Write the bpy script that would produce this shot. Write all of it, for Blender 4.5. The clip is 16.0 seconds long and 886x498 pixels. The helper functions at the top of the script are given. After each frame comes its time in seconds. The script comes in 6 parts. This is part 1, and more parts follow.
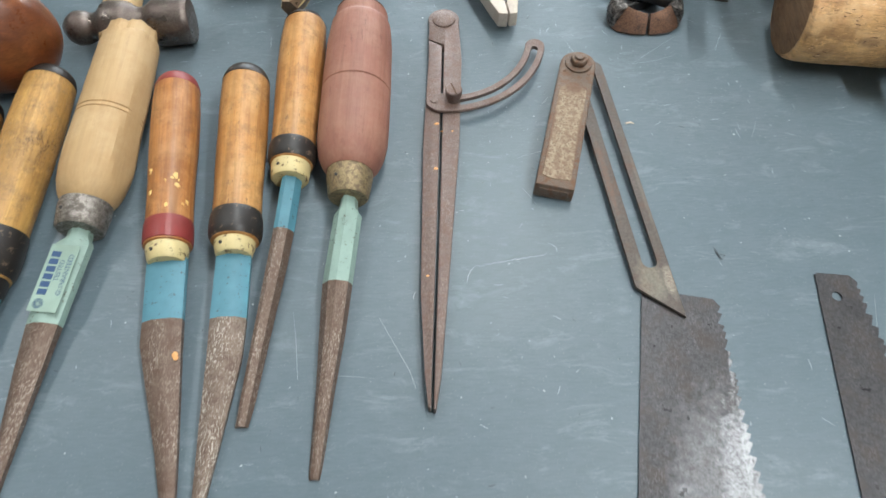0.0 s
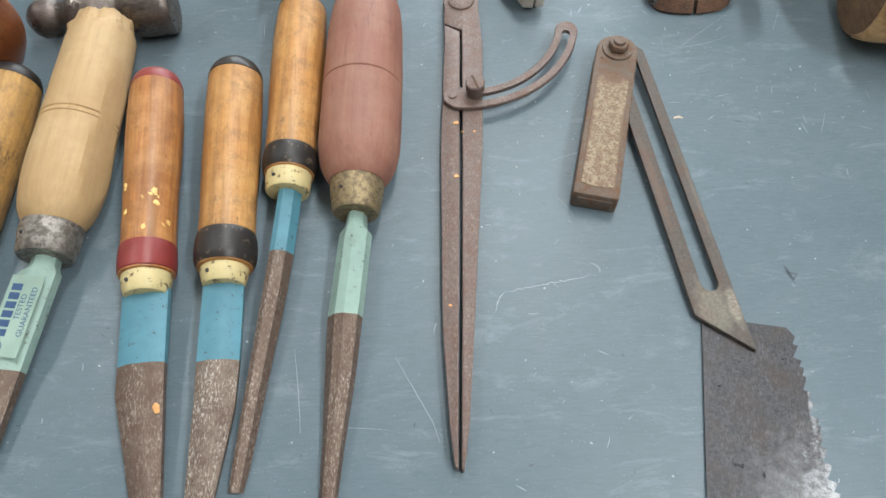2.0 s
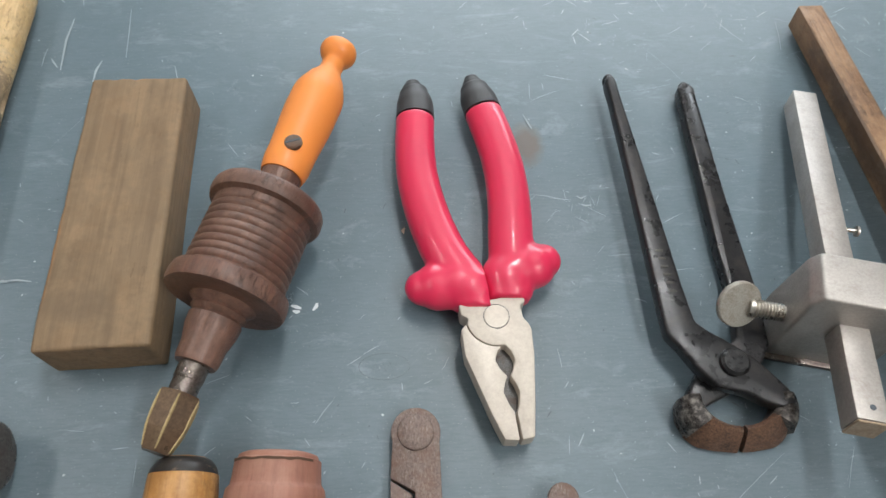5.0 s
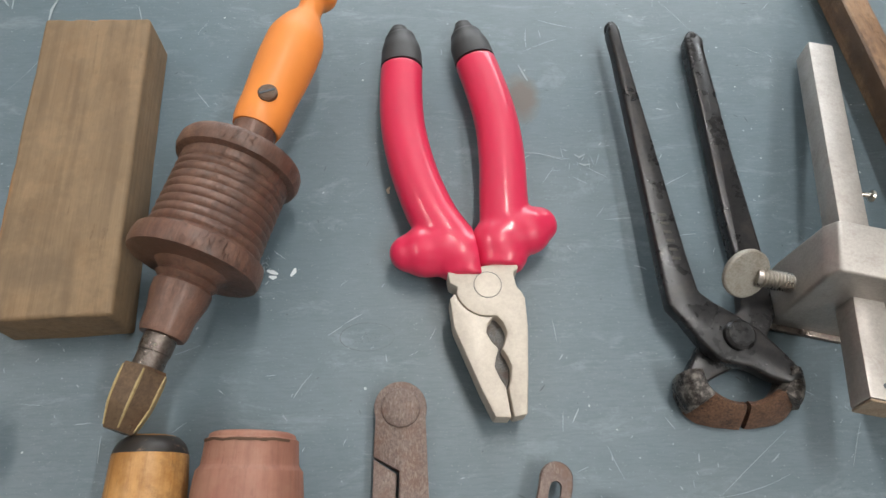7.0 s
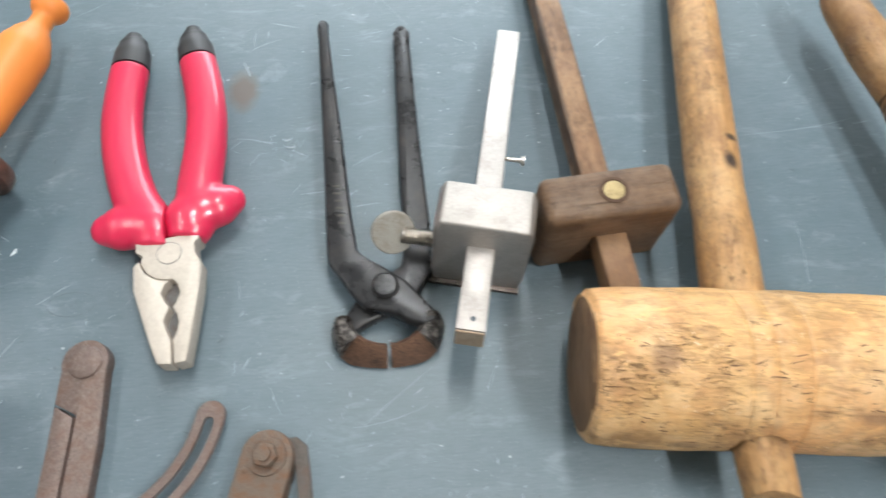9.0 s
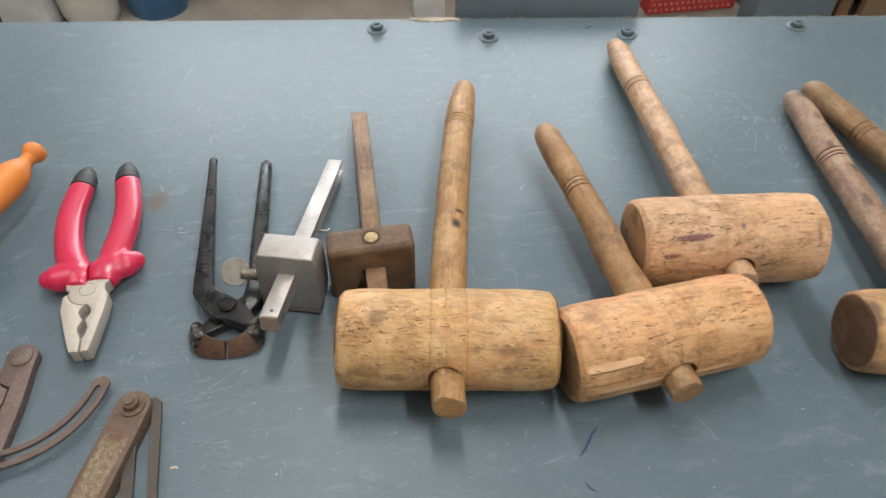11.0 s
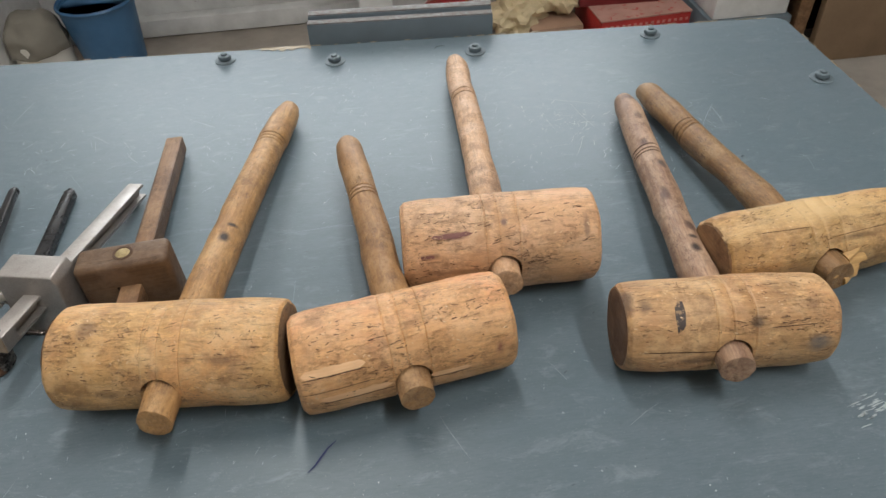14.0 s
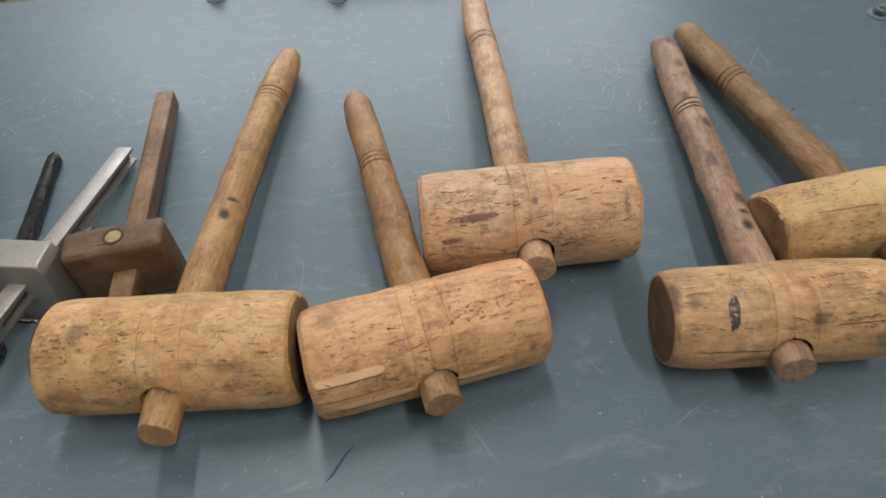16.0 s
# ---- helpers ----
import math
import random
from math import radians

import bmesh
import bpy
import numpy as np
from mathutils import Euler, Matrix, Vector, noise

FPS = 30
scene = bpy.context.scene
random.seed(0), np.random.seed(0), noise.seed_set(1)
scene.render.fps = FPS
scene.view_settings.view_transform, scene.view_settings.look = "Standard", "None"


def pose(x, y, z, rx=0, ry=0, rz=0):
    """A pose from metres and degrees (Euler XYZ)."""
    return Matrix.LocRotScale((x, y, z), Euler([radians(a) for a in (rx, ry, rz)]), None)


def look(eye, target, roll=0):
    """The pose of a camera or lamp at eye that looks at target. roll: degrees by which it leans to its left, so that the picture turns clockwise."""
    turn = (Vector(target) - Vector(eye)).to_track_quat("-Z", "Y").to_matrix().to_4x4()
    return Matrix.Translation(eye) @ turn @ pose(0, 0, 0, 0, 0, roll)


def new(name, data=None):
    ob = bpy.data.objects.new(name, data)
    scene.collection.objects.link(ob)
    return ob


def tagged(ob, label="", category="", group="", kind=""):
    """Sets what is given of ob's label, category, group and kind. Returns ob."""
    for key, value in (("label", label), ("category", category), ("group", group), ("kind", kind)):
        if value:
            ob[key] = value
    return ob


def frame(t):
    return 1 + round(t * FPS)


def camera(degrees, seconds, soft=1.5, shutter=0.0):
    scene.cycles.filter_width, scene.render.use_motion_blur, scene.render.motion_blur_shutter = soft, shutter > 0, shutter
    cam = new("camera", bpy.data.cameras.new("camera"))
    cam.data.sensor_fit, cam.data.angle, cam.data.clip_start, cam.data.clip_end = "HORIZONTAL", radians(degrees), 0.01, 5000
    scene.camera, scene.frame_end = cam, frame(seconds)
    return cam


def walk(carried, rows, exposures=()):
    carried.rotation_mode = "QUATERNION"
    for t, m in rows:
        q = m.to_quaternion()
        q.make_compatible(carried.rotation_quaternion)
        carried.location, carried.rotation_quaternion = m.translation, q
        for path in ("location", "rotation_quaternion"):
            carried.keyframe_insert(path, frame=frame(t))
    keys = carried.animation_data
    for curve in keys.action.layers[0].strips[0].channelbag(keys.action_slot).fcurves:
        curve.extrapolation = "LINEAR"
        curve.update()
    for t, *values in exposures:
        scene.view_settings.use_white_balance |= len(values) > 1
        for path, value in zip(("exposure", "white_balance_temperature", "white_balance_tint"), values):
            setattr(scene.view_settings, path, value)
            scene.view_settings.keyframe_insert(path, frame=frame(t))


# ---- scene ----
T = 0.8          # height of the bench top
cam = camera(66.1, 16.0, soft=1.5, shutter=0.5)
PATH = [
    (0, (-0.001, 0.004, 1.127), (0.041, 1.017, -0.597), 0.6),
    (0.5, (0.002, 0.029, 1.11), (0.033, 1.042, -0.614), -0.1),
    (1, (0.001, 0.043, 1.097), (0.023, 1.029, -0.643), -0.9),
    (1.5, (-0.003, 0.048, 1.091), (0.019, 1.014, -0.66), -1.1),
    (2, (-0.007, 0.049, 1.091), (0.011, 1.012, -0.662), -1.4),
    (2.5, (-0.015, 0.089, 1.113), (-0.026, 1.114, -0.605), -2.6),
    (3, (-0.032, 0.162, 1.131), (-0.048, 1.239, -0.555), -1.8),
    (3.5, (-0.021, 0.224, 1.138), (-0.015, 1.266, -0.568), -0.5),
    (4, (-0.003, 0.264, 1.126), (0.047, 1.29, -0.59), 1.0),
    (4.5, (0.013, 0.287, 1.11), (0.08, 1.275, -0.627), 2.3),
    (4.7, (0.015, 0.294, 1.104), (0.087, 1.272, -0.639), 2.4),
    (7, (0.016, 0.317, 1.079), (0.128, 1.148, -0.738), 6.0),
    (7.5, (0.037, 0.31, 1.087), (0.143, 1.141, -0.729), 5.4),
    (8, (0.072, 0.3, 1.095), (0.174, 1.13, -0.722), 4.2),
    (8.5, (0.114, 0.289, 1.102), (0.225, 1.124, -0.712), 3.8),
    (9, (0.162, 0.273, 1.113), (0.272, 1.127, -0.692), 2.9),
    (9.5, (0.203, 0.254, 1.127), (0.359, 1.156, -0.651), 4.1),
    (9.7, (0.214, 0.24, 1.134), (0.389, 1.215, -0.603), 4.0),
    (11.8, (0.311, 0.033, 1.232), (0.445, 1.432, -0.192), -0.6),
    (12, (0.327, 0.034, 1.228), (0.457, 1.434, -0.195), -1.2),
    (12.5, (0.379, 0.039, 1.218), (0.556, 1.42, -0.217), -0.8),
    (13, (0.441, 0.029, 1.203), (0.603, 1.421, -0.223), -0.3),
    (13.5, (0.455, 0.043, 1.178), (0.588, 1.458, -0.229), -2.1),
    (14, (0.448, 0.055, 1.168), (0.573, 1.499, -0.21), -3.2),
    (14.5, (0.446, 0.05, 1.176), (0.591, 1.498, -0.196), -2.4),
    (15, (0.445, 0.051, 1.178), (0.585, 1.496, -0.198), -2.4),
    (15.5, (0.445, 0.062, 1.167), (0.534, 1.459, -0.261), -4.6),
    (16, (0.444, 0.117, 1.164), (0.526, 1.389, -0.377), -4.6),
]
walk(cam, [(t, look(eye, target, roll)) for t, eye, target, roll in PATH],
     exposures=[(0.0, 0.34, 6200, 7), (2.0, 0.34, 6200, 7), (3.0, 0.16, 6100, 8), (4.5, 0.0, 6250, 8), (7.0, -0.04, 6550, 9), (7.5, -0.2, 6500, 9), (8.0, -0.58, 6500, 9), (8.5, 0.0, 6350, 8), (9.0, 0.33, 6250, 7), (9.3, 0.14, 6400, 8), (9.7, 0.1, 6400, 8),
                (11.8, -0.28, 6600, 10), (15.2, -0.38, 6500, 10), (16.0, -0.53, 6480, 10)])

# ---- light ----
world = bpy.data.worlds.new("room_light")
scene.world = world
world.use_nodes = True
wn = world.node_tree.nodes
sky = wn.new("ShaderNodeTexSky")
sky.sky_type = 'NISHITA'
sky.sun_disc = False
sky.sun_elevation, sky.sun_rotation = radians(40), radians(150)
world.node_tree.links.new(sky.outputs[0], wn["Background"].inputs[0])
wn["Background"].inputs[1].default_value = 0.1


def area(name, eye, target, w, h, watts, colour, roll=0):
    d = bpy.data.lights.new(name, 'AREA')
    d.shape, d.size, d.size_y, d.energy, d.color = 'RECTANGLE', w, h, watts, colour
    ob = new(name, d)
    ob.matrix_world = look(eye, target, roll)
    return ob


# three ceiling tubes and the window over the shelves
# tubes are unseen; the third is added to brighten the bench and shelves
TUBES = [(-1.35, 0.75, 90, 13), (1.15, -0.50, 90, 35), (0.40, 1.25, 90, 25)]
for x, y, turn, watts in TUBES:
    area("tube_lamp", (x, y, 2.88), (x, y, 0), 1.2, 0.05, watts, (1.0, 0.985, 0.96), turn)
area("window_daylight", (0.50, 2.3, 1.50), (0.45, 0.6, 0.9), 2.10, 0.60, 18, (0.95, 0.98, 1.0))

# ---- helpers of the scene ----
from mathutils.bvhtree import BVHTree

def part(name, bm, material, parent, label="", sharp=35, kind=""):
    me = bpy.data.meshes.new(name)
    bmesh.ops.recalc_face_normals(bm, faces=bm.faces)
    for f in bm.faces:
        f.smooth = True
    lim = radians(sharp)
    for e in bm.edges:
        if len(e.link_faces) == 2:
            e.smooth = e.calc_face_angle(0) < lim
    bm.to_mesh(me)
    bm.free()
    me.materials.append(material)
    ob = new(name, me)
    ob.parent = parent
    return tagged(ob, label, kind=kind)


def thing(name, m, label, category, group="", kind=""):
    ob = new(name)
    ob.empty_display_size = 0.02
    ob.matrix_basis = m
    return tagged(ob, label, category, group, kind)


def axis_pose(p, q):
    """Origin p, local Y towards q, local Z upwards."""
    p, q = Vector(p), Vector(q)
    y = (q - p).normalized()
    x = y.cross(Vector((0, 0, 1))).normalized()
    z = x.cross(y)
    m = Matrix((x, y, z)).transposed().to_4x4()
    m.translation = p
    return m


def lathe(profile, seg=32, sx=1.0, sz=1.0, bend=None, bm=None):
    """Turned shape about local Y: profile of (y, r); sx, sz flatten it; bend(y) gives an offset (x, z)."""
    bm = bm or bmesh.new()
    rings = []
    for y, r in profile:
        ox, oz = bend(y) if bend else (0, 0)
        if r < 1e-6:
            rings.append([bm.verts.new((ox, y, oz))])
        else:
            rings.append([bm.verts.new((ox + sx * r * math.cos(a), y, oz + sz * r * math.sin(a)))
                          for a in (2 * math.pi * k / seg for k in range(seg))])
    for a, b in zip(rings, rings[1:]):
        for k in range(seg):
            n = (k + 1) % seg
            if len(a) == 1 and len(b) == 1:
                break
            if len(a) == 1:
                bm.faces.new((a[0], b[k], b[n]))
            elif len(b) == 1:
                bm.faces.new((a[k], a[n], b[0]))
            else:
                bm.faces.new((a[k], a[n], b[n], b[k]))
    for r in (rings[0], rings[-1]):
        if len(r) > 2:
            bm.faces.new(r)
    return bm


def smooth_profile(knots, n):
    """Resamples (y, r) knots with a soft curve."""
    ys = np.array([k[0] for k in knots], float)
    rs = np.array([k[1] for k in knots], float)
    out = []
    for i in range(len(ys) - 1):
        p0 = rs[max(i - 1, 0)]; p1 = rs[i]; p2 = rs[i + 1]; p3 = rs[min(i + 2, len(rs) - 1)]
        for k in range(n):
            u = k / n
            r = p1 + 0.5 * u * (p2 - p0 + u * (2 * p0 - 5 * p1 + 4 * p2 - p3 + u * (3 * (p1 - p2) + p3 - p0)))
            lo, hi = min(p1, p2), max(p1, p2)
            out.append((ys[i] + u * (ys[i + 1] - ys[i]), min(max(r, lo), hi)))
    out.append((ys[-1], rs[-1]))
    return out


def jitter(bm, amp, scale, seed=0.0, only=None):
    """Uneven, hand-worn surface."""
    for v in bm.verts:
        if only and not only(v.co):
            continue
        v.co += amp * noise.noise_vector(v.co * scale + Vector((seed, seed * 1.7, 0)))
    return bm


def prism(outline, z0, z1, bevel=0.0, seg=2, bm=None):
    """An upright slab over a plan outline."""
    bm = bm or bmesh.new()
    lo = [bm.verts.new((x, y, z0)) for x, y in outline]
    hi = [bm.verts.new((x, y, z1)) for x, y in outline]
    n = len(lo)
    faces = [bm.faces.new(hi), bm.faces.new(lo[::-1])]
    for k in range(n):
        faces.append(bm.faces.new((lo[k], lo[(k + 1) % n], hi[(k + 1) % n], hi[k])))
    bmesh.ops.recalc_face_normals(bm, faces=faces)
    if bevel:
        es = [e for e in bm.edges if e.is_valid and len(e.link_faces) == 2 and e.calc_face_angle(0) > 0.5
              and all(f in faces for f in e.link_faces)]
        bmesh.ops.bevel(bm, geom=es, offset=bevel, segments=seg, profile=0.5, affect='EDGES', clamp_overlap=True)
    return bm


def box(x0, x1, y0, y1, z0, z1, bevel=0.0, seg=2, bm=None):
    return prism([(x0, y0), (x1, y0), (x1, y1), (x0, y1)], z0, z1, bevel, seg, bm)


def sweep(points, radii, seg=16, flat=None, bm=None, caps=True, sub=6):
    """A round or oval bar along a soft curve; flat gives (width, height) factors."""
    bm = bm or bmesh.new()
    P = [Vector(p) for p in points]
    path, rad = [], []
    for i in range(len(P) - 1):
        a, b, c, d = P[max(i - 1, 0)], P[i], P[i + 1], P[min(i + 2, len(P) - 1)]
        for k in range(sub):
            u = k / sub
            path.append(b + 0.5 * u * ((c - a) + u * ((2 * a - 5 * b + 4 * c - d) + u * (3 * (b - c) + d - a))))
            rad.append(radii[i] + (radii[i + 1] - radii[i]) * (u * u * (3 - 2 * u)))
    path.append(P[-1]); rad.append(radii[-1])
    fw, fh = flat or (1, 1)
    up = Vector((0, 0, 1))
    rings = []
    for i, p in enumerate(path):
        t = (path[min(i + 1, len(path) - 1)] - path[max(i - 1, 0)]).normalized()
        side = t.cross(up)
        if side.length < 1e-4:
            side = Vector((1, 0, 0))
        side.normalize()
        v = side.cross(t)
        rings.append([bm.verts.new(p + rad[i] * (fw * math.cos(a) * side + fh * math.sin(a) * v))
                      for a in (2 * math.pi * k / seg for k in range(seg))])
    for a, b in zip(rings, rings[1:]):
        for k in range(seg):
            bm.faces.new((a[k], a[(k + 1) % seg], b[(k + 1) % seg], b[k]))
    if caps:
        bm.faces.new(rings[0]); bm.faces.new(rings[-1])
    return bm


def bar(sections, roll=0.0, edge=0.35, bm=None):
    """A flat blade along local Y: sections of (y, x, z, width, thickness); edges chamfered on the upper side."""
    bm = bm or bmesh.new()
    rings = []
    c, s = math.cos(radians(roll)), math.sin(radians(roll))
    for y, x, z, w, t in sections:
        b = min(edge * w, 0.8 * t)
        pts = [(-w / 2, -t / 2), (-w / 2, t * 0.1), (-w / 2 + b, t / 2), (w / 2 - b, t / 2), (w / 2, t * 0.1), (w / 2, -t / 2)]
        rings.append([bm.verts.new((x + c * px - s * pz, y, z + s * px + c * pz)) for px, pz in pts])
    for a, b in zip(rings, rings[1:]):
        for k in range(6):
            bm.faces.new((a[k], a[(k + 1) % 6], b[(k + 1) % 6], b[k]))
    bm.faces.new(rings[0]); bm.faces.new(rings[-1])
    return bm


def arc(cx, cy, r, a0, a1, n):
    return [(cx + r * math.cos(radians(a0 + (a1 - a0) * k / n)), cy + r * math.sin(radians(a0 + (a1 - a0) * k / n))) for k in range(n + 1)]


def cut(bm, cutter):
    """bm with cutter taken out of it."""
    obs = []
    for b in (bm, cutter):
        bmesh.ops.recalc_face_normals(b, faces=b.faces)
        me = bpy.data.meshes.new("raw")
        b.to_mesh(me); b.free()
        obs.append(new("raw", me))
    mod = obs[0].modifiers.new("cut", 'BOOLEAN')
    mod.object, mod.operation, mod.solver = obs[1], 'DIFFERENCE', 'EXACT'
    bpy.context.view_layer.update()
    me = bpy.data.meshes.new_from_object(obs[0].evaluated_get(bpy.context.evaluated_depsgraph_get()))
    out = bmesh.new()
    out.from_mesh(me)
    for o in obs:
        d = o.data
        bpy.data.objects.remove(o); bpy.data.meshes.remove(d)
    bpy.data.meshes.remove(me)
    return out


def fused(bm, voxel, rounds):
    """The solids in bm melted into one soft skin."""
    me = bpy.data.meshes.new("raw")
    bmesh.ops.recalc_face_normals(bm, faces=bm.faces)
    bm.to_mesh(me); bm.free()
    ob = new("raw", me)
    r = ob.modifiers.new("skin", 'REMESH')
    r.mode, r.voxel_size = 'VOXEL', voxel
    s = ob.modifiers.new("soft", 'SMOOTH')
    s.factor, s.iterations = 0.5, rounds
    bpy.context.view_layer.update()
    skin = bpy.data.meshes.new_from_object(ob.evaluated_get(bpy.context.evaluated_depsgraph_get()))
    out = bmesh.new()
    out.from_mesh(skin)
    bpy.data.objects.remove(ob); bpy.data.meshes.remove(me); bpy.data.meshes.remove(skin)
    return out


def lettering(text, size, m, material, parent, name="lettering"):
    cu = bpy.data.curves.new(name, 'FONT')
    cu.body, cu.size, cu.align_x, cu.align_y = text, size, 'CENTER', 'CENTER'
    ob = new("raw", cu)
    bpy.context.view_layer.update()
    me = bpy.data.meshes.new_from_object(ob.evaluated_get(bpy.context.evaluated_depsgraph_get()))
    bpy.data.objects.remove(ob); bpy.data.curves.remove(cu)
    me.transform(m)
    me.materials.clear()
    me.materials.append(material)
    o = new(name, me)
    o.parent = parent
    return o


# ---- materials ----
def node_set(name):
    m = bpy.data.materials.new(name)
    m.use_nodes = True
    nt = m.node_tree
    return m, nt, nt.nodes["Principled BSDF"]


def nd(nt, kind, **kw):
    n = nt.nodes.new(kind)
    for k, v in kw.items():
        if k in n.inputs:
            n.inputs[k].default_value = v
    return n


def coords(nt, scale=(1, 1, 1), shift=(0, 0, 0), turn=0.0):
    tc = nt.nodes.new("ShaderNodeTexCoord")
    mp = nt.nodes.new("ShaderNodeMapping")
    mp.inputs["Scale"].default_value = scale
    mp.inputs["Location"].default_value = shift
    mp.inputs["Rotation"].default_value = (0, 0, radians(turn))
    nt.links.new(tc.outputs["Object"], mp.inputs[0])
    return mp.outputs[0]


def noise_of(nt, vec, scale, detail=4.0, rough=0.6, distort=0.0):
    n = nd(nt, "ShaderNodeTexNoise", Scale=scale, Detail=detail, Roughness=rough, Distortion=distort)
    nt.links.new(vec, n.inputs["Vector"])
    return n.outputs["Fac"]


def ramp(nt, fac, stops):
    r = nt.nodes.new("ShaderNodeValToRGB")
    el = r.color_ramp.elements
    while len(el) < len(stops):
        el.new(0.5)
    for e, (p, c) in zip(el, stops):
        e.position = p
        e.color = (*c, 1) if len(c) == 3 else c
    nt.links.new(fac, r.inputs[0])
    return r.outputs[0]


def grey(v):
    return (v, v, v)


def mix(nt, fac, a, b, blend='MIX'):
    n = nt.nodes.new("ShaderNodeMix")
    n.data_type, n.blend_type = 'RGBA', blend
    for sock, v in ((n.inputs[0], fac), (n.inputs[6], a), (n.inputs[7], b)):
        if isinstance(v, (int, float)):
            sock.default_value = v
        elif isinstance(v, tuple):
            sock.default_value = (*v, 1)
        else:
            nt.links.new(v, sock)
    return n.outputs[2]


def bump(nt, bsdf, height, strength, distance):
    b = nd(nt, "ShaderNodeBump", Strength=strength, Distance=distance)
    nt.links.new(height, b.inputs["Height"])
    nt.links.new(b.outputs[0], bsdf.inputs["Normal"])


def spot(nt, centre, radii, fuzz=0.35, scale=120):
    """1 inside an uneven blot round a place of the thing, 0 outside."""
    tc = nt.nodes.new("ShaderNodeTexCoord")
    sub = nt.nodes.new("ShaderNodeVectorMath"); sub.operation = 'SUBTRACT'
    sub.inputs[1].default_value = centre
    nt.links.new(tc.outputs["Object"], sub.inputs[0])
    div = nt.nodes.new("ShaderNodeVectorMath"); div.operation = 'DIVIDE'
    div.inputs[1].default_value = radii
    nt.links.new(sub.outputs[0], div.inputs[0])
    ln = nt.nodes.new("ShaderNodeVectorMath"); ln.operation = 'LENGTH'
    nt.links.new(div.outputs[0], ln.inputs[0])
    nz = noise_of(nt, tc.outputs["Object"], scale, 6, 0.75)
    add = nt.nodes.new("ShaderNodeMath"); add.operation = 'MULTIPLY_ADD'
    nt.links.new(nz, add.inputs[0])
    add.inputs[1].default_value = 2 * fuzz
    nt.links.new(ln.outputs[1], add.inputs[2])
    return ramp(nt, add.outputs[0], [(0.3 + fuzz, grey(1)), (min(0.999, 0.85 + fuzz), grey(0))])


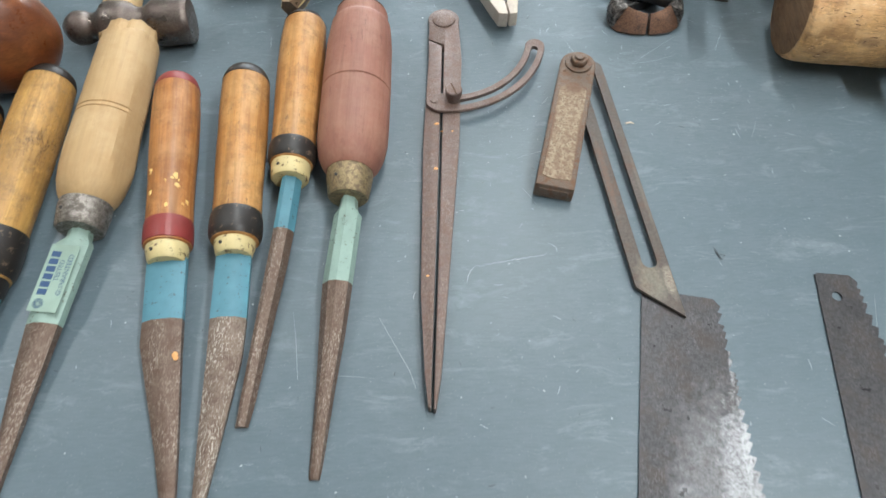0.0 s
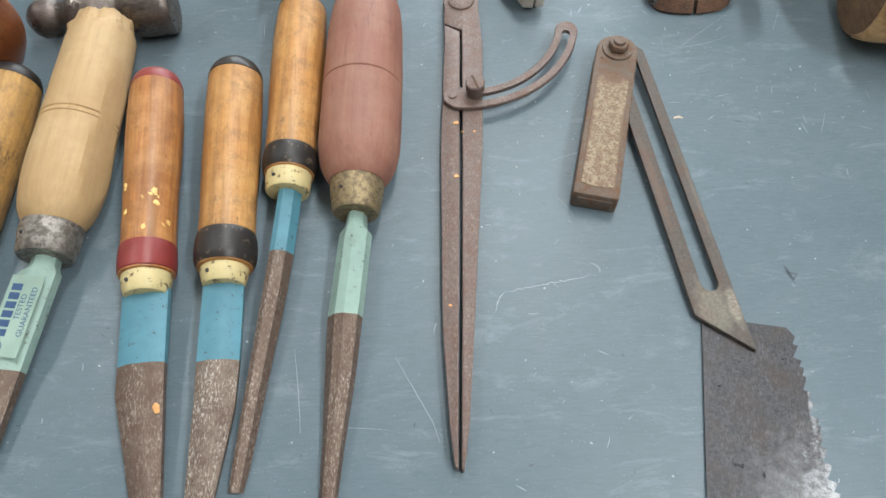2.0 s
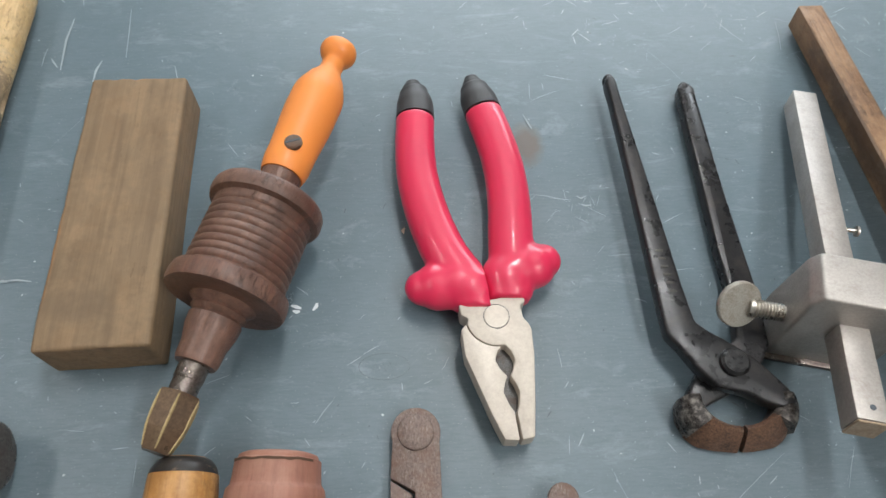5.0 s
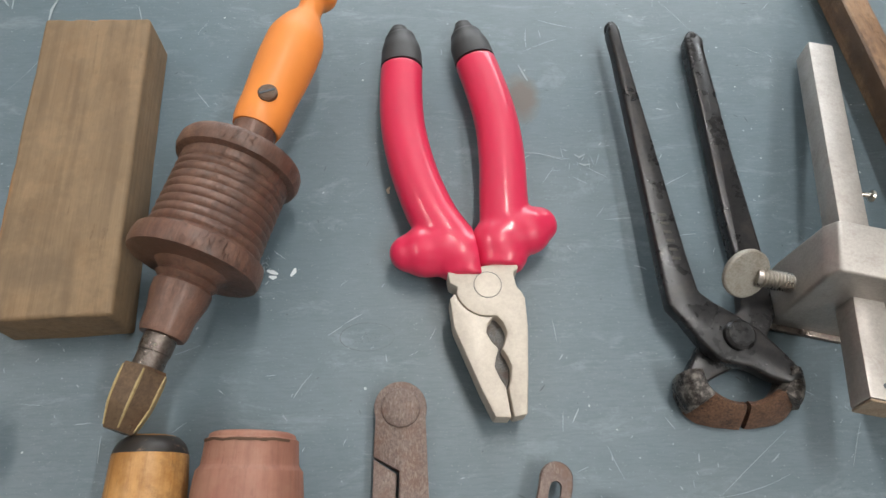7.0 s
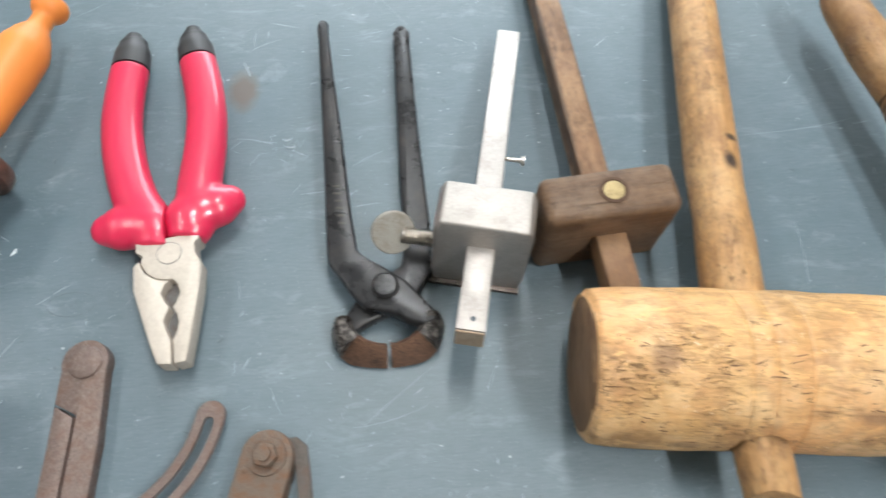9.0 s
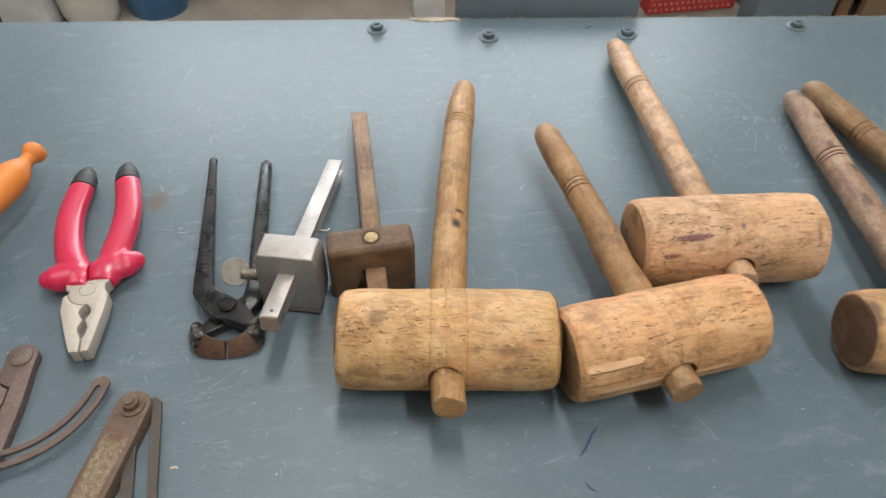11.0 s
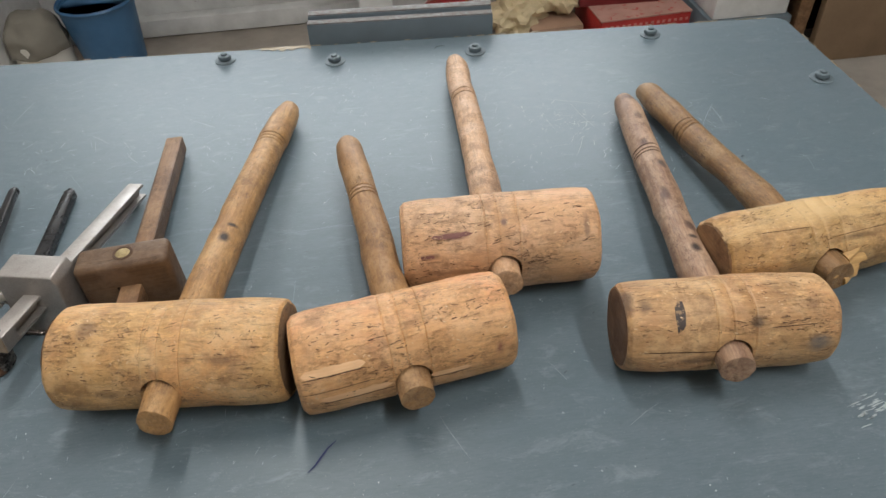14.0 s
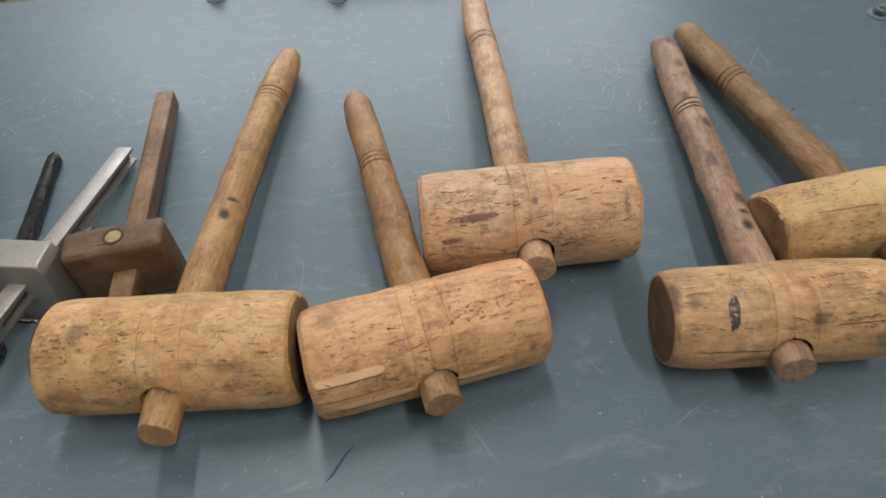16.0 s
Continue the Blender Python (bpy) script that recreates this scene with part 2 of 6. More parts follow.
def wood(name, light, mid, dark, along=1, rough=0.5, grain=1.0, stains=(), dirt=0.5, seed=0.0, coat=0.0, pores=0.6, cracks=0.0, blush=None, dust=None, streak=0.5):
    """Timber with its grain along one local axis: streaks, pores, pits in clusters, smudges and stains."""
    m, nt, b = node_set(name)

    def stretched(across, lengthwise, shift):
        s = [across * grain] * 3
        s[along] = lengthwise * grain
        return coords(nt, tuple(s), shift)

    fine = noise_of(nt, stretched(520, 16, (seed, seed, seed)), 1.0, 4, 0.7, 0.3)
    wide = noise_of(nt, stretched(75, 9, (seed + 3, 0, seed)), 1.0, 4, 0.6, 0.9)
    col = ramp(nt, fine, [(0.36, tuple(l + streak * 2 * (k - l) if streak < 0.5 else k for l, k in zip(light, mid))), (0.6, light)])
    col = mix(nt, ramp(nt, wide, [(0.42, grey(0)), (0.66, grey(0.9 * min(1, streak * 1.4)))]), col, tuple(0.82 * c for c in mid))
    tone = noise_of(nt, coords(nt, (15, 15, 15), (seed + 2, seed, 4)), 1.0, 5, 0.7, 0.4)
    col = mix(nt, ramp(nt, tone, [(0.48, grey(0)), (0.68, grey(0.5))]), col, tuple(0.55 * c for c in mid))
    if blush:
        bl = noise_of(nt, coords(nt, (20, 20, 20), (seed, 7, 2)), 1.0, 4, 0.65)
        col = mix(nt, ramp(nt, bl, [(0.45, grey(0)), (0.62, grey(0.8))]), col, blush)
    if dust:
        du = noise_of(nt, coords(nt, (33, 33, 33), (seed, 3, 8)), 1.0, 7, 0.75)
        col = mix(nt, ramp(nt, du, [(0.46, grey(0)), (0.62, grey(0.62))]), col, dust)
    patch = noise_of(nt, coords(nt, (34, 34, 34), (seed, 1, 5)), 1.0, 5, 0.7)
    where = ramp(nt, patch, [(0.44, grey(0.0)), (0.62, grey(1))])
    pore = noise_of(nt, stretched(900, 110, (0, seed, 2)), 1.0, 3, 0.75)
    pm = mix(nt, 1.0, ramp(nt, pore, [(0.60, grey(0)), (0.69, grey(1))]), where, 'MULTIPLY')
    col = mix(nt, mix(nt, 1.0, pm, grey(pores), 'MULTIPLY'), col, dark)
    h = mix(nt, 0.5, fine, pm, 'SUBTRACT')
    smudge = noise_of(nt, coords(nt, (48, 48, 48), (seed * 2, 4, 1)), 1.0, 8, 0.78)
    col = mix(nt, ramp(nt, smudge, [(0.5, grey(0)), (0.70, grey(dirt))]), col, tuple(1.6 * c for c in dark))
    if 0 < cracks < 0.5:   # a finished handle: soft smudges and short dark nicks
        soft = noise_of(nt, stretched(70, 9, (seed + 5, 6, seed)), 1.0, 6, 0.7, 0.3)
        col = mix(nt, ramp(nt, soft, [(0.50, grey(0)), (0.68, grey(1.3 * cracks))]), col, tuple(0.55 * c for c in mid))
        line = noise_of(nt, stretched(260, 7, (seed + 8, 1, seed)), 1.0, 3, 0.6, 0.4)
        col = mix(nt, ramp(nt, line, [(0.50, grey(0)), (0.64, grey(0.9 * cracks))]), col, tuple(0.5 * c for c in mid))
        nick = noise_of(nt, stretched(330, 70, (seed, 2, 7)), 1.0, 4, 0.7)
        nk = mix(nt, 1.0, ramp(nt, nick, [(0.61, grey(0)), (0.66, grey(1))]), where, 'MULTIPLY')
        col = mix(nt, mix(nt, 1.0, nk, grey(min(1, 2.5 * cracks)), 'MULTIPLY'), col, dark)
    elif cracks:
        blot = noise_of(nt, stretched(170, 55, (seed + 5, 6, seed)), 1.0, 8, 0.85, 0.5)
        col = mix(nt, ramp(nt, blot, [(0.50, grey(0)), (0.63, grey(0.6 * cracks))]), col, tuple(0.48 * c for c in mid))
        scuff = noise_of(nt, stretched(260, 110, (seed + 1, 3, 9)), 1.0, 7, 0.82, 0.4)
        col = mix(nt, ramp(nt, scuff, [(0.54, grey(0)), (0.66, grey(0.7 * cracks))]), col, tuple(min(0.9, 1.3 * c) for c in light))
        cluster = ramp(nt, noise_of(nt, stretched(38, 22, (seed + 4, 5, seed)), 1.0, 5, 0.75), [(0.47, grey(0.0)), (0.60, grey(1))])
        pit = noise_of(nt, stretched(560, 170, (seed, 2, 7)), 1.0, 5, 0.8, 1.2)
        pt = mix(nt, 1.0, ramp(nt, pit, [(0.545, grey(0)), (0.605, grey(1))]), cluster, 'MULTIPLY')
        col = mix(nt, mix(nt, 1.0, pt, grey(0.95 * min(1, cracks)), 'MULTIPLY'), col, tuple(0.7 * d + 0.12 * m_ for d, m_ in zip(dark, mid)))
        h = mix(nt, 0.9, mix(nt, 0.5, h, blot), pt, 'SUBTRACT')
        cn = noise_of(nt, stretched(300, 30, (seed + 9, 2, seed)), 1.0, 6, 0.75, 0.5)
        cm = mix(nt, 1.0, ramp(nt, cn, [(0.33, grey(1)), (0.41, grey(0))]), where, 'MULTIPLY')
        col = mix(nt, mix(nt, 1.0, cm, grey(cracks * 0.8), 'MULTIPLY'), col, dark)
        h = mix(nt, 0.7, h, cm, 'SUBTRACT')
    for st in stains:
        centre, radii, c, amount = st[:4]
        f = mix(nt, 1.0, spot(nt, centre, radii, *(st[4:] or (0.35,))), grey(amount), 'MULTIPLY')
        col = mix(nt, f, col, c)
    nt.links.new(col, b.inputs["Base Color"])
    nt.links.new(ramp(nt, smudge, [(0.3, grey(rough - 0.08)), (0.7, grey(min(1, rough + 0.14)))]), b.inputs["Roughness"])
    b.inputs["Coat Weight"].default_value = coat
    b.inputs["Coat Roughness"].default_value = 0.3
    bump(nt, b, h, 0.75 if cracks >= 0.5 else 0.4, 0.0009 if cracks >= 0.5 else 0.0005)
    return m


def metal(name, base, second, rough=0.5, metallic=1.0, rust=(0.16, 0.075, 0.04), rusty=0.5, scale=90, bumpy=0.3, streak=0, spots=(), scratch=None):
    """Worn metal with rust blooms and bright rubbed patches."""
    m, nt, b = node_set(name)
    big = noise_of(nt, coords(nt, (1, 1, 1)), scale, 6, 0.65)
    sc = (scale * 8, scale * (0.8 if streak else 8), scale * 8)
    fine = noise_of(nt, coords(nt, sc), 1.0, 6, 0.8)
    col = mix(nt, ramp(nt, fine, [(0.40, grey(0)), (0.62, grey(1))]), base, second)
    rf = ramp(nt, big, [(0.62 - 0.3 * rusty, grey(0)), (0.75 - 0.25 * rusty, grey(1))])
    rf = mix(nt, 1.0, rf, grey(min(1.0, rusty * 1.4)), 'MULTIPLY')
    col = mix(nt, rf, col, rust)
    if scratch:   # short bright scratches along the blade, in drifts
        sn = noise_of(nt, coords(nt, (1500, 480, 1500), (3, 1, 2), 0), 1.0, 3, 0.7, 0.5)
        drift = ramp(nt, noise_of(nt, coords(nt, (70, 28, 70), (1, 5, 3)), 1.0, 5, 0.7), [(0.42, grey(0.15)), (0.60, grey(1))])
        sf = mix(nt, 1.0, ramp(nt, sn, [(0.52, grey(0)), (0.62, grey(scratch[1]))]), drift, 'MULTIPLY')
        col = mix(nt, sf, col, scratch[0])
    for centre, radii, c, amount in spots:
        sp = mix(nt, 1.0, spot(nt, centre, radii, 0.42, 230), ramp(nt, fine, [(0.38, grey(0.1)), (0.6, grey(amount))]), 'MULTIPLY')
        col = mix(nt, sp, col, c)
    nt.links.new(col, b.inputs["Base Color"])
    nt.links.new(ramp(nt, big, [(0.3, grey(max(0.05, rough - 0.15))), (0.7, grey(min(1.0, rough + 0.2)))]), b.inputs["Roughness"])
    mt = mix(nt, rf, grey(metallic), grey(metallic * 0.25))
    nt.links.new(mt, b.inputs["Metallic"])
    bump(nt, b, fine, bumpy, 0.0004)
    return m


def paint(name, colour, rough=0.45, worn=None, wear=0.3, scale=160, bumpy=0.15, vary=0.12, coat=0.0):
    """A coat of paint or plastic with faint mottling and chips that show what is below."""
    m, nt, b = node_set(name)
    big = noise_of(nt, coords(nt), scale * 0.25, 5, 0.6)
    fine = noise_of(nt, coords(nt), scale * 3, 4, 0.7)
    dim = tuple(c * (1 - 2 * vary) for c in colour)
    col = mix(nt, ramp(nt, big, [(0.35, grey(0)), (0.7, grey(1))]), colour, dim)
    if worn:
        chip = noise_of(nt, coords(nt), scale, 5, 0.75)
        f = ramp(nt, chip, [(0.74 - 0.2 * wear, grey(0)), (0.77 - 0.2 * wear, grey(1))])
        col = mix(nt, f, col, worn)
    nt.links.new(col, b.inputs["Base Color"])
    nt.links.new(ramp(nt, big, [(0.3, grey(max(0.05, rough - 0.08))), (0.7, grey(min(1, rough + 0.1)))]), b.inputs["Roughness"])
    b.inputs["Coat Weight"].default_value = coat
    b.inputs["Coat Roughness"].default_value = 0.12
    bump(nt, b, fine, bumpy, 0.0003)
    return m


def bench_paint():
    """Blue-grey brushed paint: fine brush grain across, rubbed haze, stains."""
    m, nt, b = node_set("bench_paint")
    brush = noise_of(nt, coords(nt, (130, 900, 1), (0, 0, 0), -3), 1.0, 6, 0.75)
    mott = noise_of(nt, coords(nt, (60, 90, 60), (5, 0, 0)), 1.0, 7, 0.75)
    haze = noise_of(nt, coords(nt, (5, 5, 5)), 1.0, 5, 0.6)
    rub = noise_of(nt, coords(nt, (26, 75, 20), (3, 1, 0), 4), 1.0, 8, 0.78, 0.5)
    grit = noise_of(nt, coords(nt), 900, 3, 0.7)
    col = mix(nt, ramp(nt, haze, [(0.35, grey(0)), (0.65, grey(1))]), (0.112, 0.155, 0.183), (0.135, 0.173, 0.200))
    col = mix(nt, ramp(nt, brush, [(0.38, grey(0.4)), (0.54, grey(0))]), col, (0.082, 0.122, 0.143))
    col = mix(nt, ramp(nt, mott, [(0.4, grey(0.35)), (0.54, grey(0))]), col, (0.090, 0.132, 0.153))
    col = mix(nt, ramp(nt, rub, [(0.54, grey(0)), (0.72, grey(0.5))]), col, (0.275, 0.325, 0.355))
    col = mix(nt, ramp(nt, grit, [(0.64, grey(0)), (0.72, grey(0.4))]), col, (0.55, 0.6, 0.6))
    low = noise_of(nt, coords(nt, (14, 14, 14), (9, 2, 0)), 1.0, 6, 0.7)
    col = mix(nt, ramp(nt, low, [(0.62, grey(0)), (0.8, grey(0.35))]), col, (0.14, 0.19, 0.215))
    for centre, radii, c, amount in STAINS:
        col = mix(nt, mix(nt, 1.0, spot(nt, centre, radii, 0.3, 90), grey(amount), 'MULTIPLY'), col, c)
    nt.links.new(col, b.inputs["Base Color"])
    nt.links.new(ramp(nt, rub, [(0.3, grey(0.37)), (0.75, grey(0.50))]), b.inputs["Roughness"])
    bump(nt, b, brush, 0.16, 0.0004)
    return m


def leather_speckle(name, a, c):
    m, nt, b = node_set(name)
    v = nd(nt, "ShaderNodeTexVoronoi", Scale=760.0)
    nt.links.new(coords(nt), v.inputs["Vector"])
    n = noise_of(nt, coords(nt), 300, 5, 0.7)
    col = mix(nt, ramp(nt, v.outputs["Distance"], [(0.20, grey(0.95)), (0.42, grey(0))]), a, c)
    col = mix(nt, ramp(nt, n, [(0.42, grey(0)), (0.60, grey(0.85))]), col, (0.17, 0.10, 0.06))
    for centre, radii in (((0, .022, .0127), (.012, .010, .01)), ((.0085, .06, .0127), (.0025, .05, .01)), ((-.0085, .06, .0127), (.0025, .05, .01))):
        col = mix(nt, mix(nt, 1.0, spot(nt, centre, radii, 0.35, 260), grey(.85), 'MULTIPLY'), col, (0.15, 0.085, 0.05))
    nt.links.new(col, b.inputs["Base Color"])
    b.inputs["Roughness"].default_value = 0.6
    b.inputs["Metallic"].default_value = 0.2
    bump(nt, b, v.outputs["Distance"], 0.35, 0.0005)
    return m


def plain(name, colour, rough=0.6, emit=0.0):
    m, nt, b = node_set(name)
    b.inputs["Base Color"].default_value = (*colour, 1)
    b.inputs["Roughness"].default_value = rough
    if emit:
        b.inputs["Emission Color"].default_value = (*colour, 1)
        b.inputs["Emission Strength"].default_value = emit
    return m


STAINS = [((0.076, 0.528, 0.8), (0.016, 0.024, 0.1), (0.12, 0.095, 0.075), 0.85),
          ((0.02, 0.475, 0.8), (0.02, 0.012, 0.1), (0.12, 0.13, 0.13), 0.3)]
PALE = wood("pale_beech", (0.51, 0.345, 0.168), (0.44, 0.285, 0.13), (0.28, 0.17, 0.08), rough=0.6, dirt=0.45, pores=0.2, streak=0.25, dust=(0.55, 0.39, 0.21), cracks=0.12)
ORANGE_WOOD = wood("varnished_orange_wood", (0.50, 0.215, 0.06), (0.33, 0.12, 0.03), (0.09, 0.04, 0.015), rough=0.45, coat=0.12, cracks=0.42, seed=2.0, pores=0.6, streak=0.5, dirt=0.8, dust=(0.56, 0.29, 0.11))
AMBER_WOOD = wood("varnished_amber_wood", (0.58, 0.29, 0.085), (0.42, 0.18, 0.045), (0.10, 0.05, 0.02), rough=0.45, coat=0.12, cracks=0.45, seed=5.0, pores=0.65, streak=0.5, dirt=0.9, dust=(0.62, 0.36, 0.14))
YELLOW_WOOD = wood("worn_yellow_wood", (0.58, 0.34, 0.10), (0.45, 0.24, 0.07), (0.11, 0.07, 0.035), rough=0.45, coat=0.1, seed=8.0, dirt=0.9, pores=0.9, cracks=0.8)
MAUVE_WOOD = wood("mauve_brown_wood", (0.335, 0.150, 0.105), (0.28, 0.118, 0.082), (0.15, 0.06, 0.045), rough=0.55, seed=11.0, dirt=0.35, pores=0.25, streak=0.3, dust=(0.36, 0.195, 0.135), cracks=0.25)
WALNUT = wood("dark_drum_wood", (0.185, 0.088, 0.058), (0.108, 0.050, 0.034), (0.04, 0.022, 0.016), rough=0.42, seed=17.0, dirt=0.8, pores=0.6, dust=(0.27, 0.147, 0.104), coat=0.25, cracks=0.6)
DARK_WOOD = wood("dark_gauge_wood", (0.205, 0.118, 0.06), (0.13, 0.07, 0.035), (0.04, 0.022, 0.013), along=0, rough=0.55, seed=20.0, coat=0.05, dirt=0.7, dust=(0.23, 0.15, 0.095), cracks=0.5)
# both long edges of the stem darker, a paler strip left between
STEM_WOOD = wood("gauge_stem_wood", (0.30, 0.165, 0.08), (0.19, 0.095, 0.045), (0.06, 0.032, 0.018), rough=0.5, seed=23.0, dirt=0.7, dust=(0.38, 0.23, 0.12), cracks=0.6,
                 stains=[((-.0072, .09, .006), (.0036, .16, .02), (.065, .036, .02), .8), ((.0074, .09, .006), (.0026, .16, .02), (.075, .042, .024), .7)])
PAD_WOOD = wood("red_brown_knob", (0.24, 0.075, 0.022), (0.15, 0.04, 0.012), (0.05, 0.014, 0.006), rough=0.3, seed=26.0, coat=0.5, along=0)
STONE = wood("brown_oilstone", (0.238, 0.160, 0.090), (0.192, 0.127, 0.072), (0.13, 0.08, 0.042), rough=0.7, seed=29.0, dirt=0.5, pores=0.1, streak=0.35, cracks=0.3, dust=(0.29, 0.19, 0.105),
             stains=[((-0.008, 0.02, 0.026), (0.03, 0.018, 0.03), (0.13, 0.09, 0.055), 0.4), ((-0.0245, 0.05, 0.024), (0.004, 0.06, 0.006), (0.36, 0.17, 0.06), 0.7), ((0.0, 0.149, 0.024), (0.03, 0.004, 0.006), (0.36, 0.17, 0.06), 0.6)])
RUST = metal("brown_rusted_steel", (0.165, 0.115, 0.085), (0.085, 0.06, 0.045), 0.55, 0.25, (0.13, 0.068, 0.04), 0.6, 150, 0.6)
GAUGE_RUST = metal("mottled_rusty_gauge", (0.22, 0.165, 0.125), (0.09, 0.06, 0.045), 0.6, 0.2, (0.17, 0.085, 0.045), 0.55, 260, 0.8)
NICKEL = metal("yellowed_nickel", (0.44, 0.385, 0.29), (0.30, 0.25, 0.18), 0.5, 0.6, (0.22, 0.17, 0.11), 0.35, 120, 0.3)
BEVEL_STEEL = metal("tarnished_gauge_blade", (0.115, 0.098, 0.085), (0.075, 0.062, 0.054), 0.5, 0.4, (0.125, 0.072, 0.05), 0.42, 90, 0.6, spots=[((-.0075, .152, 0), (.006, .022, .01), (.36, .32, .26), .85), ((.002, .150, 0), (.016, .030, .01), (.30, .28, .22), .6), ((-.009, .09, 0), (.003, .06, .01), (.20, .18, .155), .6), ((.009, .08, 0), (.004, .06, .01), (.17, .10, .07), .7)])
BLADE = metal("brown_blade_steel", (0.125, 0.082, 0.060), (0.185, 0.135, 0.106), 0.5, 0.45, (0.11, 0.062, 0.043), 0.5, 130, 0.6, scratch=((0.44, 0.385, 0.33), 0.75))
BLADE_BRIGHT = metal("scoured_blade_steel", (0.14, 0.095, 0.072), (0.26, 0.21, 0.17), 0.5, 0.5, (0.115, 0.068, 0.048), 0.5, 110, 0.7, scratch=((0.60, 0.55, 0.48), 1.0))
DIVIDER = metal("divider_steel", (0.195, 0.142, 0.124), (0.110, 0.078, 0.068), 0.45, 0.35, (0.145, 0.082, 0.058), 0.5, 130, 0.5, scratch=((0.36, 0.30, 0.26), 0.45))
GREY_IRON = metal("hammer_iron", (0.20, 0.17, 0.15), (0.12, 0.10, 0.09), 0.32, 0.85, (0.09, 0.06, 0.05), 0.5, 90, 0.3)
CHROME = metal("dull_nickel", (0.58, 0.52, 0.45), (0.52, 0.46, 0.40), 0.58, 0.4, (0.30, 0.24, 0.19), 0.05, 60, 0.12)
ALU = metal("cast_aluminium", (0.47, 0.438, 0.41), (0.40, 0.37, 0.345), 0.46, 0.72, (0.32, 0.27, 0.235), 0.2, 110, 0.3)
DULL_STEEL = metal("dull_grey_steel", (0.38, 0.355, 0.315), (0.29, 0.27, 0.235), 0.55, 0.5, (0.20, 0.16, 0.12), 0.35, 150, 0.3)
TAN_END = metal("tarnished_end", (0.5, 0.38, 0.27), (0.4, 0.3, 0.22), 0.5, 0.6, (0.3, 0.2, 0.14), 0.4, 120, 0.3)
JAW_DARK = metal("flecked_black_jaw", (0.022, 0.02, 0.02), (0.05, 0.04, 0.034), 0.32, 0.3, (0.34, 0.31, 0.28), 0.45, 300, 0.6)
BLACK_IRON = metal("black_forged_iron", (0.016, 0.016, 0.018), (0.027, 0.026, 0.027), 0.29, 0.3, (0.05, 0.036, 0.03), 0.3, 60, 0.12)
STAMPED = metal("rubbed_black_iron", (0.075, 0.068, 0.06), (0.04, 0.037, 0.034), 0.4, 0.3, (0.07, 0.045, 0.033), 0.3, 200, 0.3)
JAW_IRON = metal("rubbed_jaw_iron", (0.27, 0.145, 0.09), (0.10, 0.058, 0.042), 0.42, 0.5, (0.045, 0.03, 0.026), 0.45, 130, 0.5)
PLUG_BRASS = metal("yellow_brass_plug", (0.50, 0.39, 0.20), (0.36, 0.27, 0.13), 0.45, 0.6, (0.18, 0.13, 0.07), 0.4, 300, 0.5)
BRASS = metal("dark_brown_brass", (0.20, 0.135, 0.085), (0.14, 0.092, 0.06), 0.36, 0.7, (0.085, 0.055, 0.038), 0.35, 60, 0.12)
BRONZE = metal("dull_bronze_ferrule", (0.46, 0.36, 0.20), (0.18, 0.132, 0.075), 0.42, 0.65, (0.13, 0.09, 0.055), 0.6, 380, 0.5)
STEEL_RING = metal("mottled_steel_ferrule", (0.46, 0.43, 0.39), (0.13, 0.115, 0.10), 0.42, 0.75, (0.10, 0.082, 0.066), 0.62, 330, 0.5)
BRIGHT = metal("bright_steel", (0.62, 0.58, 0.53), (0.45, 0.42, 0.38), 0.3, 1.0, (0.2, 0.15, 0.11), 0.15, 60, 0.1)
RED_PAINT = paint("dark_red_paint", (0.26, 0.038, 0.034), 0.42, (0.12, 0.03, 0.02), 0.35, 250)
BLACK_PAINT = paint("black_lacquer", (0.022, 0.018, 0.016), 0.44, (0.13, 0.09, 0.062), 0.76, 230, coat=0.05)
CREAM_PAINT = paint("cream_paint", (0.68, 0.56, 0.28), 0.5, (0.16, 0.09, 0.04), 0.8, 240)
BLUE_PAINT = paint("sky_blue_paint", (0.098, 0.265, 0.34), 0.5, (0.06, 0.06, 0.055), 0.62, 300)
MINT_PAINT = paint("mint_paint", (0.30, 0.425, 0.368), 0.5, (0.09, 0.08, 0.06), 0.62, 300)
STICKER = paint("pale_mint_label", (0.30, 0.42, 0.35), 0.45, None)
INK = plain("blue_print", (0.03, 0.075, 0.17), 0.6)
PINK = paint("crimson_plastic", (0.68, 0.018, 0.078), 0.42, (0.45, 0.10, 0.10), 0.06, 60, 0.06, 0.08, 0.65)
GREY_PLASTIC = paint("charcoal_plastic", (0.035, 0.034, 0.036), 0.5, (0.13, 0.11, 0.09), 0.2)
ORANGE = paint("orange_plastic", (0.87, 0.28, 0.055), 0.48, None, 0, 60, 0.05, 0.08, 0.06)
BENCH = bench_paint()
MARK_WHITE = paint("white_scrape", (0.66, 0.71, 0.73), 0.6, None)
SPECK_PALE = paint("pale_paint_speck", (0.46, 0.52, 0.54), 0.6, None)
SCRATCH = paint("dry_white_scratch", (0.46, 0.525, 0.565), 0.6, None)
FRESH = wood("fresh_split_wood", (0.92, 0.60, 0.34), (0.84, 0.50, 0.26), (0.45, 0.24, 0.11), along=0, rough=0.6, dirt=0.1, pores=0.4)
TORN = wood("torn_yellow_wood", (0.66, 0.42, 0.17), (0.55, 0.32, 0.12), (0.25, 0.13, 0.06), along=0, rough=0.6, dirt=0.3, pores=0.5, cracks=0.4, seed=61.0)
WOOD_CHIP = paint("pale_chipped_wood", (0.80, 0.56, 0.33), 0.6, None)
PIT = paint("dark_wood_pit", (0.15, 0.082, 0.045), 0.8, (0.26, 0.15, 0.08), 0.9, 300)
CREVICE = plain("dark_crevice", (0.085, 0.045, 0.025), 0.8)
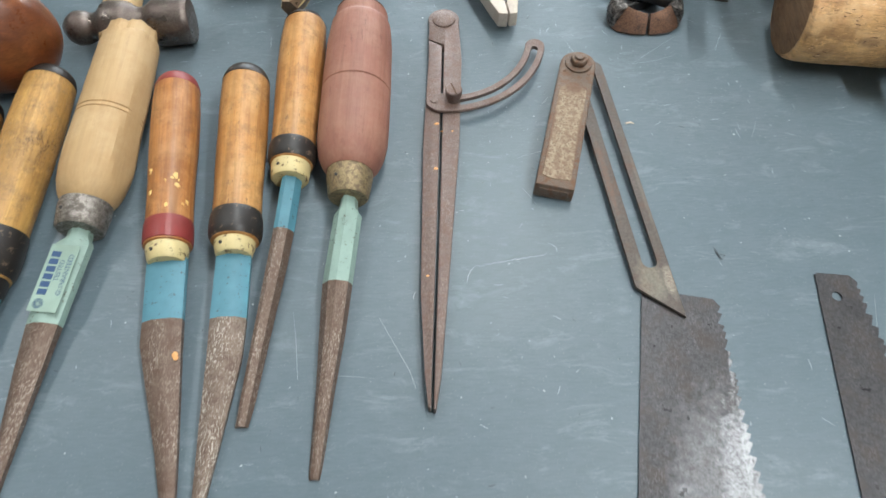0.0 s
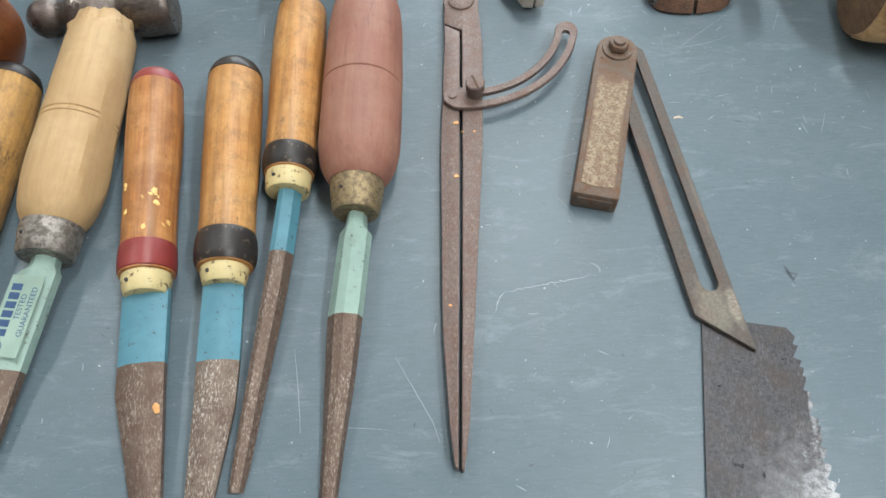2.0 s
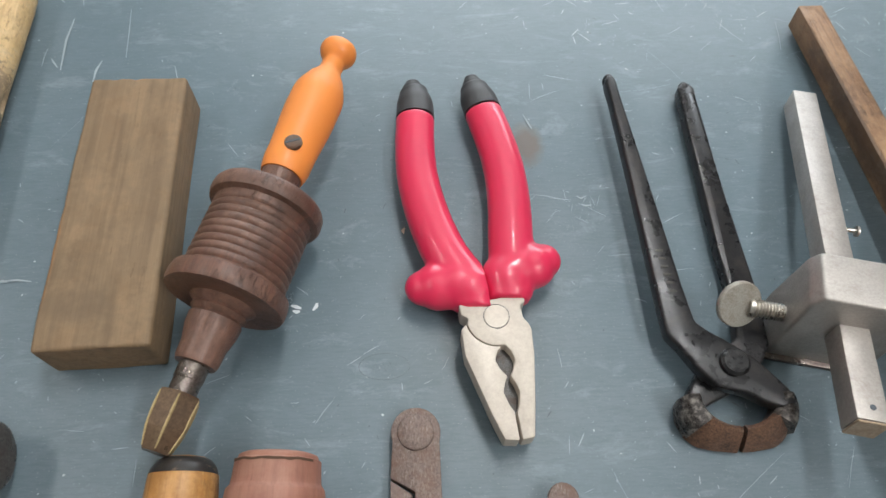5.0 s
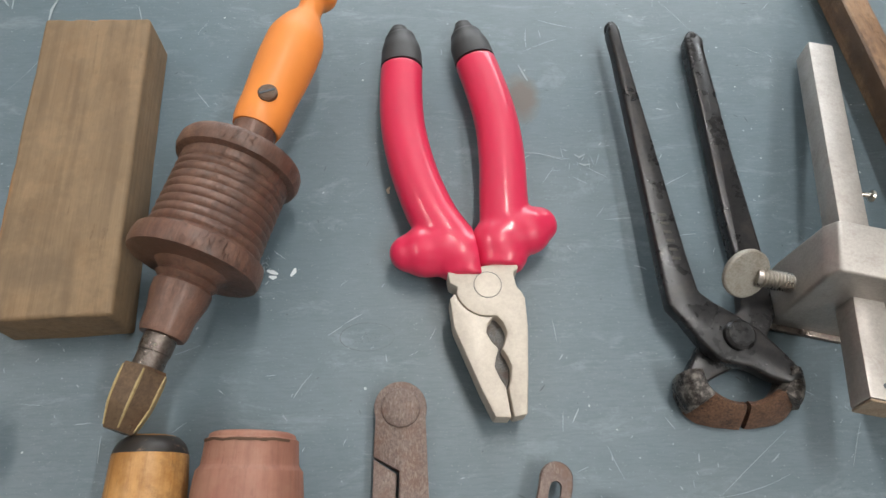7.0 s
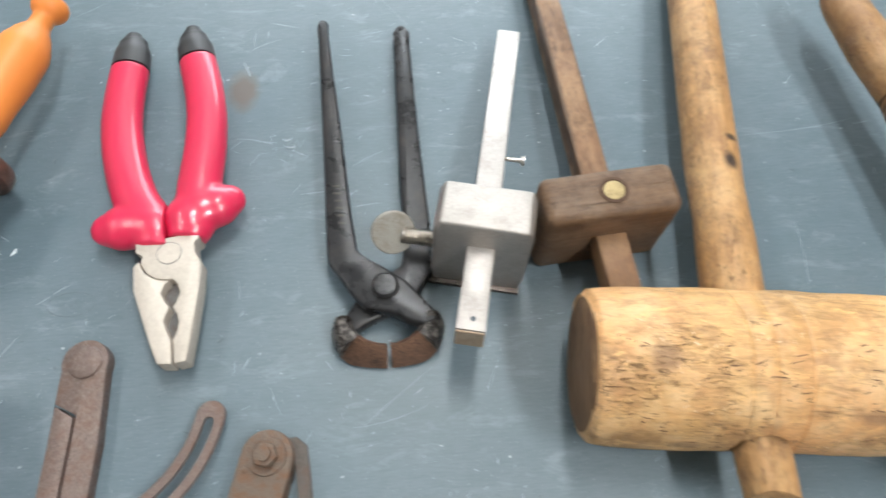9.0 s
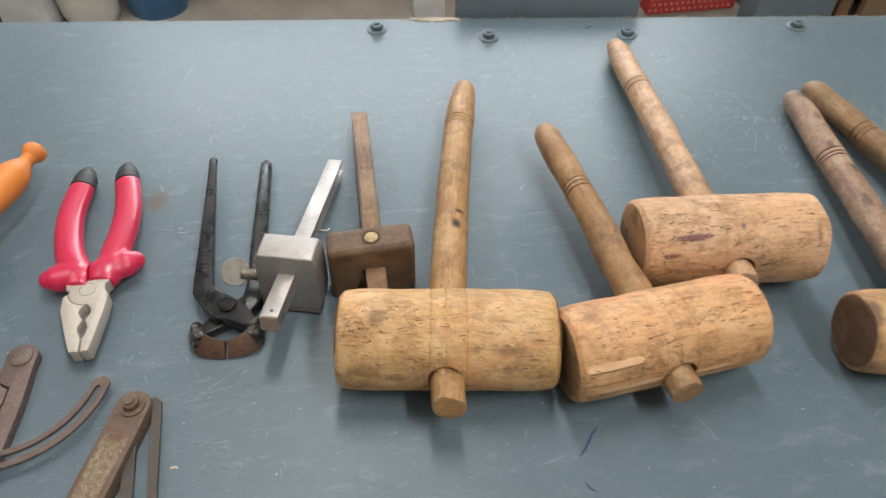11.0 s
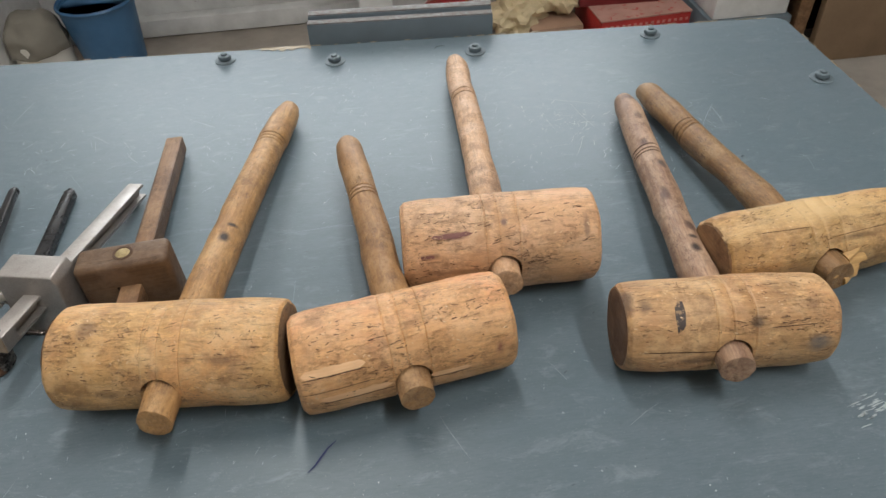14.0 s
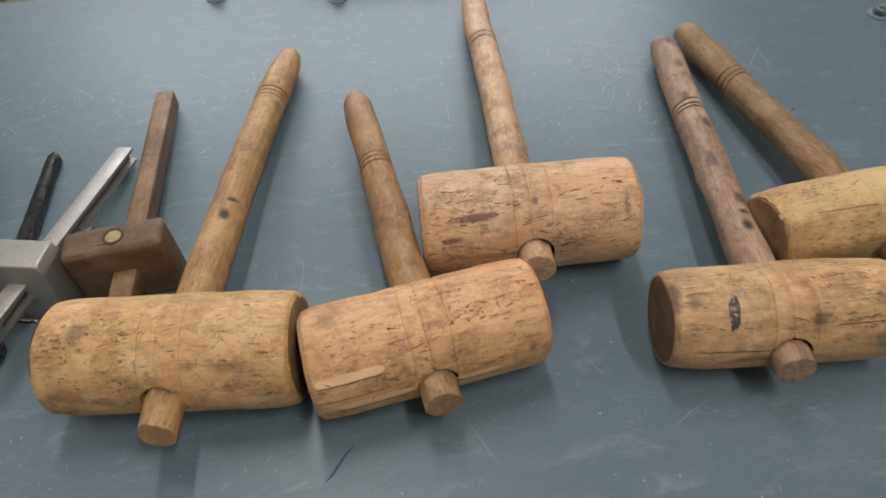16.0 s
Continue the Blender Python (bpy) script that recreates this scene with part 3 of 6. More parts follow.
SOOT = paint("black_smear", (0.055, 0.035, 0.028), 0.55, (0.30, 0.19, 0.10), 0.95, 350)
PURPLE = paint("purple_stain", (0.24, 0.10, 0.085), 0.6, (0.45, 0.27, 0.17), 0.9, 350)
FAINT = paint("pale_scratch", (0.335, 0.395, 0.43), 0.6, None)
MARK_INK = plain("dark_blue_ink", (0.02, 0.03, 0.11), 0.5)
MARK_DARK = plain("pencil_grey", (0.07, 0.085, 0.10), 0.6)
FLECK = plain("orange_paint_fleck", (0.72, 0.36, 0.13), 0.55)
GOLD_FLECK = plain("yellow_paint_fleck", (0.80, 0.55, 0.20), 0.55)
BEIGE_FLECK = plain("pale_wood_crumb", (0.55, 0.45, 0.33), 0.6)
RAW_EDGE = wood("raw_plywood_edge", (0.46, 0.38, 0.27), (0.36, 0.28, 0.18), (0.2, 0.14, 0.09), along=0)

# ---- the room ----
WALL = paint("cream_wall_paint", (0.66, 0.645, 0.61), 0.7, (0.5, 0.47, 0.42), 0.1, 40)
CEIL = paint("white_ceiling_paint", (0.78, 0.77, 0.74), 0.8, None, 0, 40)
FLOOR = paint("grey_floor_cement", (0.42, 0.385, 0.345), 0.6, (0.28, 0.255, 0.22), 0.3, 30)
WHITE = paint("white_gloss_paint", (0.86, 0.86, 0.85), 0.45, (0.5, 0.48, 0.44), 0.1, 40)
DADO = paint("blue_grey_dado_paint", (0.16, 0.20, 0.23), 0.5, (0.3, 0.31, 0.3), 0.2, 40)
NICHE = paint("dusty_niche_plaster", (0.42, 0.37, 0.32), 0.75, (0.40, 0.35, 0.29), 0.3, 30)
X0, X1, Y0, Y1, H = -2.6, 3.6, -2.4, 2.5, 3.0


def setting(name, bm, material, label, category):
    ob = part(name, bm, material, None, label)
    return tagged(ob, category=category, kind="structure")


setting("floor", box(X0 - .2, X1 + .2, Y0 - .2, Y1 + .2, -0.12, 0), FLOOR, "dusty grey cement floor of a workshop", "floor")
setting("ceiling", box(X0 - .2, X1 + .2, Y0 - .2, Y1 + .2, H, H + .12), CEIL, "plain white painted ceiling", "ceiling")
setting("wall_west", box(X0 - .2, X0, Y0, Y1, 0, H), WALL, "plain cream painted wall", "wall")
setting("wall_east", box(X1, X1 + .2, Y0, Y1, 0, H), WALL, "plain cream painted wall", "wall")
setting("wall_south", box(X0 - .2, X1 + .2, Y0 - .2, Y0, 0, H), WALL, "plain cream painted wall", "wall")
# the wall behind the shelves, with a window opening
WX0, WX1, WZ0, WZ1 = -0.60, 1.60, 1.15, 1.85
wn_bm = box(X0 - .2, X1 + .2, Y1, Y1 + .2, 0, WZ0)
box(X0 - .2, X1 + .2, Y1, Y1 + .2, WZ1, H, bm=wn_bm)
box(X0 - .2, WX0, Y1, Y1 + .2, WZ0, WZ1, bm=wn_bm)
box(WX1, X1 + .2, Y1, Y1 + .2, WZ0, WZ1, bm=wn_bm)
setting("wall_north", wn_bm, WALL, "cream painted wall with a window above low shelves", "wall")
win = thing("window_1", pose(0, 0, 0), "window with a white frame and three lights", "window", kind="structure")
for k in range(4):
    x = WX0 + (WX1 - WX0 - 0.05) * k / 3
    part("window_frame", box(x, x + 0.05, Y1 + 0.06, Y1 + 0.11, WZ0, WZ1, 0.004), WHITE, win)
for z in (WZ0, WZ1 - 0.05):
    part("window_rail", box(WX0 + .05, WX1 - .05, Y1 + 0.062, Y1 + 0.108, z, z + 0.05), WHITE, win)
setting("backdrop", box(-3, 3, Y1 + 1.2, Y1 + 1.22, 0, 4), plain("daylight_haze", (0.85, 0.93, 1.0), 1.0, 3.0), "bright hazy daylight outside the window", "sky")
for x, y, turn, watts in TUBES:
    t = thing("tube_light", pose(x, y, 0, 0, 0, turn - 90), "unseen white ceiling batten with a lit tube", "lamp", "ceiling lights")
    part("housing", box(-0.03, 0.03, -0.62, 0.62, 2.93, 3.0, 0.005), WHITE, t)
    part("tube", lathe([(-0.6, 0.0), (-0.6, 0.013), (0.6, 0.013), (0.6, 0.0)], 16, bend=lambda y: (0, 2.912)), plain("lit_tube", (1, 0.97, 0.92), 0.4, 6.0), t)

# low built-in shelves with white piers
setting("shelf_base", box(-2.0, 1.49, 2.04, 2.46, 0, 0.1, 0.004), NICHE, "dusty plastered bottom shelf of built-in shelving", "shelf")
setting("shelf_back", box(-2.0, 1.49, 2.46, 2.497, 0.1, 0.9), WHITE, "cream back wall of built-in shelving", "shelf")
setting("shelf_ledge", box(-0.66, 0.41, 2.40, 2.457, 0.103, 0.165, 0.006), WHITE, "low white ledge along the back of the shelf", "ledge")
setting("shelf_top", box(-2.0, 1.73, 2.0, 2.49, 0.9, 0.95, 0.004), WHITE, "white slab on top of the low shelving", "shelf")
for x0, x1 in ((-0.80, -0.665), (0.41, 0.51)):
    setting("pier", box(x0, x1, 2.05, 2.458, 0.1, 0.9, 0.006), WHITE, "white painted upright of the built-in shelving", "upright")
setting("pier", box(1.49, 1.73, 1.96, 2.49, 0.19, 0.9, 0.006), WHITE, "wide white painted pier at the end of the shelves", "upright")
setting("pier_foot", box(1.48, 1.745, 1.945, 2.49, 0.0, 0.19, 0.008), DADO, "blue-grey painted foot of a white pier", "plinth")
setting("door_post", box(1.79, 1.835, 1.99, 2.06, 0.0, 2.1, 0.004), STEM_WOOD, "brown wooden door post", "post")
# black panel added behind the post, standing for the shade in the gap
setting("shade_panel", box(1.75, 2.9, 2.2, 2.26, 0.0, 2.1), plain("shade_black", (0.02, 0.018, 0.016), 0.8), "black panel standing for the shade behind a brown board", "recess")
BOARD = paint("brown_hardboard", (0.28, 0.185, 0.11), 0.55, (0.20, 0.13, 0.08), 0.3, 30)
bd = part("board", box(0, 0.95, -0.015, 0.015, 0, 1.9, 0.003), BOARD, None, "large brown hardboard sheet standing on the floor")
tagged(bd, category="board")
bd.matrix_basis = pose(1.87, 1.985, 0, -3, 0, 0)

# things on the shelf
BIN_BLUE = paint("blue_bin_plastic", (0.055, 0.16, 0.31), 0.45, (0.12, 0.2, 0.3), 0.15, 40)
bin_ = thing("plastic_bin", pose(-0.388, 2.20, 0.1), "blue plastic bin standing open on the shelf", "bin")
def upright_lathe(profile, seg=32):
    bm = lathe(profile, seg)
    bmesh.ops.rotate(bm, verts=bm.verts, cent=(0, 0, 0), matrix=Matrix.Rotation(radians(90), 3, 'X'))
    return bm
part("body", upright_lathe([(0, 0), (0, 0.088), (0.225, 0.112), (0.225, 0.106), (0.006, 0.082), (0.006, 0)]), BIN_BLUE, bin_)
part("rim", upright_lathe([(0.221, 0.113), (0.231, 0.117), (0.237, 0.113), (0.231, 0.109), (0.221, 0.1125)]), BIN_BLUE, bin_)
SACK = paint("stained_white_plastic", (0.74, 0.71, 0.64), 0.6, (0.30, 0.24, 0.15), 0.4, 25)
LID_DIRT = paint("dusty_grey_brown", (0.22, 0.20, 0.165), 0.8, None, 0, 30)
tub = thing("tub", pose(-0.572, 2.14, 0.1), "white stained plastic tub with a dusty brown cover", "tub")
part("body", jitter(upright_lathe(smooth_profile([(0, 0), (0.004, 0.072), (0.05, 0.082), (0.15, 0.083), (0.16, 0.078), (0.162, 0)], 4)), 0.006, 22), SACK, tub)
part("cover", jitter(upright_lathe(smooth_profile([(0.128, 0.087), (0.15, 0.088), (0.195, 0.078), (0.225, 0.05), (0.235, 0.02), (0.236, 0)], 4)), 0.014, 25, 3), LID_DIRT, tub)
crate = part("crate", box(-0.2, 0.2, -0.12, 0.12, 0, 0.2, 0.01), paint("dark_green_plastic", (0.03, 0.05, 0.045), 0.6, (0.25, 0.2, 0.12), 0.3, 30), None, "dark green box half hidden by the bench")
tagged(crate, category="box")
crate.matrix_basis = pose(-1.04, 2.2, 0.1, 0, 0, 8)


def red_box(name, m, w, d, h, label, top):
    t = thing(name, m, label, "box")
    part("carton", box(-w / 2, w / 2, -d / 2, d / 2, 0, h, 0.004), RED_CARD, t)
    part("lid", box(-w / 2 - .002, w / 2 + .002, -d / 2 - .002, d / 2 + .002, h + .0005, h + .006, 0.002), top, t)
    for k in range(15):
        for j in range(4):
            x = -w / 2 + w * (k + 0.4 + 0.5 * (j % 2)) / 15.6
            z = h * (0.16 + 0.21 * j)
            part("printed_bar", box(x - .0048, x + .0048, -d / 2 - .0012, -d / 2 - .0004, z - .0045, z + .0045), PRINT, t)
    return t


PRINT = paint("faded_pink_print", (0.60, 0.22, 0.19), 0.5, (0.5, 0.035, 0.03), 0.7, 80)
RED_CARD = paint("red_printed_card", (0.50, 0.035, 0.03), 0.5, (0.6, 0.25, 0.2), 0.2, 60)
KRAFT = paint("dusty_kraft_card", (0.40, 0.25, 0.17), 0.7, (0.3, 0.18, 0.12), 0.2, 40)
DUSTY_RED = paint("dusty_faded_red_card", (0.50, 0.27, 0.22), 0.75, (0.46, 0.06, 0.05), 0.75, 40)
MAROON = paint("maroon_card", (0.20, 0.018, 0.022), 0.5, (0.4, 0.12, 0.1), 0.1, 40)
red_box("carton", pose(1.295, 2.14, 0.1, 0, 0, 4), 0.30, 0.24, 0.092, "red printed cardboard carton with a dusty faded lid", DUSTY_RED)
mb = part("carton", box(-0.13, 0.13, -0.09, 0.09, 0, 0.07, 0.004), MAROON, None, "dark red carton lying on another carton")
tagged(mb, category="box")
mb.matrix_basis = pose(1.25, 2.21, 0.1945, 0, 0, -3)
kb = part("carton", box(-0.085, 0.085, -0.06, 0.06, 0, 0.062, 0.003), KRAFT, None, "small open brown cardboard box")
tagged(kb, category="box")
kb.matrix_basis = pose(1.03, 2.13, 0.1, 0, 0, 3)
PAPER = paint("yellowed_paper", (0.70, 0.57, 0.36), 0.8, (0.52, 0.40, 0.23), 0.3, 50)
for px, py, pr, seed in ((0.92, 2.18, 0.085, 1.0), (1.055, 2.2, 0.078, 7.0)):
    bm = bmesh.new()
    bmesh.ops.create_icosphere(bm, subdivisions=4, radius=pr)
    for v in bm.verts:
        n = noise.noise(v.co * 28 + Vector((seed, 0, 0))) + 0.5 * noise.noise(v.co * 70 + Vector((seed, 3, 0)))
        v.co *= 1 + 0.42 * n
        v.co.z = max(v.co.z * 0.85, -pr * 0.75)
    pb = part("crumpled_paper", bm, PAPER, None, "crumpled yellowed wrapping paper on the shelf", 20)
    tagged(pb, category="paper")
    pb.matrix_basis = pose(px, py, 0.1 + pr * 0.74 + (0.063 if px > 1 else 0.0))
bag = bmesh.new()
bmesh.ops.create_icosphere(bag, subdivisions=4, radius=0.1)
for v in bag.verts:
    v.co.x *= 0.9
    v.co.z = max(v.co.z * 0.9, -0.07)
    v.co *= 1 + 0.25 * noise.noise(v.co * 20)
BAGM = paint("red_and_yellow_foil", (0.30, 0.02, 0.025), 0.35, (0.65, 0.33, 0.03), 0.75, 30)
pk = part("packet", bag, BAGM, None, "dark red packet with yellow printing", 25)
tagged(pk, category="packet")
pk.matrix_basis = pose(0.70, 2.2, 0.1 + 0.072)
# ---- the bench ----
LB, RB = -1.25, 0.923
OUT = [(LB, -0.16), (RB, -0.16), (0.9235, 0.55), (RB, 0.757), (0.915, 0.766), (0.585, 0.791), (0.30, 0.812), (0.0, 0.8335), (LB, 0.925)]
bench = thing("workbench", pose(0, 0, 0), "blue-grey painted plywood workbench, scratched and bolted", "workbench")
part("bench_top", prism(OUT, T - 0.032, T, 0.002, 2), BENCH, bench)
ed = bmesh.new()
rnd = random.Random(4)
for k in range(26):
    x = 0.315 + 0.0022 * k
    y = 0.8108 - (x - 0.315) * 0.073
    d = 0.005 + 0.010 * abs(noise.noise(Vector((x * 90, 0, 0))))
    box(x, x + 0.0024, y - d, y + 0.0005, T + 0.0002, T + 0.0006, bm=ed)
for k in range(60):
    x = rnd.uniform(0.0, 0.9)
    y = 0.8335 - x * 0.0737 if x < 0.585 else 0.791 - (x - 0.585) * 0.08
    box(x, x + rnd.uniform(.003, .012), y - rnd.uniform(.0004, .0016), y - .0002, T + 0.0002, T + 0.0006, bm=ed)
for k in range(30):
    y = rnd.uniform(0.3, 0.75)
    box(RB - rnd.uniform(.0006, .002), RB, y, y + rnd.uniform(.002, .010), T + 0.0002, T + 0.0006, bm=ed)
part("chipped_edge", ed, RAW_EDGE, bench, "raw wood where the paint is chipped off the edge", kind="stuff")
for x, y in ((LB + .08, -.08), (RB - .12, -.08), (LB + .08, 0.8), (RB - .12, 0.66)):
    part("leg", box(x - .03, x + .03, y - .03, y + .03, 0, T - 0.1, 0.003), DADO, bench)
for y in (-.08, 0.68):
    part("apron", box(LB + .12, RB - .16, y - .015, y + .015, T - 0.1, T - 0.0325, 0.002), DADO, bench)
part("crossbar", box(LB + .02, LB + .14, -.11, 0.83, T - .099, T - .034, 0.002), DADO, bench)
part("crossbar", box(RB - .155, RB - .085, -.11, 0.69, T - .099, T - .034, 0.002), DADO, bench)


# scratches, scrapes and ink on the paint
def stroke(bm, pts, w, z):
    """A thin uneven line of paint or bare wood lying on the top."""
    P = [Vector((x, y, z)) for x, y in pts]
    rows = []
    for i, p in enumerate(P):
        d = (P[min(i + 1, len(P) - 1)] - P[max(i - 1, 0)]).normalized()
        s = Vector((-d.y, d.x, 0))
        k = w * (0.15 + 0.85 * math.sin(math.pi * (i + 0.3) / (len(P) - 0.4))) / 2
        rows.append((bm.verts.new(p + s * k), bm.verts.new(p - s * k)))
    for a, b in zip(rows, rows[1:]):
        bm.faces.new((a[0], a[1], b[1], b[0]))


rnd = random.Random(11)
bm = bmesh.new()
for k in range(2600):
    x, y = rnd.uniform(-0.32, 0.91), rnd.uniform(0.03, 0.76)
    dens = 0.5 + 0.9 * noise.noise(Vector((x * 7, y * 7, 3)))
    if rnd.random() > dens:
        continue
    a = rnd.choice((0.5, 1.05, 1.9, 2.6)) + rnd.gauss(0, 0.35)
    L = rnd.choice((0.0005, 0.0006, 0.0008, 0.001, 0.0014, 0.0022, 0.004)) * rnd.uniform(0.6, 1.4)
    n = 4
    c = rnd.uniform(-.3, .3)
    pts = [(x + L * (i / n - .5) * math.cos(a + c * i / n), y + L * (i / n - .5) * math.sin(a + c * i / n)) for i in range(n + 1)]
    stroke(bm, pts, rnd.uniform(0.5, 0.9) * L if L < 0.0012 else rnd.uniform(0.0002, 0.0005), T + 0.0002 + 0.00002 * (k % 9))
for k in range(40):
    x, y = rnd.uniform(-0.3, 0.9), rnd.uniform(0.1, 0.74)
    a, L = rnd.uniform(0, 3.1), rnd.uniform(0.012, 0.045)
    c = rnd.uniform(-.25, .25)
    pts = [(x + L * i / 8 * math.cos(a + c * i / 8), y + L * i / 8 * math.sin(a + c * i / 8)) for i in range(9)]
    stroke(bm, pts, rnd.uniform(0.00012, 0.00025), T + 0.00045)
# long fine scratches over the back and right of the top
long_bm = bmesh.new()
for k in range(190):
    x, y = rnd.uniform(0.02, 0.9), rnd.uniform(0.44, 0.78)
    if noise.noise(Vector((x * 6, y * 6, 9))) < -0.1:
        continue
    a, L = rnd.choice((0.35, 0.6, 0.9, 2.2, 2.6)) + rnd.gauss(0, .25), rnd.choice((.003, .005, .008, .013, .02)) * rnd.uniform(.7, 1.3)
    c = rnd.uniform(-.12, .12)
    stroke(long_bm, [(x + L * i / 8 * math.cos(a + c * i / 8), y + L * i / 8 * math.sin(a + c * i / 8)) for i in range(9)], rnd.uniform(0.0002, 0.00045) if L < .01 else rnd.uniform(.00012, .00025), T + 0.0005)
for k in range(230):
    x, y = rnd.uniform(-0.16, 0.34), rnd.uniform(0.28, 0.64)
    if noise.noise(Vector((x * 9, y * 9, 2))) < 0.0:
        continue
    a, L = rnd.choice((0.05, 0.7, 1.3, 2.3)) + rnd.gauss(0, .3), rnd.choice((.0015, .002, .004, .007, .011))
    stroke(long_bm, [(x + L * i / 4 * math.cos(a), y + L * i / 4 * math.sin(a)) for i in range(5)], rnd.uniform(.00010, .00024), T + 0.00055)
# clusters of rubbed scratches
for cx, cy, r, n in ((-0.045, 0.436, 0.006, 16), (0.102, 0.488, 0.01, 18), (0.18, 0.30, 0.03, 25), (0.66, 0.56, 0.05, 40), (0.53, 0.63, 0.05, 30),
                     (0.30, 0.62, 0.05, 30), (0.42, 0.66, 0.04, 26), (0.205, 0.62, 0.025, 18), (0.60, 0.60, 0.03, 25), (0.12, 0.63, 0.05, 30),
                     (0.205, 0.28, 0.03, 22), (0.11, 0.36, 0.05, 22), (0.75, 0.58, 0.04, 45), (0.68, 0.52, 0.06, 50), (0.58, 0.55, 0.05, 40), (0.63, 0.60, 0.035, 50), (0.40, 0.70, 0.05, 50), (0.33, 0.64, 0.03, 40), (0.55, 0.70, 0.05, 40), (0.30, 0.29, 0.06, 24), (0.21, 0.10, 0.03, 18)):
    for k in range(n):
        x, y = rnd.gauss(cx, r * .5), rnd.gauss(cy, r * .5)
        a, L = 1.1 + rnd.gauss(0, .7), rnd.choice((.0006, .0008, .001, .0015, .003, .006)) * rnd.uniform(.7, 1.3)
        if cy > .5:
            L *= 1.3
        stroke(long_bm if cy > .5 else bm, [(x + L * i / 3 * math.cos(a), y + L * i / 3 * math.sin(a)) for i in range(4)], min(.5 * L, rnd.uniform(.0002, .0005)), T + 0.0006)
part("scratch", long_bm, SCRATCH, bench, "long fine white scratches", kind="stuff")
specks = bmesh.new()
for k in range(600):
    x, y = rnd.uniform(-0.32, 0.91), rnd.uniform(0.03, 0.78)
    L, a = rnd.uniform(0.0004, 0.0013), rnd.uniform(0, 3.1)
    stroke(specks, [(x + L * (i / 2 - .5) * math.cos(a), y + L * (i / 2 - .5) * math.sin(a)) for i in range(3)], L * rnd.uniform(.5, 1), T + 0.0009)
part("white_speck", specks, SPECK_PALE, bench, "tiny white paint specks", kind="stuff")
specks = bmesh.new()
for k in range(500):
    x, y = rnd.uniform(-0.32, 0.91), rnd.uniform(0.03, 0.78)
    L, a = rnd.choice((.0006, .0009, .0015, .003)) * rnd.uniform(.6, 1.3), rnd.uniform(0, 3.1)
    stroke(specks, [(x + L * (i / 2 - .5) * math.cos(a), y + L * (i / 2 - .5) * math.sin(a)) for i in range(3)], min(L, .0006) * rnd.uniform(.4, 1), T + 0.001)
part("dark_speck", specks, MARK_DARK, bench, "tiny dark specks and nicks", kind="stuff")
part("scratch", bm, FAINT, bench, "fine white scratches and flecks in the blue paint", kind="stuff")


def mark(strokes, w, material, label, z=0.0008):
    for pts in strokes:
        bm = bmesh.new()
        stroke(bm, pts, w, T + z)
        part("mark", bm, material, bench, label)


mark([[(0.379, 0.264), (0.383, 0.2675), (0.387, 0.273), (0.391, 0.2785), (0.396, 0.283)]], 0.0014, MARK_INK, "short stroke of dark blue ink")
mark([[(0.379, 0.247), (0.381, 0.243), (0.3845, 0.241)]], 0.0015, MARK_DARK, "small dark smear")
scrape = bmesh.new()
rs = random.Random(23)
for k in range(70):   # a dry scrape made of broken streaks
    u, w_ = rs.random(), rs.gauss(0, .0042)
    x, y = 0.706 + .050 * u - .25 * w_, 0.2535 + .0105 * u + w_
    L = rs.uniform(.002, .009)
    stroke(scrape, [(x + L * i / 3, y + .24 * L * i / 3 + rs.uniform(-.0002, .0002)) for i in range(4)], rs.uniform(.0003, .0010), T + .0008)
part("mark", scrape, SPECK_PALE, bench, "broad pale scrape through the paint")
mark([[(0.1265 + .0025 * math.cos(a), 0.283 + .0012 * math.sin(a)) for a in (0, 1.2, 2.4, 3.2)]], 0.0016, BEIGE_FLECK, "tiny pale wood crumb")
mark([[(0.009, 0.473), (0.0085, 0.475), (0.0095, 0.4765)]], 0.0016, BEIGE_FLECK, "tiny pale wood crumb")
ell = [(-0.0005 + 0.0115 * math.cos(a), 0.404 + 0.0062 * math.sin(a)) for a in (2 * math.pi * k / 28 for k in range(30))]
zig = [(-0.006 + 0.0016 * k, 0.4015 + (0.0045 if k % 2 else 0)) for k in range(8)]
mark([ell, zig], 0.0002, MARK_DARK, "faint pencilled oval with a scribble")
mark([[(0.024 + .0017 * k, 0.184 + 0.0016 * noise.noise(Vector((k * .9, 0, 0))) + .00028 * k) for k in range(27)], [(0.070, 0.192), (0.0702, 0.1945), (0.069, 0.196), (0.066, 0.198)], [(0.024, 0.184), (0.0215, 0.1815), (0.020, 0.178), (0.0192, 0.1745)]], 0.0003, SCRATCH, "fine white crack in the paint")
mark([[(0.158 + .001 * k, 0.192 - .003 * k + .0012 * (k % 2)) for k in range(4)], [(0.16, 0.184), (0.163, 0.187), (0.158, 0.1885)]], 0.0008, MARK_DARK, "small dark scuff")
mark([[(0.513, 0.768), (0.516, 0.773), (0.522, 0.774), (0.525, 0.772)]], 0.002, MARK_DARK, "small dark curved mark")
mark([[(0.755, 0.468), (0.76, 0.466), (0.764, 0.467)], [(0.757, 0.513), (0.760, 0.515)]], 0.003, MARK_DARK, "small dark speck")
mark([[(-0.028, 0.155), (-0.02, 0.14), (-0.012, 0.125), (-0.009, 0.116)], [(-0.073, 0.16), (-0.07, 0.14), (-0.068, 0.122)], [(-0.051, 0.168), (-0.0485, 0.155), (-0.047, 0.148)]], 0.00022, SPECK_PALE, "thin white scratch")


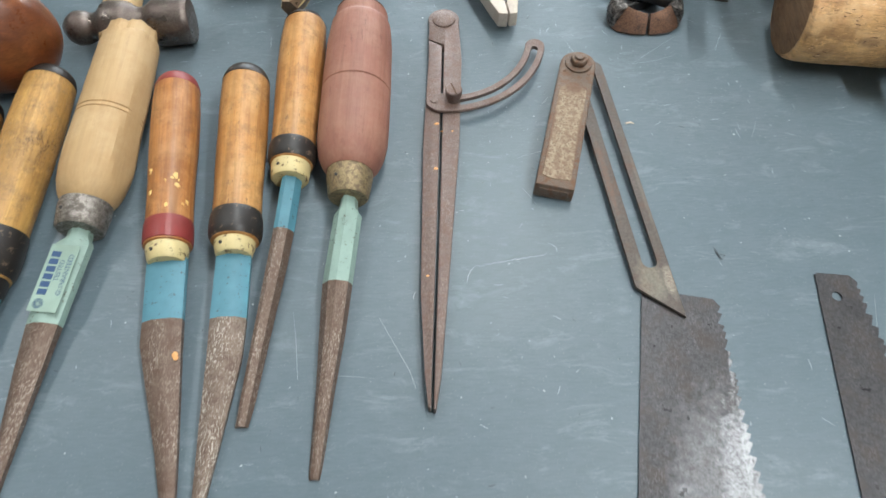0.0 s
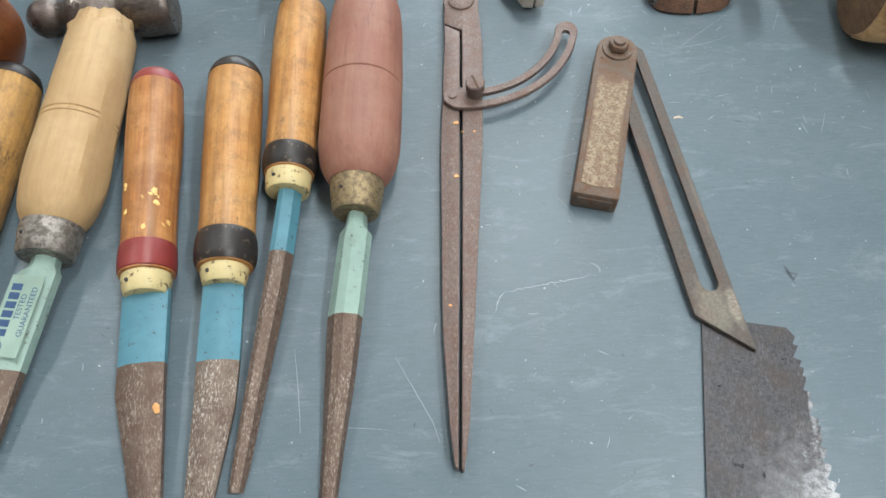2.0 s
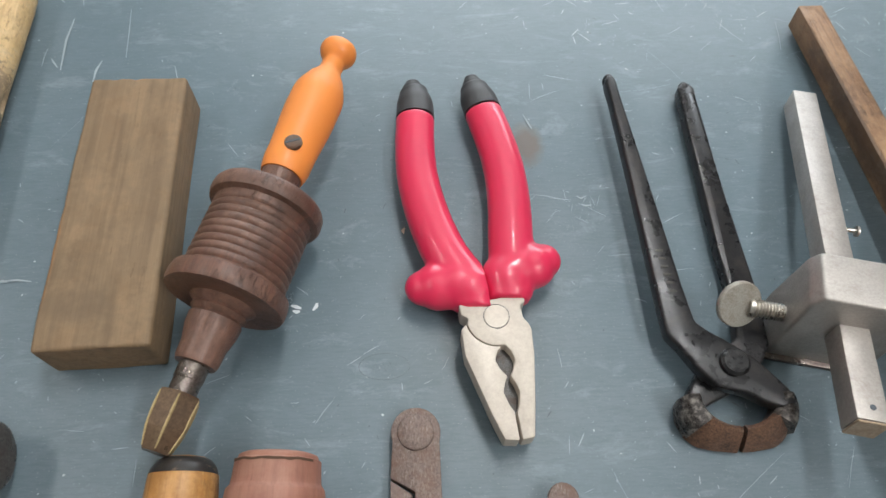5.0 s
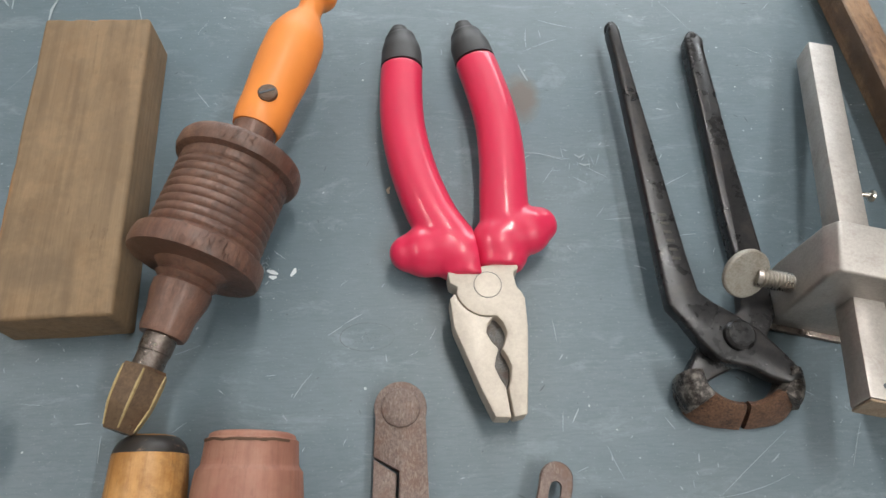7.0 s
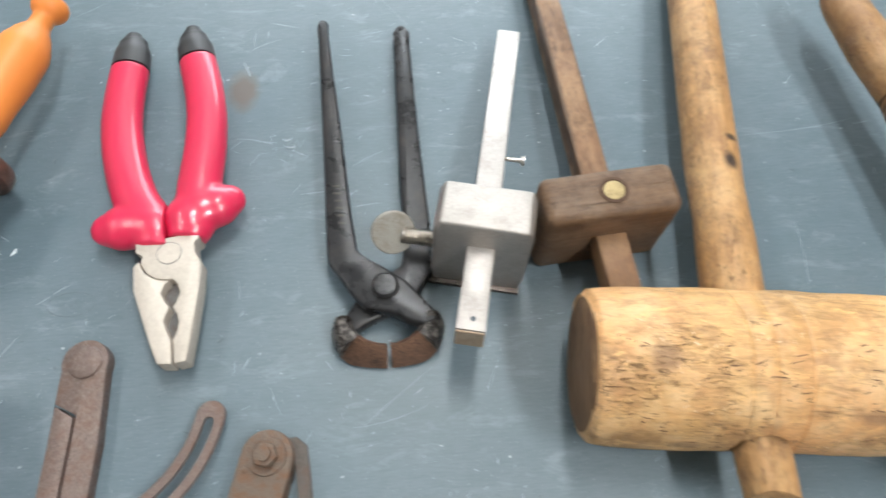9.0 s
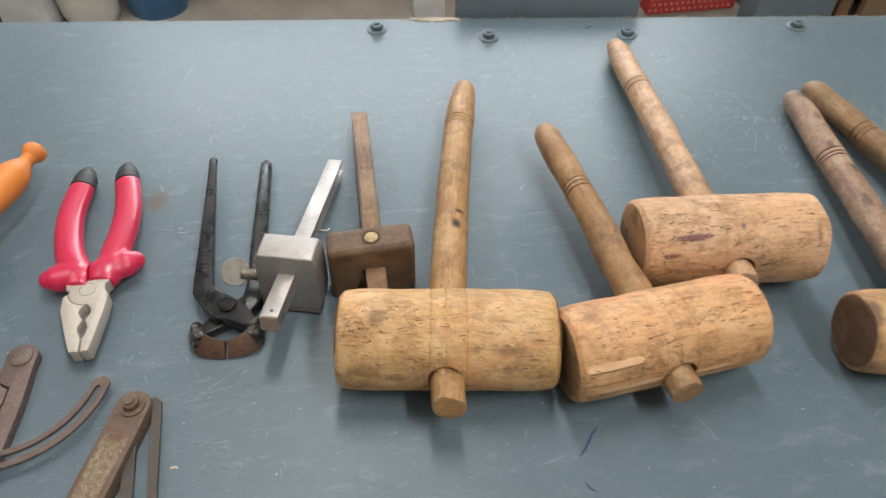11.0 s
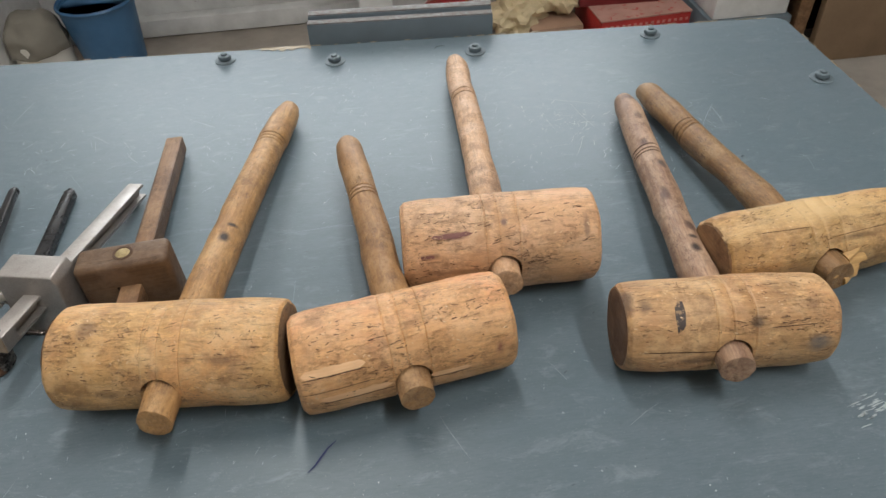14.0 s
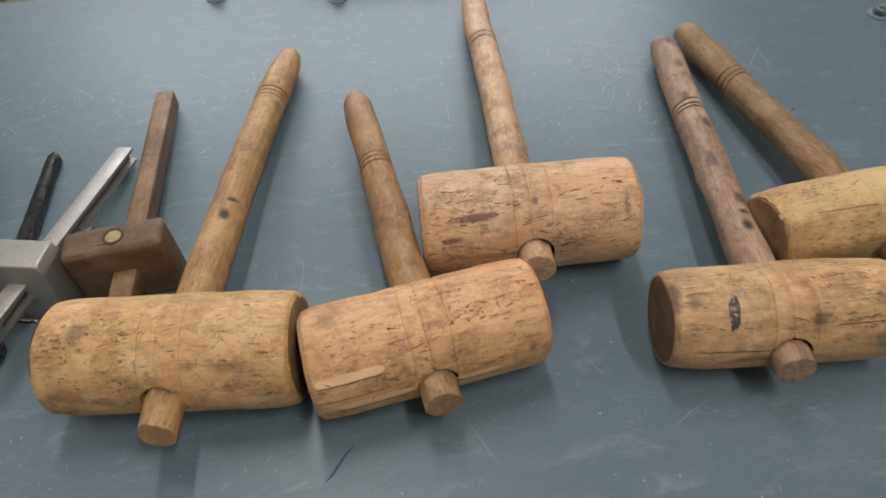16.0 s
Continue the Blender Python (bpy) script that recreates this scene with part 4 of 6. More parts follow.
mark([[(-0.0445, 0.4352), (-0.0420, 0.4345), (-0.0395, 0.4335)], [(-0.0435, 0.4325), (-0.0415, 0.4318), (-0.0400, 0.4322)], [(-0.0340, 0.4325), (-0.0325, 0.4345), (-0.0322, 0.4362)]], 0.0020, MARK_WHITE, "white blot where the paint is chipped")
mark([[(0.099, 0.4935), (0.101, 0.492), (0.104, 0.4935)], [(0.1005, 0.4885), (0.103, 0.4875), (0.106, 0.488)], [(0.076, 0.548), (0.078, 0.543), (0.080, 0.538)], [(-0.192, 0.594), (-0.190, 0.591), (-0.187, 0.587)],
      [(-0.181, 0.420), (-0.1785, 0.418), (-0.176, 0.415)], [(-0.181, 0.4515), (-0.175, 0.452), (-0.168, 0.451)]], 0.0011, FAINT, "rubbed pale scuff")
mark([[(0.074, 0.495), (0.082, 0.4942), (0.090, 0.492), (0.096, 0.491)], [(0.167, 0.646), (0.168, 0.638), (0.171, 0.628)], [(0.194, 0.641), (0.197, 0.637), (0.201, 0.630)], [(0.202, 0.620), (0.209, 0.609), (0.215, 0.602)],
      [(0.161, 0.649), (0.163, 0.643), (0.166, 0.636)], [(0.239, 0.619), (0.238, 0.607), (0.236, 0.594)], [(-0.030, 0.379), (-0.027, 0.384), (-0.023, 0.389)], [(-0.017, 0.405), (-0.014, 0.407), (-0.011, 0.409)],
      [(-0.010, 0.410), (-0.006, 0.4125), (-0.003, 0.414)]], 0.0004, FAINT, "white scratch")
mark([[(0.139, 0.336), (0.148, 0.343), (0.160, 0.352), (0.171, 0.360)], [(0.355, 0.479), (0.376, 0.480), (0.398, 0.482), (0.420, 0.486)], [(0.079, 0.410), (0.0797, 0.405), (0.080, 0.400)], [(0.096, 0.356), (0.098, 0.350), (0.101, 0.343)],
      [(0.195, 0.345), (0.199, 0.354), (0.203, 0.362)], [(0.200, 0.270), (0.203, 0.276), (0.206, 0.283)], [(0.575, 0.267), (0.586, 0.274), (0.598, 0.280)], [(0.537, 0.321), (0.541, 0.313), (0.545, 0.305)]], 0.00022, FAINT, "thin white scratch")
mark([[(0.769, 0.602), (0.756, 0.585), (0.740, 0.561)], [(0.763, 0.562), (0.765, 0.580), (0.764, 0.597)], [(0.633, 0.626), (0.637, 0.606), (0.644, 0.583)], [(0.257, 0.666), (0.271, 0.657), (0.285, 0.646)], [(0.159, 0.658), (0.170, 0.650), (0.180, 0.640)],
      [(0.630, 0.571), (0.624, 0.556), (0.616, 0.541)], [(0.608, 0.641), (0.632, 0.632), (0.656, 0.622)], [(0.072, 0.694), (0.077, 0.715), (0.082, 0.736)]], 0.0006, FAINT, "pale dry scratch")

mark([[(-0.186, 0.626), (-0.187, 0.609), (-0.185, 0.585)], [(-0.163, 0.592), (-0.165, 0.585), (-0.165, 0.576)], [(-0.284, 0.639), (-0.279, 0.643), (-0.276, 0.646)], [(-0.183, 0.424), (-0.181, 0.421), (-0.180, 0.418)], [(-0.206, 0.650), (-0.200, 0.646), (-0.195, 0.640)], [(-0.184, 0.451), (-0.1815, 0.4515), (-0.179, 0.451)]], 0.0014, FAINT, "rubbed pale scuff")
mark([[(-0.154, 0.634), (-0.152, 0.616), (-0.150, 0.594)], [(-0.186, 0.653), (-0.1845, 0.645), (-0.183, 0.637)], [(-0.121, 0.587), (-0.1195, 0.582), (-0.118, 0.577)], [(-0.183, 0.486), (-0.1815, 0.485), (-0.180, 0.484)], [(-0.250, 0.416), (-0.249, 0.424), (-0.248, 0.430)], [(-0.196, 0.602), (-0.1965, 0.595), (-0.196, 0.588)]], 0.0006, FAINT, "pale dry scratch")

# bolts through the top
BOLT_PAINT = paint("worn_bench_paint_on_steel", (0.135, 0.175, 0.198), 0.5, (0.05, 0.052, 0.056), 0.65, 250)


def bolt(x, y, turn):
    t = thing("bolt", pose(x, y, T, 0, 0, turn), "blue-grey painted hex bolt and washer in the bench top", "bolt", "bench bolts")
    bm = bmesh.new()
    w = upright_lathe([(0.0, 0.0), (0.0, 0.0115), (0.0008, 0.0115), (0.0012, 0.0107), (0.0012, 0.0)], 28)
    part("washer", w, BOLT_PAINT, t)
    part("nut", prism([(0.0076 * math.cos(radians(60 * k)), 0.0076 * math.sin(radians(60 * k))) for k in range(6)], 0.0015, 0.0068, 0.0014, 2), BOLT_PAINT, t)
    part("thread_end", upright_lathe([(0.0069, 0.0), (0.0069, 0.0036), (0.0088, 0.0034), (0.0092, 0.0028), (0.0092, 0.0)], 16), BOLT_PAINT, t)


for k, (x, y) in enumerate(((0.276, 0.790), (0.400, 0.7625), (0.557, 0.754), (0.759, 0.7535), (0.894, 0.627))):
    bolt(x, y, 17 * k)
JAW_GREY = metal("dull_jaw_steel", (0.21, 0.205, 0.20), (0.09, 0.09, 0.09), 0.6, 0.4, (0.12, 0.09, 0.075), 0.6, 200, 0.4)
# bench vise at the far edge
vise = thing("bench_vise", pose(0, 0, 0), "blue-grey steel bench vise with worn bright jaw tops", "vise")
va = -4.2
m0 = pose(0.478, 0.809, T - 0.10, 0, 0, va)
vise.matrix_basis = m0
part("fixed_jaw", box(-0.108, 0.108, 0.001, 0.013, 0, 0.119, 0.0015), DADO, vise)
part("moving_jaw", box(-0.108, 0.108, 0.018, 0.032, 0, 0.122, 0.0015), DADO, vise)
part("jaw_edge", box(-0.1075, 0.1075, 0.0015, 0.0125, 0.1192, 0.1202, 0.0004), JAW_GREY, vise, "bright serrated jaw edge")
part("jaw_edge", box(-0.1075, 0.1075, 0.0185, 0.0315, 0.1222, 0.1232, 0.0004), JAW_GREY, vise, "bright serrated jaw edge")
part("screw", lathe([(0.033, 0.0), (0.033, 0.012), (0.16, 0.012), (0.16, 0.0)], 20, bend=lambda y: (0, 0.05)), GREY_IRON, vise)


# ---- chisels ----
def chisel(butt, tip, label, grip, wood_mat, bands, ferrule, shank, blade, blade_mat, roll=0, flat=1.0, grooves=(), flecks=(), short=0.0, slim=1.0, facet=None, chipped=False, rim=False):
    """grip: (y, r) knots; bands: (y0, y1, material, swell); ferrule: (y0, y1, r0, r1, material); shank and blade: bar sections."""
    t = thing("wood_chisel", axis_pose(butt, tip), label, "chisel", "row of chisels")
    grip = [(y, r * slim) for y, r in grip]
    shank = (shank[0], [(*q[:3], q[3] * slim, q[4]) for q in shank[1]])
    blade = [(*q[:3], q[3] * slim, q[4]) for q in blade]
    ferrule = (*ferrule[:2], ferrule[2] * slim, ferrule[3] * slim, ferrule[4])
    f0 = ferrule[0]
    k0 = (f0 - short) / f0
    grip = [(y * k0, r) for y, r in grip]
    bands = [(a * k0, b * k0, m, sw) for a, b, m, sw in bands]
    grooves = [g * k0 for g in grooves]
    ferrule = (f0 - short, ferrule[1] - short, *ferrule[2:])
    shank = (shank[0], [(q[0] - short, *q[1:]) for q in shank[1]])
    blade = [(q[0] - short, *q[1:]) for q in blade]
    flecks = [(x, y * k0 if y < f0 else y - short, L, a, m) for x, y, L, a, m in flecks]
    prof = smooth_profile(grip, 5)
    if grooves:
        prof = sorted(prof + [(g + d, None) for g in grooves for d in (-.0006, 0, .0006)], key=lambda p: p[0])
        ys = [p[0] for p in prof if p[1] is not None]
        rs = [p[1] for p in prof if p[1] is not None]
        prof = [(y, r if r is not None else float(np.interp(y, ys, rs)) - (0.0007 if any(abs(y - g) < 1e-6 for g in grooves) else 0)) for y, r in prof]
    hbm = jitter(lathe(prof, 40, sz=flat), 0.0003, 60, butt[0] * 40)
    if facet:   # a shaved flat along one side
        d, lim, ya, yb = Vector(facet[0]).normalized(), *facet[1:]
        for v in hbm.verts:
            over = v.co.dot(d) - lim - .004 * max(0.0, (ya - v.co.y) / ya)
            if over > 0 and v.co.y < yb:
                v.co -= d * over
    if chipped:   # a broken, crumbling butt
        for v in hbm.verts:
            if v.co.y < .0095:
                n = noise.noise(Vector((v.co.x * 160, 3.0, v.co.z * 160))) + .6 * noise.noise(Vector((v.co.x * 420, 9.0, v.co.z * 420)))
                v.co.y += .0032 * n
                k = 1 + .10 * noise.noise(Vector((v.co.x * 230, 1.0, v.co.z * 230)))
                v.co.x *= k; v.co.z *= k
    part("handle", hbm, wood_mat, t, sharp=16 if facet else 35)
    ys, rs = [p[0] for p in prof], [p[1] for p in prof]
    if rim:   # a split runs round the mushroomed end, and a worn collar below it
        rim_r = float(np.interp(.0045, ys, rs))
        split = bmesh.new()
        for k in range(30):
            a0, a1 = radians(25 + 4.2 * k), radians(25 + 4.2 * (k + 1))
            q = []
            for a, w0 in ((a0, .0004 + .0005 * abs(noise.noise(Vector((k * .7, 0, 0))))), (a1, .0004 + .0005 * abs(noise.noise(Vector((k * .7 + .7, 0, 0)))))):
                yy = .0042 + .0007 * noise.noise(Vector((math.cos(a) * 4, 2, 0)))
                for d in (-w0, w0):
                    q.append(split.verts.new(((rim_r + .0003) * math.cos(a), yy + d, flat * (rim_r + .0003) * math.sin(a))))
            split.faces.new((q[0], q[1], q[3], q[2]))
        part("split", split, CREVICE, t, "dark split round the worn end")
    for y0, y1, m, swell in bands:
        n = 10
        p = []
        for k in range(n + 1):
            y = y0 + (y1 - y0) * k / n
            p.append((y, float(np.interp(y, ys, rs)) + 0.0002 + swell * math.sin(math.pi * k / n) ** 0.5))
        if y0 > 0.001:
            p = [(y0, float(np.interp(y0, ys, rs)) - .0005)] + p
        p = p + [(y1, float(np.interp(y1, ys, rs)) - .0005)]
        name = "end_cap" if y0 < 0.001 else "painted_band"
        part(name, lathe(p, 40, sz=flat), m, t)
    y0, y1, r0, r1, m = ferrule
    f = part("ferrule", lathe([(y0, r0 * .8), (y0, r0), (y0 + .3 * (y1 - y0), r0 * 1.01), (y1 - .001, r1), (y1, r1 * .93), (y1, r1 * 0.4)], 36), m, t)
    # the black disc stands for a small dark hole in the ferrule
    part("rivet", lathe([(-.0007, 0.0), (-.0007, .0009), (.0007, .0009), (.0007, 0.0)], 10, bend=lambda y: (r0 * .45, 0)), BLACK_PAINT, f).matrix_basis = \
        Matrix.Translation((0, (y0 + y1) / 2, r0 * .86)) @ pose(0, 0, 0, 90, 0, 0)
    part("shank", bar(shank[1], roll), shank[0], t)
    part("blade", bar(blade, roll), blade_mat, t)
    for x, y, L, a, m in flecks:
        r = float(np.interp(y, ys, rs))
        z = math.sqrt(max(r * r - x * x, 1e-8)) + 0.0007 if y < ys[-1] else None
        bm = bmesh.new()
        bmesh.ops.create_icosphere(bm, subdivisions=2, radius=1.0)
        for v in bm.verts:
            v.co = Vector((v.co.x * L * .55, v.co.y * L * .85, v.co.z * .0004)) * (1 + .9 * noise.noise(v.co * 3 + Vector((x * 900, y * 900, 0))))
        o = part("paint_fleck", bm, m, t)
        if z is None:
            z = blade_top(blade, y)
        o.matrix_basis = Matrix.Translation((x, y, z)) @ pose(0, 0, 0, 0, 0, a) if y > ys[-1] else \
            Matrix.Translation((x, y, z - .0006)) @ Matrix.Rotation(math.asin(max(-1, min(1, x / r))), 4, 'Y') @ pose(0, 0, 0, 0, 0, a)
    return t


def blade_top(sections, y):
    ys = [s[0] for s in sections]
    return float(np.interp(y, ys, [s[2] + s[4] / 2 for s in sections])) + 0.0002


def Z(h):
    return T + h


chisel((-0.1520, 0.3125, Z(.0190)), (-0.1265, 0.045, Z(.0035)), "orange varnished wooden chisel handle with dark red bands and blue shank",
       [(0, 0.0), (.0012, .007), (.005, .0118), (.011, .0142), (.03, .0150), (.06, .0147), (.09, .0137), (.108, .0136), (.122, .0135), (.124, .0)], ORANGE_WOOD,
       [(0, .0125, RED_PAINT, 0), (.1075, .1225, RED_PAINT, .0006)], (.1225, .1318, .0122, .0108, CREAM_PAINT),
       (BLUE_PAINT, [(.129, .0, .0, .0225, .007), (.1640, .0005, -.0005, .0222, .0065)]),
       [(.1640, .0005, -.0005, .0221, .0064), (.176, .0008, -.001, .0224, .006), (.20, -.0015, -.0015, .0175, .0055), (.23, -.0045, -.002, .0115, .005), (.262, -.0068, -.002, .006, .0045), (.275, -.0075, -.002, .003, .002)], BLADE,
       flecks=[(.008, .077, .0020, 30, GOLD_FLECK), (.0085, .079, .0011, 70, GOLD_FLECK), (.0075, .092, .0017, -20, GOLD_FLECK), (-.006, .083, .0022, 10, GOLD_FLECK), (-.0045, .0845, .0012, 60, GOLD_FLECK), (-.0075, .0855, .0009, 0, GOLD_FLECK), (-.001, .086, .0010, 20, GOLD_FLECK), (-.0095, .1, .0012, 50, GOLD_FLECK), (-.007, .089, .002, 50, GOLD_FLECK), (-.002, .102, .0016, 0, GOLD_FLECK),
               (-.011, .098, .0018, 20, GOLD_FLECK), (.002, .110, .001, 0, GOLD_FLECK), (-.0075, .1845, .0026, 25, FLECK)], short=.003, slim=.91)
chisel((-0.1105, 0.3175, Z(.0190)), (-0.0985, 0.045, Z(.0035)), "amber varnished wooden chisel handle with black ends and blue shank",
       [(0, 0.0), (.0012, .008), (.005, .0125), (.011, .0150), (.04, .0154), (.07, .0150), (.095, .0143), (.108, .0142), (.126, .0136), (.128, 0)], AMBER_WOOD,
       [(0, .0125, BLACK_PAINT, 0), (.1085, .1255, BLACK_PAINT, .0012)], (.126, .1345, .0118, .0106, CREAM_PAINT),
       (BLUE_PAINT, [(.132, .0, .0, .0195, .0075), (.1698, .0008, -.0005, .0198, .007)]),
       [(.1698, .0008, -.0005, .0196, .0069), (.19, .0015, -.001, .0185, .0065), (.22, .0048, -.0015, .0135, .006), (.255, .0085, -.002, .007, .005), (.272, .0105, -.002, .003, .003)], BLADE_BRIGHT, roll=8, short=.0045, slim=.92)
chisel((-0.0775, 0.3635, Z(.0185)), (-0.0815, 0.098, Z(.0025)), "slim amber wooden chisel handle with black ends and narrow blue shank",
       [(0, 0.0), (.001, .008), (.004, .0115), (.008, .0132), (.03, .0143), (.06, .0141), (.09, .0129), (.100, .0128), (.117, .0122), (.119, 0)], AMBER_WOOD,
       [(0, .0075, BLACK_PAINT, 0), (.1035, .1165, BLACK_PAINT, .0009)], (.117, .127, .0112, .0108, CREAM_PAINT),
       (BLUE_PAINT, [(.125, -.0003, .0005, .0098, .0098), (.160, .0018, .0002, .0102, .0095)]),
       [(.160, .0018, .0002, .0101, .0094), (.18, .0035, .0, .0100, .0090), (.22, .0075, -.0005, .0084, .0074), (.257, .0110, -.001, .0066, .0060), (.2665, .0120, -.001, .0060, .0044)], BLADE, roll=-28, short=.001)
chisel((-0.0400, 0.3625, Z(.0235)), (-0.0505, 0.083, Z(.003)), "thick mauve-brown wooden chisel handle with bronze ferrule and mint shank",
       [(0, 0.0), (.0008, .0135), (.003, .0155), (.0035, .0165), (.012, .0172), (.014, .0187), (.03, .0203), (.07, .0208), (.10, .0205), (.112, .0185), (.121, .0135), (.122, 0)], MAUVE_WOOD,
       [], (.120, .138, .0130, .0114, BRONZE),
       (MINT_PAINT, [(.1365, -.0002, .0, .008, .008), (.1445, .0, .0, .0092, .0092), (.148, .0002, .0, .0142, .010), (.1892, .003, -.0005, .0148, .0095)]),
       [(.1892, .003, -.0005, .0147, .0094), (.215, .0035, -.001, .0125, .008), (.245, .0045, -.0012, .0085, .0065), (.286, .006, -.0015, .0052, .0045), (.288, .006, -.0015, .0046, .0030)], BLADE, roll=-16, grooves=(.0655,), short=-.0025, rim=True)
tan = chisel((-0.1848, 0.3475, Z(.0222)), (-0.1950, 0.055, Z(.003)), "large pale raw wooden chisel handle with steel ferrule and mint shank",
       [(0, 0.0), (.0004, .0148), (.0016, .0158), (.0085, .0166), (.0095, .0187), (.03, .0197), (.07, .0205), (.10, .0212), (.115, .0195), (.126, .0145), (.127, 0)], PALE,
       [], (.1265, .1425, .0150, .0138, STEEL_RING),
       (MINT_PAINT, [(.140, .0, .0, .012, .009), (.147, .0, .0, .013, .009), (.150, .0015, .0, .0195, .009), (.196, .0062, -.001, .0178, .0085)]),
       [(.196, .0062, -.001, .0177, .0084), (.22, .0072, -.0012, .0145, .007), (.25, .008, -.0015, .0095, .006), (.285, .009, -.002, .005, .0045)], BLADE, grooves=(.0675, .0705), flat=0.96, slim=.92, facet=((-.97, 0, .25), .0172, .05, .122), chipped=True)
# its printed label: a maker's bar, a round emblem and two printed words
lab = part("label", box(-.0078, .0074, .1530, .1910, .00455, .00475), STICKER, tan, "pale printed label")
lab.matrix_basis = Matrix.Translation((.0041, .1730, 0)) @ pose(0, 0, 0, 0, 0, -5.5) @ Matrix.Translation((0, -.1730, 0))
bmE = bmesh.new()
for k in range(16):
    a = 2 * math.pi * k / 16
    prism([(.0006 * math.cos(a - .5) , .0006 * math.sin(a - .5)), (.0028 * math.cos(a - .1), .0028 * math.sin(a - .1)), (.0028 * math.cos(a + .1), .0028 * math.sin(a + .1))], 0, .00015, bm=bmE)
part("emblem", bmE, INK, lab).matrix_basis = pose(.0030, .1868, .0048)
for k in range(6):
    part("maker_bar", box(.0008, .0056, .1572 + .0043 * k, .1604 + .0043 * k, .00478, .0049), INK, lab)
for word, x, y, s in (("TESTED", -.0016, .1680, .0036), ("GUARANTEED", -.0054, .1700, .0036)):
    lettering(word, s, Matrix.Translation((x, y, .0049)) @ pose(0, 0, 0, 0, 0, -90), INK, lab)
YB = [(0, 0.0), (.0012, .008), (.005, .0125), (.010, .0145), (.04, .0155), (.08, .0150), (.105, .0142), (.122, .0140), (.142, .0125), (.144, 0)]
for butt, tip, m, lbl in (((-0.2295, 0.320, Z(.018)), (-0.2380, 0.05, Z(.0035)), YELLOW_WOOD, "worn yellow wooden chisel handle with black painted ends"),
                          ((-0.2680, 0.300, Z(.018)), (-0.285, 0.03, Z(.0035)), AMBER_WOOD, "brown wooden chisel handle with a dark end")):
    chisel(butt, tip, lbl, YB, m, [(0, .0115, BLACK_PAINT, 0), (.115, .141, BLACK_PAINT, .0008)], (.1415, .152, .0118, .0112, BLACK_PAINT),
           (BLUE_PAINT, [(.150, 0, 0, .02, .007), (.185, 0, 0, .02, .007)]),
           [(.185, 0, 0, .0199, .0069), (.21, 0, -.001, .017, .006), (.27, 0, -.002, .006, .004)], BLADE)


# ---- dividers ----
def at_plan(x, y, z=0.0):
    return pose(x, y, T + z)


div = thing("wing_dividers", at_plan(0.0132, 0.3725), "closed rusty brown steel wing dividers with slotted quadrant", "dividers")
tipx, tipy = -0.0155, -0.2625
def leg_outline(side):
    if side < 0:   # the leg that is cut away below the hinge
        return [(-.0107, -.0235), (-.0107, -.0192), (-.0018, -.0250), (-.0063, -.107), (-.0118, -.207), (-.0150, -.2685), (-.0163, -.2685), (-.0178, -.252), (-.0190, -.207), (-.0160, -.107), (-.0112, -.037)]
    return arc(0, 0, .0105, -20, 200, 18) + [(-.0107, -.0184), (-.0007, -.0240), (-.0047, -.107), (-.0102, -.207), (-.0138, -.2695), (-.0126, -.2695), (-.0095, -.252), (-.0046, -.207), (.0058, -.107), (.0104, -.037)]
part("leg", prism(leg_outline(-1), 0.0, 0.0072, 0.0005, 2), DIVIDER, div)
part("leg", prism(leg_outline(1), 0.0, 0.0074, 0.0005, 2), DIVIDER, div)
part("hinge_rivet", upright_lathe([(.0073, 0.0), (.0073, .0078), (.0083, .0076), (.0089, .0066), (.0090, 0.0)], 28), DIVIDER, div)
# slotted quadrant about the hinge
R0, RW, SW = .0600, .0064, .0023
CY = -.0176
ring = arc(0, CY, R0 + RW, -96, -12, 26) + arc(R0 * math.cos(radians(-11)), CY + R0 * math.sin(radians(-11)), RW, -12, 160, 10)[1:] + arc(0, CY, R0 - RW, -12, -88, 26)[1:] \
    + [(-.004, -.0690), (-.0105, -.0695), (-.0135, -.0735), (-.0135, -.0785), (-.0105, -.0815)]
slot = arc(0, CY, R0 + SW, -84, -14, 24) + arc(R0 * math.cos(radians(-14)), CY + R0 * math.sin(radians(-14)), SW, -14, 166, 8)[1:] + arc(0, CY, R0 - SW, -14, -84, 24)[1:]
part("quadrant", cut(prism(ring, .0074, .0100, .0005, 1), prism(slot, .006, .012)), DIVIDER, div)
scr = part("thumb_screw", upright_lathe([(.0090, 0.0), (.0090, .0042), (.0125, .0042), (.0130, .0050), (.0176, .0052), (.0183, .0046), (.0184, 0.0)], 28), DIVIDER, div)
scr.matrix_basis = pose(.0035, -.0745, 0.0008)
part("slot", box(-.0046, .0046, -.0005, .0005, .0178, .0186), CREVICE, scr).matrix_basis = pose(0, 0, 0, 0, 0, 108)
part("rivet", upright_lathe([(.0100, 0.0), (.0100, .0024), (.0107, .0020), (.0109, 0.0)], 14), DIVIDER, div).matrix_basis = pose(-.0085, -.0755, 0)
for x, y, L in ((-.0072, -.092, .0020), (-.0045, -.098, .0012), (.0020, -.098, .0012), (-.0088, -.126, .0020), (-.0150, -.197, .0014)):
    bm = bmesh.new()
    bmesh.ops.create_icosphere(bm, subdivisions=2, radius=1.0)
    for v in bm.verts:
        v.co = Vector((v.co.x * L * .7, v.co.y * L * .4, v.co.z * .0003)) * (1 + .9 * noise.noise(v.co * 3 + Vector((x * 900, 0, 0))))
    part("paint_fleck", bm, FLECK, div).matrix_basis = pose(x, y, .0075)

